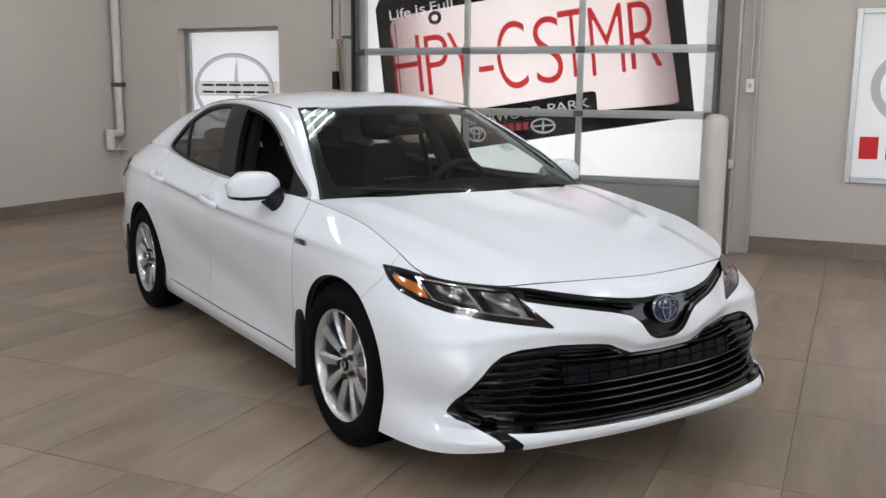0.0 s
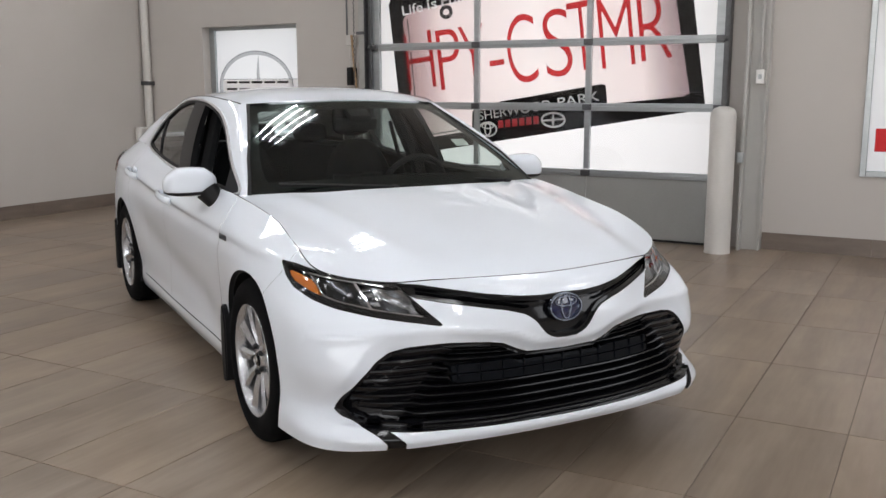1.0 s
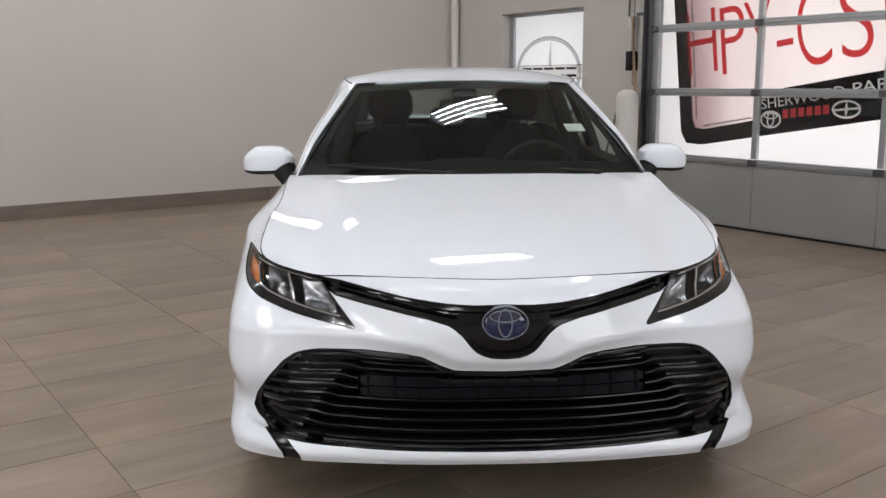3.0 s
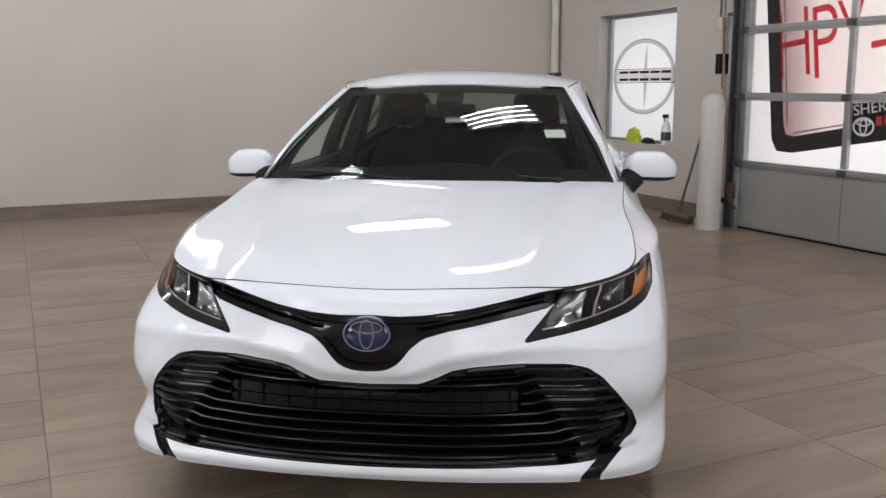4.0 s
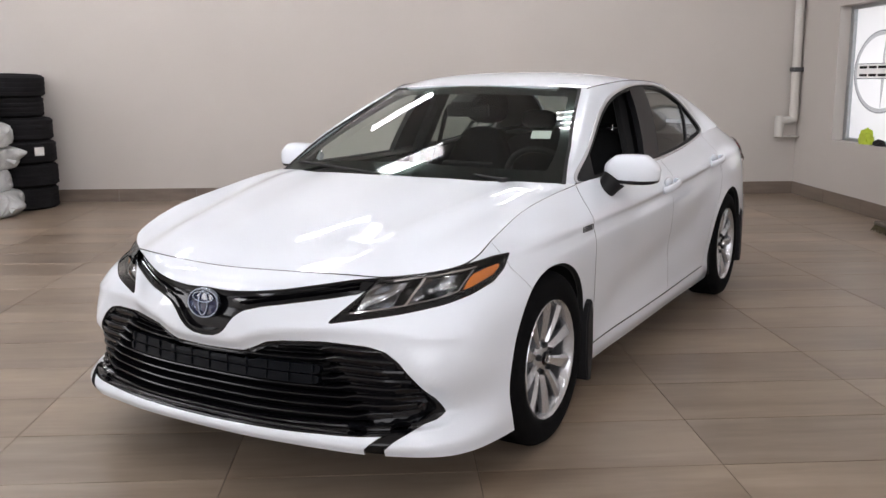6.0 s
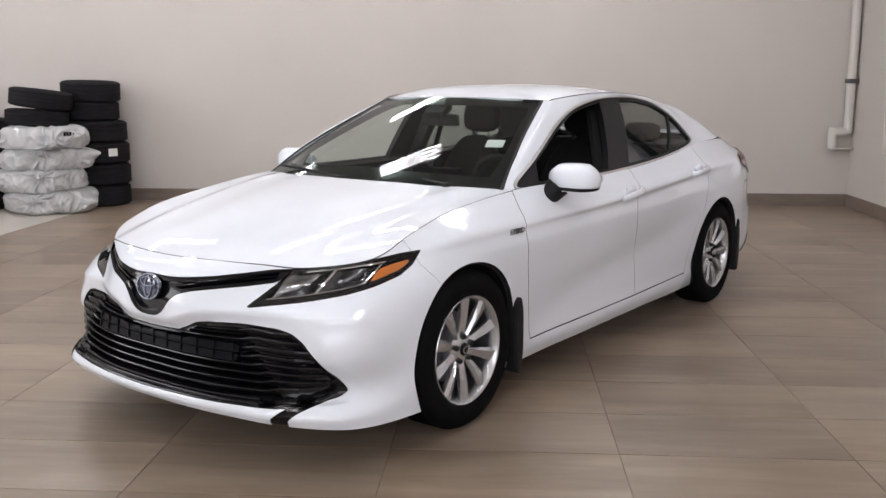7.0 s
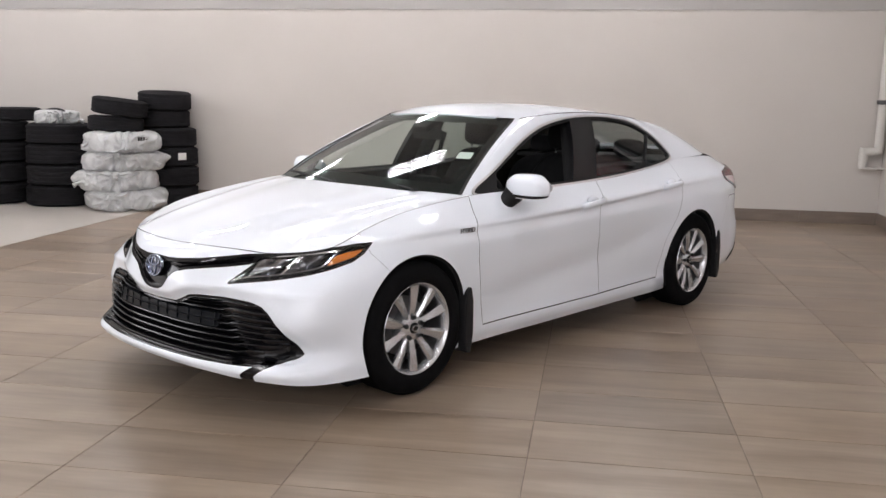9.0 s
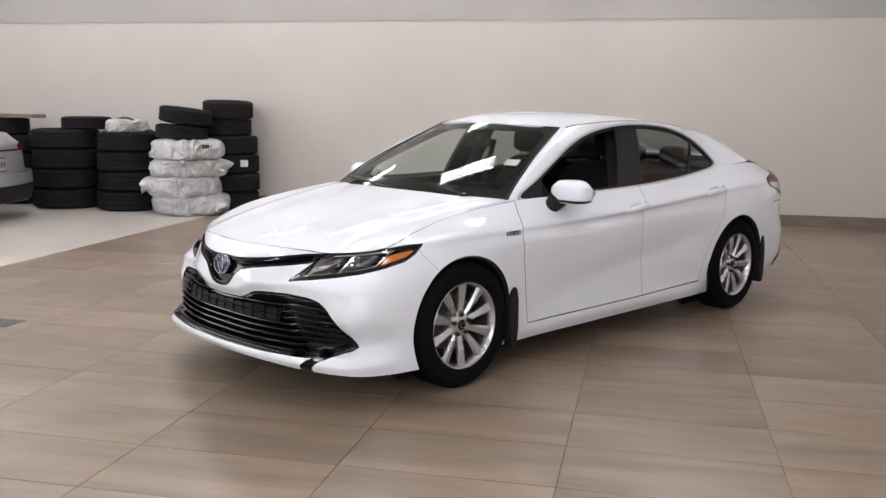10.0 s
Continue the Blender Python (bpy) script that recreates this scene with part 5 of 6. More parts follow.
for side in ("left", "right"):
    put = (lambda s: s) if side == "left" else mirrored
    tail_f = lambda v: np.where((v[:, 0] < -1.8) & (v[:, 1] > 0.3), in_tail(v[:, 0], v[:, 2]), -1.0)
    split = lambda v: v[:, 2] - np.interp(v[:, 0], (-2.3, -2.0), (0.885, 0.9))
    tl = skin("tail_lamp", moved(put(cutter(HALF, tail_f, split)), 0.006), REDLENS, car, "red and clear tail lamp with a dark edge", rim=0.02)
    skin("clear_lens", moved(put(cutter(HALF, tail_f, lambda v: -split(v))), 0.006), CLEARLENS, tl, rim=0.02)
    skin("lamp_border", moved(put(cutter(HALF, tail_f, lambda v: 0.011 - tail_f(v))), 0.009), GLOSSBLACK, tl, rim=0.02)

# ---- wheels ----
def wheel_parts(parent):
    """Tyre, rim, ten spokes, nuts, cap and brake disc round the y axis, outer face towards +y."""
    turn = pose(0, 0, 0, -90)
    tyre = [(0.222, 0.095), (0.235, 0.104), (0.262, 0.111), (0.292, 0.109), (0.314, 0.1), (0.326, 0.085)]
    grooved = tyre
    for y in (0.06, 0.022, -0.022, -0.06):
        grooved += [(0.333, y + 0.006), (0.326, y + 0.004), (0.326, y - 0.004), (0.333, y - 0.006)]
    grooved += [(r, -y) for r, y in tyre[::-1]]
    part("tyre", lathe(grooved, 72, turn, closed=True), RUBBER, parent, "black rubber tyre", smooth=True)
    rim = [(0.229, 0.099), (0.226, 0.104), (0.221, 0.1), (0.214, 0.09), (0.207, 0.06), (0.2, 0.0), (0.205, -0.08), (0.22, -0.1), (0.226, -0.1), (0.212, -0.08), (0.207, 0.0), (0.214, 0.06), (0.222, 0.095)]
    part("rim", lathe(rim[:5] + rim[-1:], 72, turn, closed=True), ALLOY, parent, "bright alloy rim", smooth=True)
    part("barrel", lathe([(0.208, 0.066), (0.2, 0.0), (0.205, -0.08), (0.22, -0.1), (0.226, -0.1), (0.212, -0.08), (0.207, 0.0), (0.213, 0.066)], 72, turn, closed=True), DARKMETAL, parent, smooth=True)
    # Not a wheel part: a near-black disc for the shade behind the spokes
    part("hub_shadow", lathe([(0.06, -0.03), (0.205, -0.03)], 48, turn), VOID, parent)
    part("brake_disc", lathe([(0.06, 0.0), (0.148, 0.0), (0.148, -0.022), (0.06, -0.022)], 48, turn, closed=True), DARKMETAL, parent, smooth=True)
    part("hub", lathe([(0.001, 0.075), (0.03, 0.077), (0.05, 0.073), (0.072, 0.06), (0.08, 0.03), (0.078, -0.03), (0.001, -0.03)], 40, turn), ALLOY, parent, smooth=True)
    part("hub_cap", lathe([(0.001, 0.086), (0.02, 0.085), (0.027, 0.081), (0.029, 0.07)], 32, turn), GLOSSBLACK, parent, "dark hub cap", smooth=True)
    part("cap_ring", oval_ring(0.02, 0.014, 0.002, 0.004, pose(0, 0.0855, 0, 0, 0, 90)), CHROME, parent, smooth=True)
    for k in range(10):
        twist = 1 if k % 2 else -1
        a = 36 * k - 3 * twist
        bm = bmesh.new()
        rings = []
        for r, w, y, deep in ((0.045, 0.015, 0.066, 0.04), (0.08, 0.016, 0.076, 0.036), (0.13, 0.0205, 0.085, 0.032), (0.18, 0.026, 0.09, 0.03), (0.216, 0.031, 0.092, 0.026)):
            sk = twist * 0.010 * (r - 0.05) / 0.16
            ridge = twist * w * 0.45
            prof = [(-w + sk, y - 0.011), (ridge + sk, y + 0.001), (w + sk, y - 0.011), (w * 0.75 + sk, y - deep), (-w * 0.75 + sk, y - deep)]
            rings.append([bm.verts.new((c, yy, r)) for c, yy in prof])
        for r0, r1 in zip(rings, rings[1:]):
            for i in range(5):
                bm.faces.new((r0[i], r0[(i + 1) % 5], r1[(i + 1) % 5], r1[i]))
        bm.faces.new(rings[0]), bm.faces.new(rings[-1][::-1])
        bmesh.ops.transform(bm, matrix=pose(0, 0, 0, 0, a, 0), verts=bm.verts)
        part("spoke", bm, ALLOY, parent)
    for k in range(5):
        m = pose(0, 0, 0, 0, 72 * k + 2, 0) @ pose(0, 0.056, 0.054, -90)
        part("wheel_nut", lathe([(0.001, 0.03), (0.009, 0.03), (0.0125, 0.024), (0.0125, 0)], 6, m), BLACK, parent)


first_wheel = empty("wheel", pose(AXLE, 0.795, HUB), "")
wheel_parts(first_wheel)
first_wheel.parent = car
first_wheel["label"] = "alloy wheel with ten spokes"
for x, y, turn_z, spin in ((-AXLE, 0.795, 0, 14), (AXLE, -0.795, 180, 23), (-AXLE, -0.795, 180, 40)):
    w = copy_thing(first_wheel, pose(x, y, HUB, 0, 0, turn_z) @ pose(0, 0, 0, 0, spin, 0))

# wheel housings and mud flaps
for x in (AXLE, -AXLE):
    for sy in (1, -1):
        bm = bmesh.new()
        n = 36
        prev = None
        for k in range(n + 1):
            a = radians(-22 + 224 * k / n)
            row = [bm.verts.new((x + 0.372 * math.cos(a), sy * yy, HUB + 0.372 * math.sin(a))) for yy in (0.885, 0.5)]
            if prev:
                bm.faces.new((prev[0], prev[1], row[1], row[0]))
            prev = row
        part("wheel_housing", bm, BLACK, car, smooth=True)
        part("housing_wall", lathe([(0.001, 0), (0.37, 0)], 40, pose(x, sy * 0.56, HUB, 90)), VOID, car)
        fx = x - 0.385
        out = [(0, 0.14), (0.035, 0.15), (0.05, 0.22), (0.05, 0.40), (0.03, 0.47), (0.0, 0.49), (-0.01, 0.42), (-0.012, 0.25)] if x > 0 else [(0, 0.16), (0.03, 0.16), (0.045, 0.24), (0.045, 0.45), (0.02, 0.52), (0.0, 0.5), (-0.02, 0.4), (-0.02, 0.22)]
        bm = slab([(fx + a, b) for a, b in out], sy * 0.75, sy * 0.915)
        bmesh.ops.bevel(bm, geom=bm.edges[:], offset=0.006, segments=2, affect="EDGES")
        part("mud_flap", bm, BLACK, car, "black plastic mud flap", smooth=True)

# ---- door mirrors ----
for sy in (1, -1):
    shell_m = bmesh.new()
    bmesh.ops.create_uvsphere(shell_m, u_segments=40, v_segments=24, radius=1)
    low_m = bmesh.new()
    bmesh.ops.create_uvsphere(low_m, u_segments=40, v_segments=24, radius=1)

    def squash(v, low=False):
        x, y, z = v
        e = lambda c, k: math.copysign(abs(c) ** k, c)
        x, y, z = e(x, 0.75), e(y, 0.58), e(z, 0.22 if low else 0.48 if z > 0 else 0.5)
        taper = 1 - 0.13 * max(0, y) ** 2 - 0.05 * max(0, -y)
        up = 0.079 * np.interp(y, (-1, -0.9, -0.55, 0.5, 0.88, 1), (0.4, 0.66, 0.95, 1.0, 0.74, 0.42)) if z > 0 else 0.056
        return Vector((0.58 + 0.072 * x * taper + 0.028 * (1 - y) * 0.4, sy * (0.922 + 0.12 * y), 0.972 + up * z * taper - 0.004 * y))
    for v in shell_m.verts:
        v.co = squash(v.co)
    bmesh.ops.bisect_plane(shell_m, geom=shell_m.verts[:] + shell_m.edges[:] + shell_m.faces[:], plane_co=(0, sy * 0.92, 0.938), plane_no=(0, 0.03 * sy, 1), clear_inner=True)
    mirror = part("door_mirror", shell_m, PAINT, car, "white door mirror with a black foot", smooth=True)
    for v in low_m.verts:
        v.co = squash(v.co, True)
        v.co.x = 0.58 + (v.co.x - 0.58) * 0.95
        v.co.y = sy * (0.925 + (sy * v.co.y - 0.925) * 0.97)
    bmesh.ops.bisect_plane(low_m, geom=low_m.verts[:] + low_m.edges[:] + low_m.faces[:], plane_co=(0, sy * 0.92, 0.94), plane_no=(0, 0.03 * sy, 1), clear_outer=True)
    part("mirror_base", low_m, BLACK, mirror, smooth=True)
    glass_m = slab([(sy * (0.925 + 0.105 * math.cos(t)), 0.975 + 0.045 * math.sin(t)) for t in np.linspace(0, 2 * math.pi, 28, endpoint=False)], 0.517, 0.522, "x")
    part("mirror_glass", glass_m, CHROME, mirror)
    foot = tube_along([(0.66, sy * 0.80, 0.86), (0.652, sy * 0.81, 0.88), (0.635, sy * 0.83, 0.91), (0.62, sy * 0.85, 0.94)], 0.04, 14, radii=[0.036, 0.044, 0.048, 0.056])
    for v in foot.verts:
        v.co.x = 0.645 + (v.co.x - 0.645) * 1.15
    part("mirror_foot", foot, BLACK, mirror, smooth=True)
    line_m = tube_along([(0.655, sy * 0.86, 0.922), (0.648, sy * 0.93, 0.92), (0.636, sy * 0.97, 0.921), (0.622, sy * 0.99, 0.924)], 0.0025, 8)
    part("signal_strip", line_m, CHROME, mirror)

# ---- small outside parts ----
for sy in (1, -1):
    cu = bpy.data.curves.new("hybrid_badge", "FONT")
    cu.body, cu.size, cu.extrude, cu.align_x, cu.align_y = "HYBRID", 0.036, 0.0015, "CENTER", "CENTER"
    ob = bpy.data.objects.new("hybrid_badge", cu)
    scene.collection.objects.link(ob)
    bpy.context.view_layer.update()
    me = bpy.data.meshes.new_from_object(ob.evaluated_get(bpy.context.evaluated_depsgraph_get()))
    bpy.data.objects.remove(ob)
    me.materials.clear()
    ob = mesh_object("hybrid_badge", me, DARKMETAL, car, "small dark HYBRID badge")
    ob.matrix_basis = pose(1.055, sy * 0.9, 0.783, 90, 0, 180 if sy > 0 else 0) @ Matrix.Diagonal((0.9, 1, 1, 1))
for x0, y0, x1, y1 in ((1.06, 0.52, 0.96, 0.02), (1.09, -0.1, 0.985, -0.62)):
    bm = tube_along([(x0, y0, 0.962), ((x0 + x1) / 2 - 0.01, (y0 + y1) / 2, 0.975), (x1, y1, 0.988)], 0.007, 8)
    box_into(bm, x0 - 0.02, x0 + 0.02, y0 - 0.016, y0 + 0.016, 0.952, 0.97, 0.005)
    part("wiper", bm, BLACK, car, smooth=True)
cowl_bm = bmesh.new()
row = None
for y in np.linspace(-0.74, 0.74, 30):
    xx = np.interp(abs(y), (0, 0.25, 0.5, 0.74), (1.13, 1.115, 1.06, 0.945))
    cur = [cowl_bm.verts.new((xx + 0.02, y, 0.925)), cowl_bm.verts.new((xx - 0.09, y, 0.955)), cowl_bm.verts.new((xx - 0.16, y, 0.94))]
    if row:
        for a in range(2):
            cowl_bm.faces.new((row[a], row[a + 1], cur[a + 1], cur[a]))
    row = cur
part("cowl_panel", cowl_bm, BLACK, car)
sticker = bmesh.new()
box_into(sticker, -0.001, 0.001, -0.045, 0.045, -0.03, 0.03, 0, pose(0.628, 0.5, 1.125) @ pose(0, 0, 0, 0, -58, 14))
part("paper_sticker", sticker, WHITE, windscreen, "pale paper sticker inside the windscreen")

# ---- cabin ----
def soft_box(x0, x1, y0, y1, z0, z1, r, m=None):
    """A padded block with full rounded edges."""
    bm = bmesh.new()
    bmesh.ops.create_uvsphere(bm, u_segments=32, v_segments=20, radius=1)
    k = 0.25 + 3.2 * r / max(0.1, min(x1 - x0, y1 - y0, z1 - z0) * 2.2)
    k = min(k, 0.62)
    for v in bm.verts:
        c = [math.copysign(abs(t) ** k, t) for t in v.co]
        v.co = Vector(((x0 + x1) / 2 + (x1 - x0) / 2 * c[0], (y0 + y1) / 2 + (y1 - y0) / 2 * c[1], (z0 + z1) / 2 + (z1 - z0) / 2 * c[2]))
    if m is not None:
        bmesh.ops.transform(bm, matrix=m, verts=bm.verts)
    return bm


for sy in (1, -1):
    seat = empty("front_seat", pose(0, 0, 0), "")
    seat.parent = car
    seat["label"] = "dark cloth front seat"
    c = sy * 0.37
    part("cushion", soft_box(-0.32, 0.22, c - 0.25, c + 0.25, 0.42, 0.58, 0.06), SEAT, seat, smooth=True)
    bm = soft_box(-0.07, 0.07, c - 0.25, c + 0.25, 0.0, 0.6, 0.06)
    for v in bm.verts:
        v.co.y = c + (v.co.y - c) * np.interp(v.co.z, (0.25, 0.6), (1.0, 0.62))
    bmesh.ops.transform(bm, matrix=pose(-0.33, 0, 0.52, 0, -17, 0), verts=bm.verts)
    part("backrest", bm, SEAT, seat, smooth=True)
    part("headrest", soft_box(-0.05, 0.05, c - 0.13, c + 0.13, 0, 0.19, 0.045, pose(-0.53, 0, 1.115, 0, -8, 0)), SEAT, seat, smooth=True)
    for dy in (-0.06, 0.06):
        part("headrest_post", tube_along([(-0.515, c + dy, 1.06), (-0.53, c + dy, 1.14)], 0.007, 8), CHROME, seat)
rear = empty("rear_bench", pose(0, 0, 0), "")
rear.parent = car
rear["label"] = "dark cloth rear bench"
part("cushion", soft_box(-1.1, -0.6, -0.66, 0.66, 0.42, 0.58, 0.06), SEAT, rear, smooth=True)
part("backrest", soft_box(-0.07, 0.07, -0.66, 0.66, 0, 0.6, 0.05, pose(-1.12, 0, 0.5, 0, -24, 0)), SEAT, rear, smooth=True)
for c in (-0.38, 0, 0.38):
    part("headrest", soft_box(-0.05, 0.05, c - 0.12, c + 0.12, 0, 0.13, 0.04, pose(-1.33, 0, 1.04, 0, -10, 0)), SEAT, rear, smooth=True)
part("parcel_shelf", box(-1.95, -1.3, -0.62, 0.62, 1.0, 1.03, 0.01), TRIM, car)
dash = slab([(0.36, 0.62), (0.42, 0.86), (0.52, 0.945), (0.72, 0.958), (0.98, 0.925), (1.0, 0.55), (0.5, 0.5)], -0.72, 0.72)
bmesh.ops.bevel(dash, geom=[e for e in dash.edges if abs(e.verts[0].co.y - e.verts[1].co.y) > 1], offset=0.03, segments=4, affect="EDGES")
dashboard = part("dashboard", dash, TRIM, car, "dark dashboard", smooth=True)
part("display", box(0.39, 0.43, -0.14, 0.14, 0.84, 0.97, 0.01), GLOSSBLACK, dashboard)
sw = pose(0.33, 0.37, 0.87, 0, -68, 0)
ringbm = bmesh.new()
tube_along([sw @ Vector((0.185 * math.cos(a), 0.185 * math.sin(a), 0)) for a in np.linspace(0, 2 * math.pi, 41)], 0.016, 10, ringbm, caps=False)
steering = part("steering_wheel", ringbm, BLACK, car, "black steering wheel", smooth=True)
part("steering_hub", box(-0.06, 0.06, -0.07, 0.07, -0.03, 0.02, 0.02, sw), BLACK, steering, smooth=True)
for a in (0, 180, 90):
    part("steering_spoke", box(0.04, 0.18, -0.018, 0.018, -0.014, 0.006, 0.005, sw @ pose(0, 0, 0, 0, 0, a + 90)), BLACK, steering)
part("inside_mirror", box(-0.012, 0.012, -0.12, 0.12, -0.03, 0.035, 0.012, pose(0.4, 0, 1.22, 0, 12, 0)), BLACK, car, "inside mirror", smooth=True)
part("sensor_box", box(-0.05, 0.06, -0.06, 0.06, -0.02, 0.02, 0.012, pose(0.42, 0, 1.275, 0, 24, 0)), BLACK, car, smooth=True)
for sy in (1, -1):
    part("sun_visor", box(-0.07, 0.07, sy * 0.14 if sy > 0 else -0.46, 0.46 if sy > 0 else -0.14, -0.008, 0.008, 0.006, pose(0.16, 0, 1.318, 0, 4, 0)), GREYTRIM, car)
    for x0, z0, x1, z1 in ((-0.12, 0.5, -0.3, 1.32),):
        part("pillar_inner", tube_along([(x0, sy * 0.72, z0), (-0.2, sy * 0.66, 0.95), (x1, sy * 0.54, z1)], 0.045, 8), TRIM, car, smooth=True)
    part("seat_belt", box(-0.025, 0.025, -0.002, 0.002, 0, 0.5, 0, pose(-0.3, sy * 0.66, 0.72, sy * 12, -8, 0)), BLACK, car)

# ---- the silver car standing behind ----
SILVER = material("silver_car_paint", (0.45, 0.46, 0.48), 0.3, 0.6, Coat_Weight=1.0)
other = empty("car", pose(-3.62, -5.55, 0, 0, 0, -90), "silver saloon car seen from behind", "car")
skin("body", cutter(LOWER, yes(arch_f, 0)), SILVER, other)
skin("hood", HOOD, SILVER, other)
skin("roof", ROOF, SILVER, other)
skin("boot_lid", BOOT, SILVER, other)
skin("cabin", UPPER_BODY, GLOSSBLACK, other)
skin("inner_shell", moved(cutter(LOWER, yes(arch_f, -0.01)), -0.03), VOID, other)
skin("bumper", moved(cutter(LOWER, lambda v: -2.0 - v[:, 0], lambda v: 0.58 - v[:, 2], lambda v: v[:, 2] - 0.24), 0.07), SILVER, other, rim=0.06)
skin("bumper_band", moved(cutter(LOWER, lambda v: -2.0 - v[:, 0], lambda v: 0.44 - v[:, 2], lambda v: v[:, 2] - 0.27), 0.078), BLACK, other, "dark plastic band low on the bumper", rim=0.03)
skin("lid_seam", moved(cutter(LOWER, lambda v: -2.1 - v[:, 0], lambda v: v[:, 2] - 0.834, lambda v: 0.856 - v[:, 2]), 0.003), VOID, other, rim=0.01)
for sy in (1, -1):
    tl = cutter(HALF, lambda v: np.minimum(np.minimum(-2.0 - v[:, 0], 0.915 - v[:, 2]), np.minimum(v[:, 2] - 0.835, v[:, 1] - 0.52)))
    skin("tail_lamp", moved(tl if sy > 0 else mirrored(tl), 0.006), REDLENS, other, "red tail lamp", rim=0.02)
part("plate", box(-2.55, -2.53, -0.16, 0.16, 0.6, 0.77, 0.004), DARKMETAL, other, "pale plate with dark bars")
part("plate_face", box(-2.556, -2.55, -0.145, 0.145, 0.615, 0.755, 0.002), GREYPAINT, other)
for k in range(6):
    part("plate_bar", box(-2.559, -2.556, -0.125 + k * 0.043, -0.1 + k * 0.043, 0.65, 0.72), DARKMETAL, other)
for x in (AXLE, -AXLE):
    for sy in (1, -1):
        copy_thing(first_wheel, pose(x, sy * 0.795, HUB, 0, 0, 0 if sy > 0 else 180)).parent = other


# ---- stacked tyres ----
def tyre_profile(r, w):
    h = w / 2
    q = [(r * 0.62, h * 0.86), (r * 0.68, h), (r * 0.8, h * 1.03), (r * 0.92, h * 0.95), (r * 0.97, h * 0.82)]
    t = []
    for k in range(4):
        y = h * (0.66 - 0.44 * k)
        t += [(r, y + h * 0.13), (r, y - h * 0.13), (r * 0.988, y - h * 0.15), (r * 0.988, y - h * 0.29)]
    return q + t[:-2] + [(a, -b) for a, b in q[::-1]]


def tyre(r, w, m, label="worn black rubber tyre stacked by the wall", group="stacked tyres"):
    ob = part("tyre", lathe(tyre_profile(r, w), 44, closed=True), DUSTYRUBBER, None, smooth=True)
    ob.matrix_world = m
    return tagged(ob, label, "tyre", group)


rng = random.Random(4)


def stack(x, y, r, w, n, z=0.0, jitter=0.015):
    for k in range(n):
        tyre(r * rng.uniform(0.98, 1.01), w, pose(x + rng.uniform(-jitter, jitter), y + rng.uniform(-jitter, jitter), z + w * (k + 0.5) * 1.012, 0, 0, rng.uniform(0, 360)))


stack(-5.9, -1.13, 0.365, 0.247, 4, jitter=0.02)
tyre(0.325, 0.225, pose(-5.9, -1.18, 1.115, 0, 0, 20))
tyre(0.335, 0.235, pose(-5.89, -1.16, 1.345, 1, 2.5, 70))
stack(-5.47, -3.38, 0.445, 0.262, 4, jitter=0.025)
tyre(0.33, 0.165, pose(-5.6, -3.12, 1.142, 0, 0, 0))
stack(-5.46, -2.42, 0.41, 0.257, 4, jitter=0.025)
stack(-5.74, -4.28, 0.42, 0.235, 4)
tyre(0.33, 0.24, pose(-5.7, -4.5, 1.075, 0, 0, 0))
tag = part("paper_tag", box(-0.002, 0.002, -0.055, 0.055, -0.045, 0.045, 0, pose(-5.672, -0.838, 0.64, 0, 0, 52)), WHITE)
tagged(tag, "white paper tag stuck on a tyre", "tag")


# ---- tyres wrapped in white plastic bags ----
BAG = vary(material("plastic_bag", (0.6, 0.605, 0.61), 0.3, Transmission_Weight=0.15), 6, 0.22, bump=0.9, fine=16)


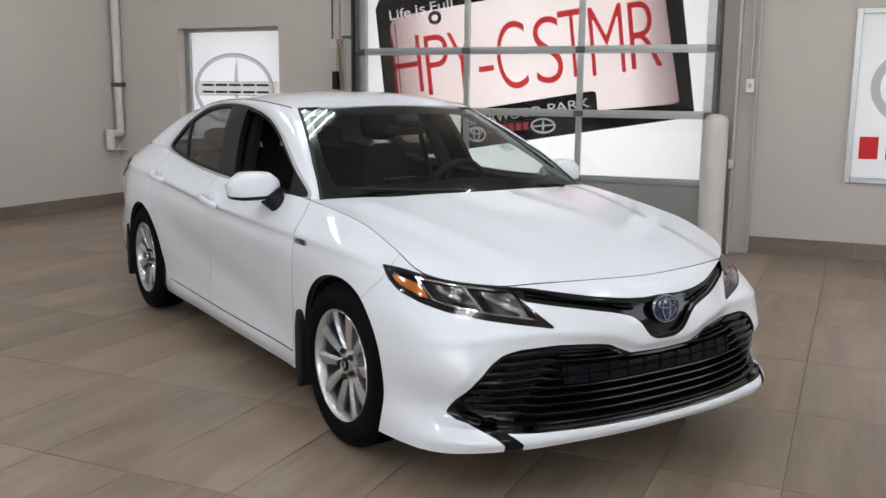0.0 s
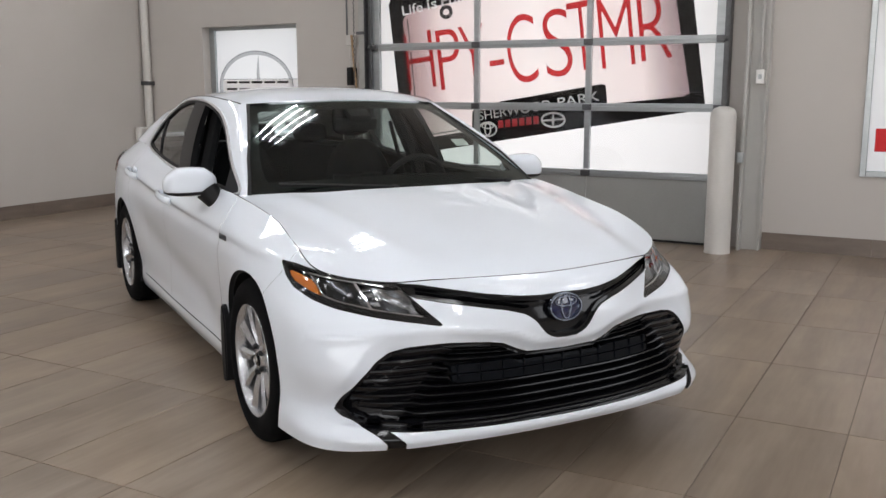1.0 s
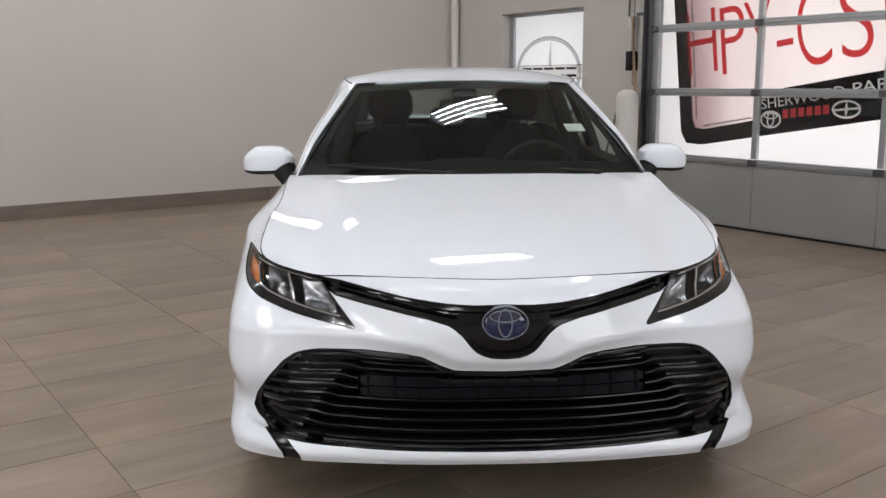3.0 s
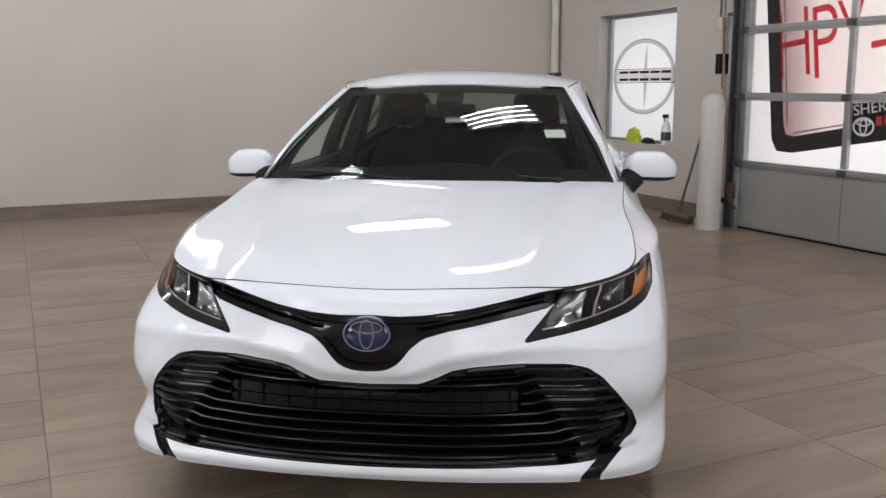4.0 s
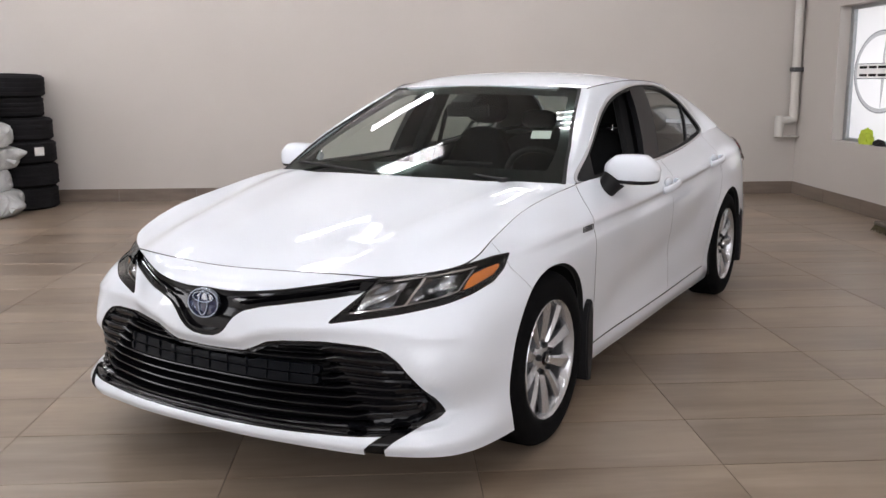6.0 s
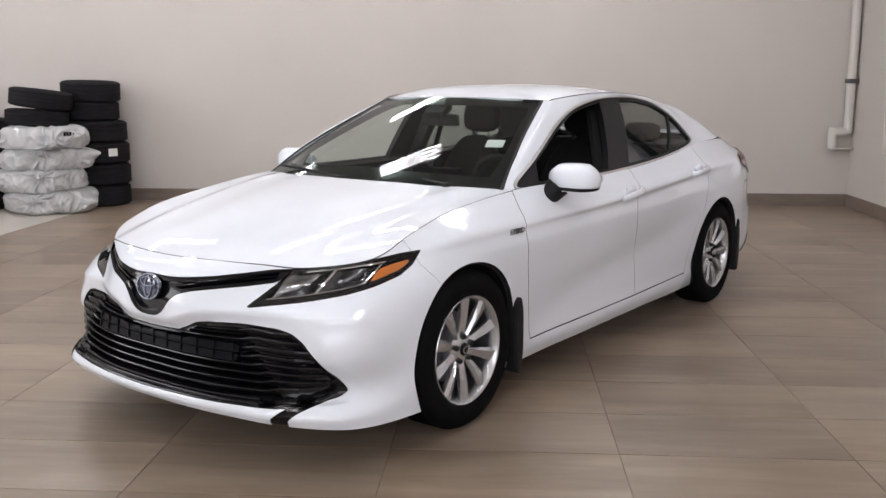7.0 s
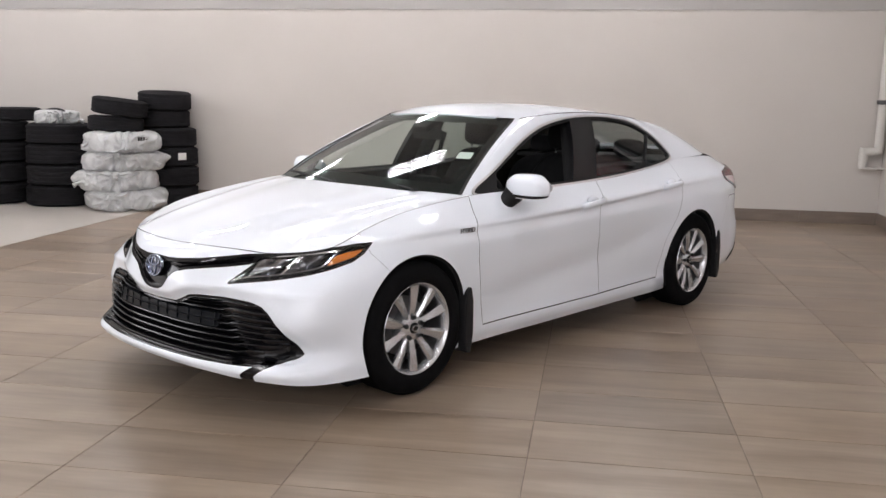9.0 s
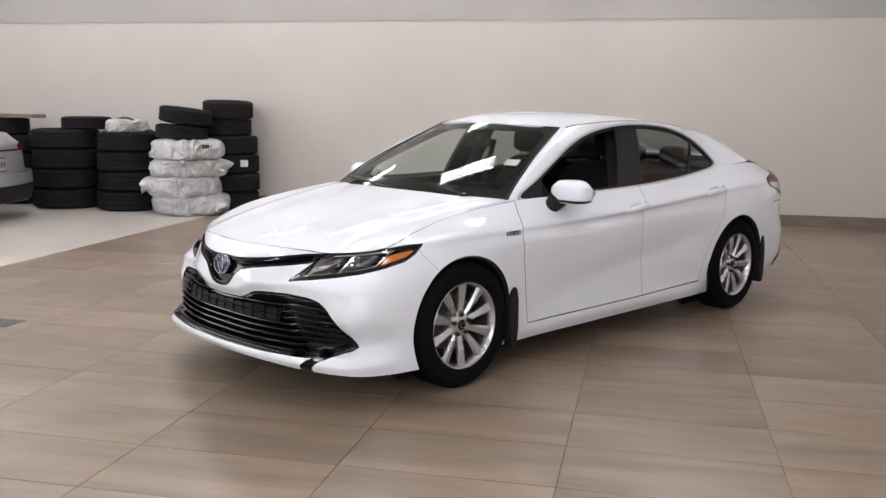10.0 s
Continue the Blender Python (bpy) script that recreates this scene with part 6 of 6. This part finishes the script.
def bagged(x, y, z, r, h, seed, knot=0.5, lift=0.0):
    """A tyre in a bag: a soft drum with creases that run out from a knot at the angle and height given."""
    bm = bmesh.new()
    n, rows = 240, 40
    grid = []
    for i in range(rows + 1):
        a = -math.pi / 2 + math.pi * i / rows
        ring = []
        for k in range(n):
            b = 2 * math.pi * k / n
            d = Vector((math.cos(b), math.sin(b), 0))
            rr = r * abs(math.cos(a)) ** 0.28
            zz = h / 2 * math.copysign(abs(math.sin(a)) ** 0.62, math.sin(a))
            along, up = ((b - knot + math.pi) % (2 * math.pi) - math.pi) * r, zz - lift
            dist, ang = math.hypot(along, up * 1.3), math.atan2(up * 1.3, along)
            wob = noise.noise(Vector((d.x * 3, d.y * 3, zz * 5 + seed)))
            rays = (1 - abs(math.sin(6.5 * ang + 2.6 * wob + seed))) ** 2.5
            near = math.exp(-dist / 0.27)
            fold = noise.noise(Vector((2.4 * d.x, 2.4 * d.y, 3 * zz + seed * 7))) * 0.06
            sharp = (0.12 - abs(noise.noise(Vector((6 * d.x + 5 * zz + seed, 6 * d.y, 9 * zz + 2 * d.x))))) * 0.09
            side = abs(math.cos(a)) ** 0.5
            corner = 0.11 * math.exp(-((along - (0.62 if seed % 2 else -0.62)) / 0.1) ** 2) * math.exp(-((up + 0.05) / 0.06) ** 2)
            rr += 1.5 * fold + corner + (max(sharp, -0.012) + 0.11 * near * (rays - 0.3) + 0.05 * math.exp(-(dist / 0.05) ** 2) - 0.025 * math.exp(-(dist / 0.14) ** 2)) * side
            ring.append(bm.verts.new((rr * d.x, rr * d.y, zz + 0.02 * noise.noise(Vector((4 * d.x, 4 * d.y, seed * 3 + zz * 3))))))
        grid.append(ring)
    for r0, r1 in zip(grid, grid[1:]):
        for k in range(n):
            bm.faces.new((r0[k], r0[(k + 1) % n], r1[(k + 1) % n], r1[k]))
    bmesh.ops.remove_doubles(bm, verts=bm.verts, dist=0.0005)
    ob = part("bagged_tyre", bm, BAG, None, smooth=False)
    ob.data.shade_smooth()
    ob.matrix_world = pose(x, y, z)
    tagged(ob, "tyre wrapped in a crumpled white plastic bag", "bagged tyre", "bagged tyres")
    # knotted ears of the bag
    for turn, ln in ((knot, 0.05), (knot + (1.1 if seed % 2 else -1.15), 0.09)):
        d = Vector((math.cos(turn), math.sin(turn), 0))
        up = Vector((0, 0, lift if turn == knot else -0.02))
        bm = tube_along([d * (r - 0.06) + up, d * (r + 0.005) + up, d * (r + 0.025) + up, d * (r + ln) + up + Vector((0, 0, -0.03))], 0.02, 14, radii=[0.05, 0.016, 0.014, 0.03])
        for v in bm.verts:
            v.co += Vector((noise.noise(v.co * 22), noise.noise(v.co * 25 + Vector((3, 1, 2))), noise.noise(v.co * 21 + Vector((7, 7, 1))))) * 0.02
        part("bag_knot", bm, BAG, ob, smooth=True)
    return ob


for k, (knot, lift) in enumerate(((0.05, 0.05), (0.42, 0.07), (0.42, 0.09), (0.55, -0.06))):
    bagged(-5.28 + 0.03 * math.sin(k * 2), -1.47 + 0.05 * math.cos(k * 2.3), 0.125 + 0.237 * k, 0.47 - 0.008 * k, 0.266, k + 1, knot, lift)
mark = bmesh.new()
for k in range(4):
    box_into(mark, -0.002, 0.002, k * 0.032, k * 0.032 + 0.022, 0, 0.045)
bagmark = part("bag_mark", mark, BLACK)
bagmark.matrix_world = pose(-5.02, -1.1, 0.86, 0, 0, 50)
tagged(bagmark, "dark scrawl on a white bag", "mark")
tyre(0.335, 0.185, pose(-5.3, -1.53, 1.052, -3, -2, 0))
tyre(0.335, 0.2, pose(-5.3, -1.47, 1.262, -7, -2, 0))
loose = bagged(-5.42, -2.4, 1.115, 0.24, 0.17, 9, 0.7, 0.02)
tagged(loose, "crumpled white plastic bag lying on tyres", "plastic bag")
dark = bmesh.new()
tube_along([(-5.42 + 0.08 * math.cos(a * 1.3), -2.44 + 0.2 * math.cos(a), 1.15 + 0.055 * math.sin(a)) for a in np.linspace(-0.5, 3.3, 18)], 0.028, 10, dark)
tagged(part("cable_bundle", dark, BLACK, smooth=True), "black strap bundle on a plastic bag", "strap")
tagged(part("wooden_plank", box(-5.75, -5.45, -5.2, -3.86, 1.195, 1.245, 0.006), OLDWOOD), "long wooden plank lying on tyres", "plank")

# ---- pipe in the corner ----
px, py = -6.25, 7.735
run = [(px, py, TOP), (px, py, 1.0), (px, py, 0.92)]
bm = tube_along([(px, py, TOP), (px, py, 0.93)], 0.05, 16)
tube_along([(px, py, 0.965), (px, py, 0.9), (px, py - 0.05, 0.885), (px - 0.01, py - 0.17, 0.885)], 0.053, 16, bm)
tube_along([(px - 0.01, py - 0.155, 0.93), (px - 0.01, py - 0.165, 0.88), (px - 0.01, py - 0.165, 0.7)], 0.053, 16, bm)
pipe = part("drain_pipe", bm, PIPE, None, smooth=True)
tagged(pipe, "pale painted drain pipe down the corner", "pipe")
part("pipe_clamp", box(px - 0.06, px + 0.06, py - 0.055, BACK + 0.1, 1.45, 1.5, 0.006), DARKMETAL, pipe)
part("pipe_support", box(px - 0.07, px + 0.05, py - 0.2, BACK + 0.1, 0.685, 0.7, 0.003), PIPE, pipe)

# ---- bollards, posts, switches ----
for x, y in ((-2.86, 7.34), (0.895, 7.33)):
    b = part("bollard", lathe([(0.001, 1.255), (0.04, 1.252), (0.08, 1.235), (0.102, 1.205), (0.108, 1.17), (0.108, 0.02), (0.112, 0.0), (0.001, 0.0)], 36), PIPE, None, smooth=True)
    b.matrix_world = pose(x, y, 0)
    tagged(b, "round pale grey painted steel bollard beside the door", "bollard", "bollards at the door")
bm = box(1.02, 1.045, 7.5, BACK, 0, TOP, 0.003)
box_into(bm, 1.178, 1.196, 7.575, BACK, 0, TOP, 0.003)
box_into(bm, 1.045, 1.178, 7.6, 7.62, 0, TOP, 0.003)
tagged(part("steel_post", bm, GREYPAINT), "grey painted steel channel post beside the door", "post", kind="structure")
sw1 = part("switch_box", box(1.1, 1.17, 7.545, 7.6, 1.44, 1.56, 0.008), WHITE)
tagged(sw1, "white wall switch on the grey post", "switch")
part("switch_button", box(1.12, 1.15, 7.54, 7.546, 1.48, 1.52, 0.003), ALU, sw1)
part("conduit", tube_along([(1.135, 7.575, 1.56), (1.135, 7.575, TOP)], 0.012, 10), GREYPAINT, sw1)
sw2 = part("sensor_box", box(0.99, 1.05, 7.46, 7.5, 0.77, 0.86, 0.006), ALU)
tagged(sw2, "small metal sensor box on the post", "sensor")
tagged(part("post_left", box(-3.0, -2.9, 7.62, BACK, 0, TOP, 0.004), GREYPAINT), "grey painted steel door jamb", "post", kind="structure")
op = part("door_opener", box(-3.135, -3.075, 7.58, BACK, 1.44, 1.63, 0.01), BLACK)
tagged(op, "black door opener control box on the wall", "control box")
part("opener_bracket", box(-3.17, -3.07, 7.63, BACK, 1.86, 1.97, 0.006), PIPE, op)
for dx in (-0.03, 0.03):
    part("opener_conduit", tube_along([(-3.1 + dx, 7.65, 1.63), (-3.1 + dx, 7.65, 1.86)], 0.009, 8), PIPE, op)
part("opener_conduit", tube_along([(-3.165, 7.65, 1.97), (-3.165, 7.65, TOP)], 0.01, 8), DARKMETAL, op)
part("opener_arm", box(-3.02, -2.84, 7.6, 7.63, 1.97, 2.0, 0.004), DARKMETAL, op)
chain = bmesh.new()
for k in range(120):
    tube_along([(-3.03, 7.58, 1.3 + k * 0.028), (-3.03 + 0.008 * (-1) ** k, 7.58, 1.314 + k * 0.028), (-3.03, 7.58, 1.328 + k * 0.028)], 0.005, 5, chain, caps=False)
tagged(part("hoist_chain", chain, DARKMETAL), "thin steel hoist chain hanging by the door", "chain", kind="stuff")

RUST = vary(material("rusty_steel", (0.09, 0.055, 0.04), 0.75, 0.3), 14, 0.5, bump=0.3, fine=120)
pole = part("wooden_pole", tube_along([(-2.9, 7.605, 0.45), (-3.0, 7.595, 1.2), (-3.075, 7.6, 1.965)], 0.013, 10), WOOD, None, smooth=True)
tagged(pole, "thin brown wooden pole leaning in the door jamb", "pole")
latch = part("door_latch", box(-2.85, -2.79, 7.52, 7.6, 0.28, 0.43, 0.008), RUST)
tagged(latch, "rusty steel latch low on the door track", "latch")
part("latch_lever", tube_along([(-2.82, 7.52, 0.43), (-2.8, 7.5, 0.36), (-2.76, 7.5, 0.25), (-2.7, 7.53, 0.2)], 0.012, 10), RUST, latch, "bent rusty lever", smooth=True)
part("latch_plate", box(-2.86, -2.8, 7.56, 7.6, 0.02, 0.27, 0.004), DARKMETAL, latch)
clamp = part("post_band", box(-3.005, -2.88, 7.59, 7.625, 0.22, 0.27, 0.006), BLACK)
tagged(clamp, "black band round the foot of the door jamb", "band")

# ---- broom, and things on the window sill ----
DARKWOOD = vary(material("worn_dark_wood", (0.13, 0.105, 0.085), 0.6), 12, 0.25, stretch=(6, 6, 0.6))
broom = empty("broom", pose(0, 0, 0), "worn dark push broom leaning on the wall", "broom")
part("handle", tube_along([(-3.40, 7.43, 0.06), (-3.30, 7.66, 1.05)], 0.012, 12), DARKWOOD, broom, smooth=True)
part("block", box(-0.24, 0.24, -0.035, 0.035, 0.05, 0.085, 0.01, pose(-3.36, 7.385, 0, 0, 0, -6)), DARKWOOD, broom)
bm = bmesh.new()
for k in range(70):
    a = -0.23 + 0.46 * k / 69
    for d in (-0.022, 0, 0.022):
        p = pose(-3.36, 7.385, 0, 0, 0, -6) @ Vector((a, d, 0.055))
        tube_along([p, p + Vector((rng.uniform(-0.03, 0.03), rng.uniform(-0.05, 0.02), -0.053))], 0.004, 4, bm)
tagged(part("bristles", bm, material("straw_bristle", (0.1, 0.085, 0.045), 0.8), broom), kind="stuff")
GREENCLOTH = vary(material("yellow_green_cloth", (0.45, 0.55, 0.05), 0.9), 20, 0.2, bump=0.3, fine=200)
sill_z = 0.705


def heap(name, x, y, z, sx, sy, sz, mat, seed, label, category):
    bm = bmesh.new()
    bmesh.ops.create_icosphere(bm, subdivisions=4, radius=1)
    for v in bm.verts:
        k = 1 + 0.35 * noise.noise(v.co * 2.1 + Vector((seed, 0, 0))) + 0.15 * noise.noise(v.co * 6 + Vector((seed, 2, 0)))
        v.co = Vector((v.co.x * k * sx, v.co.y * k * sy, max(v.co.z * k, -0.3) * sz + 0.3 * sz))
    ob = part(name, bm, mat, None, smooth=True)
    ob.matrix_world = pose(x, y, z)
    return tagged(ob, label, category)


heap("cloth", -4.69, 7.815, sill_z, 0.12, 0.05, 0.12, GREENCLOTH, 3, "crumpled yellow-green cleaning cloth on the window sill", "cloth")
heap("scrub_brush", -4.41, 7.806, sill_z, 0.1, 0.04, 0.045, BLACK, 5, "dark scrub brush on the window sill", "brush")
spray = part("spray_bottle", lathe([(0.001, 0), (0.05, 0), (0.054, 0.02), (0.054, 0.17), (0.045, 0.21), (0.02, 0.25), (0.018, 0.29), (0.001, 0.29)], 24), WHITE, None, smooth=True)
spray.matrix_world = pose(-4.09, 7.796, sill_z)
tagged(spray, "white spray bottle with a dark trigger", "spray bottle")
part("trigger", box(-0.055, 0.02, -0.015, 0.015, 0.285, 0.325, 0.006), BLACK, spray)
part("trigger_lever", box(-0.035, -0.025, -0.01, 0.01, 0.24, 0.29, 0.003), BLACK, spray)
part("bottle_label", lathe([(0.0545, 0.05), (0.0548, 0.05), (0.0548, 0.14), (0.0545, 0.14)], 24), DARKMETAL, spray)

# ---- floor: pale part and brown tiles ----
structure(part("floor_pale", box(LEFT, RIGHT, FRONT, EDGE_Y - 0.004, -0.04, 0.0), LIGHTFLOOR), "pale smooth floor beyond the tiles", "floor")
drain = part("floor_drain", box(-0.1, 0.1, -0.1, 0.1, -0.01, 0.003, 0.002, pose(0.6, 0.34, 0)), DARKMETAL)
tagged(drain, "small square metal drain in the tiled floor", "drain")
TILEMAT = bpy.data.materials.new("wood_look_tile")
TILEMAT.use_nodes = True
nodes, links, bs = nodes_of(TILEMAT)
tc, info, mp = nodes.new("ShaderNodeTexCoord"), nodes.new("ShaderNodeObjectInfo"), nodes.new("ShaderNodeMapping")
mp.inputs["Scale"].default_value = (5.5, 0.65, 1)
comb = nodes.new("ShaderNodeCombineXYZ")
mul = nodes.new("ShaderNodeMath")
mul.operation, mul.inputs[1].default_value = "MULTIPLY", 57.0
links.new(info.outputs["Random"], mul.inputs[0])
for i in range(3):
    links.new(mul.outputs[0], comb.inputs[i])
links.new(comb.outputs[0], mp.inputs["Location"])
links.new(tc.outputs["Object"], mp.inputs[0])
n1, n2 = nodes.new("ShaderNodeTexNoise"), nodes.new("ShaderNodeTexNoise")
n1.inputs["Scale"].default_value, n1.inputs["Detail"].default_value, n1.inputs["Distortion"].default_value = 1.0, 6, 0.6
n2.inputs["Scale"].default_value, n2.inputs["Detail"].default_value = 7.0, 4
links.new(mp.outputs[0], n1.inputs["Vector"]), links.new(mp.outputs[0], n2.inputs["Vector"])
mixn = nodes.new("ShaderNodeMath")
mixn.operation, mixn.inputs[1].default_value = "MULTIPLY_ADD", 0.25
links.new(n2.outputs["Fac"], mixn.inputs[0]), links.new(n1.outputs["Fac"], mixn.inputs[2])
ramp = nodes.new("ShaderNodeValToRGB")
ramp.color_ramp.elements[0].position, ramp.color_ramp.elements[1].position = 0.42, 0.8
ramp.color_ramp.elements[0].color, ramp.color_ramp.elements[1].color = (0.182, 0.138, 0.103, 1), (0.308, 0.247, 0.19, 1)
links.new(mixn.outputs[0], ramp.inputs[0])
hsv = nodes.new("ShaderNodeHueSaturation")
mr = nodes.new("ShaderNodeMapRange")
mr.inputs["To Min"].default_value, mr.inputs["To Max"].default_value = 0.93, 1.1
links.new(info.outputs["Random"], mr.inputs[0]), links.new(mr.outputs[0], hsv.inputs["Value"])
cloud = nodes.new("ShaderNodeTexNoise")
cloud.inputs["Scale"].default_value, cloud.inputs["Detail"].default_value = 2.6, 4
cmap, cmul = nodes.new("ShaderNodeMapping"), nodes.new("ShaderNodeMapRange")
links.new(comb.outputs[0], cmap.inputs["Location"]), links.new(tc.outputs["Object"], cmap.inputs[0])
links.new(cmap.outputs[0], cloud.inputs["Vector"]), links.new(cloud.outputs["Fac"], cmul.inputs[0])
cmul.inputs["From Min"].default_value, cmul.inputs["From Max"].default_value = 0.3, 0.7
cmul.inputs["To Min"].default_value, cmul.inputs["To Max"].default_value = 0.9, 1.1
cmix = nodes.new("ShaderNodeMix")
cmix.data_type, cmix.blend_type, cmix.inputs[0].default_value = "RGBA", "MULTIPLY", 1.0
links.new(ramp.outputs[0], cmix.inputs[6]), links.new(cmul.outputs[0], cmix.inputs[7])
geo, worn, wmap, wmix = (nodes.new("ShaderNode" + k) for k in ("NewGeometry", "TexNoise", "MapRange", "Mix"))
worn.inputs["Scale"].default_value, worn.inputs["Detail"].default_value = 0.55, 5
links.new(geo.outputs["Position"], worn.inputs["Vector"]), links.new(worn.outputs["Fac"], wmap.inputs[0])
wmap.inputs["From Min"].default_value, wmap.inputs["From Max"].default_value = 0.32, 0.68
wmix.data_type, wmix.blend_type, wmix.inputs[0].default_value = "RGBA", "MULTIPLY", 1.0
shade = nodes.new("ShaderNodeValToRGB")
shade.color_ramp.elements[0].color, shade.color_ramp.elements[1].color = (0.9, 0.88, 0.86, 1), (1.0, 1.0, 1.0, 1)
links.new(wmap.outputs[0], shade.inputs[0])
links.new(cmix.outputs[2], wmix.inputs[6]), links.new(shade.outputs[0], wmix.inputs[7])
sat = nodes.new("ShaderNodeMapRange")
turned = nodes.new("ShaderNodeMath")
turned.operation = "FRACT"
links.new(mul.outputs[0], turned.inputs[0]), links.new(turned.outputs[0], sat.inputs[0])
sat.inputs["To Min"].default_value, sat.inputs["To Max"].default_value = 0.95, 1.08
links.new(sat.outputs[0], hsv.inputs["Saturation"])
links.new(wmix.outputs[2], hsv.inputs["Color"]), links.new(hsv.outputs[0], bs.inputs["Base Color"])
rr = nodes.new("ShaderNodeMapRange")
rr.inputs["To Min"].default_value, rr.inputs["To Max"].default_value = 0.24, 0.42
links.new(n1.outputs["Fac"], rr.inputs[0]), links.new(rr.outputs[0], bs.inputs["Roughness"])
bmp = nodes.new("ShaderNodeBump")
bmp.inputs["Strength"].default_value, bmp.inputs["Distance"].default_value = 0.06, 0.001
links.new(n2.outputs["Fac"], bmp.inputs["Height"]), links.new(bmp.outputs[0], bs.inputs["Normal"])

floor = structure(part("floor", box(LEFT, RIGHT, EDGE_Y, BACK + 0.12, -0.04, -0.0035), GROUT), "brown wood-look tiles with thin dark joints", "floor")
shared, rest = {}, bmesh.new()
ys = [EDGE_Y] + [2.37 + TILE_Y * k for k in range(-3, 6)] + [BACK + 0.12]
i0 = math.floor((LEFT - 1.87) / TILE_X)
for i in range(i0, i0 + 36):
    xa, xb = max(LEFT, 1.87 + TILE_X * i), min(RIGHT, 1.87 + TILE_X * (i + 1))
    if xb - xa < 0.01:
        continue
    for ya, yb in zip(ys, ys[1:]):
        w, l = xb - xa - 0.0022, yb - ya - 0.0022
        if xa < 6.5:
            key = (round(w, 3), round(l, 3))
            if key not in shared:
                bm = bmesh.new()
                box_into(bm, -w / 2, w / 2, -l / 2, l / 2, -0.008, 0.0)
                for v in bm.verts:
                    if v.co.z > -0.001:
                        v.co.x *= 1 - 0.002 / w
                        v.co.y *= 1 - 0.002 / l
                me = bpy.data.meshes.new("tile")
                bm.to_mesh(me)
                bm.free()
                me.materials.append(TILEMAT)
                shared[key] = me
            t = new("tile", shared[key])
            t.parent = floor
            t.location = ((xa + xb) / 2, (ya + yb) / 2, 0)
        else:
            box_into(rest, xa + 0.0015, xb - 0.0015, ya + 0.0015, yb - 0.0015, -0.008, 0.0)
tagged(part("tile_rest", rest, TILEMAT, floor), kind="stuff")
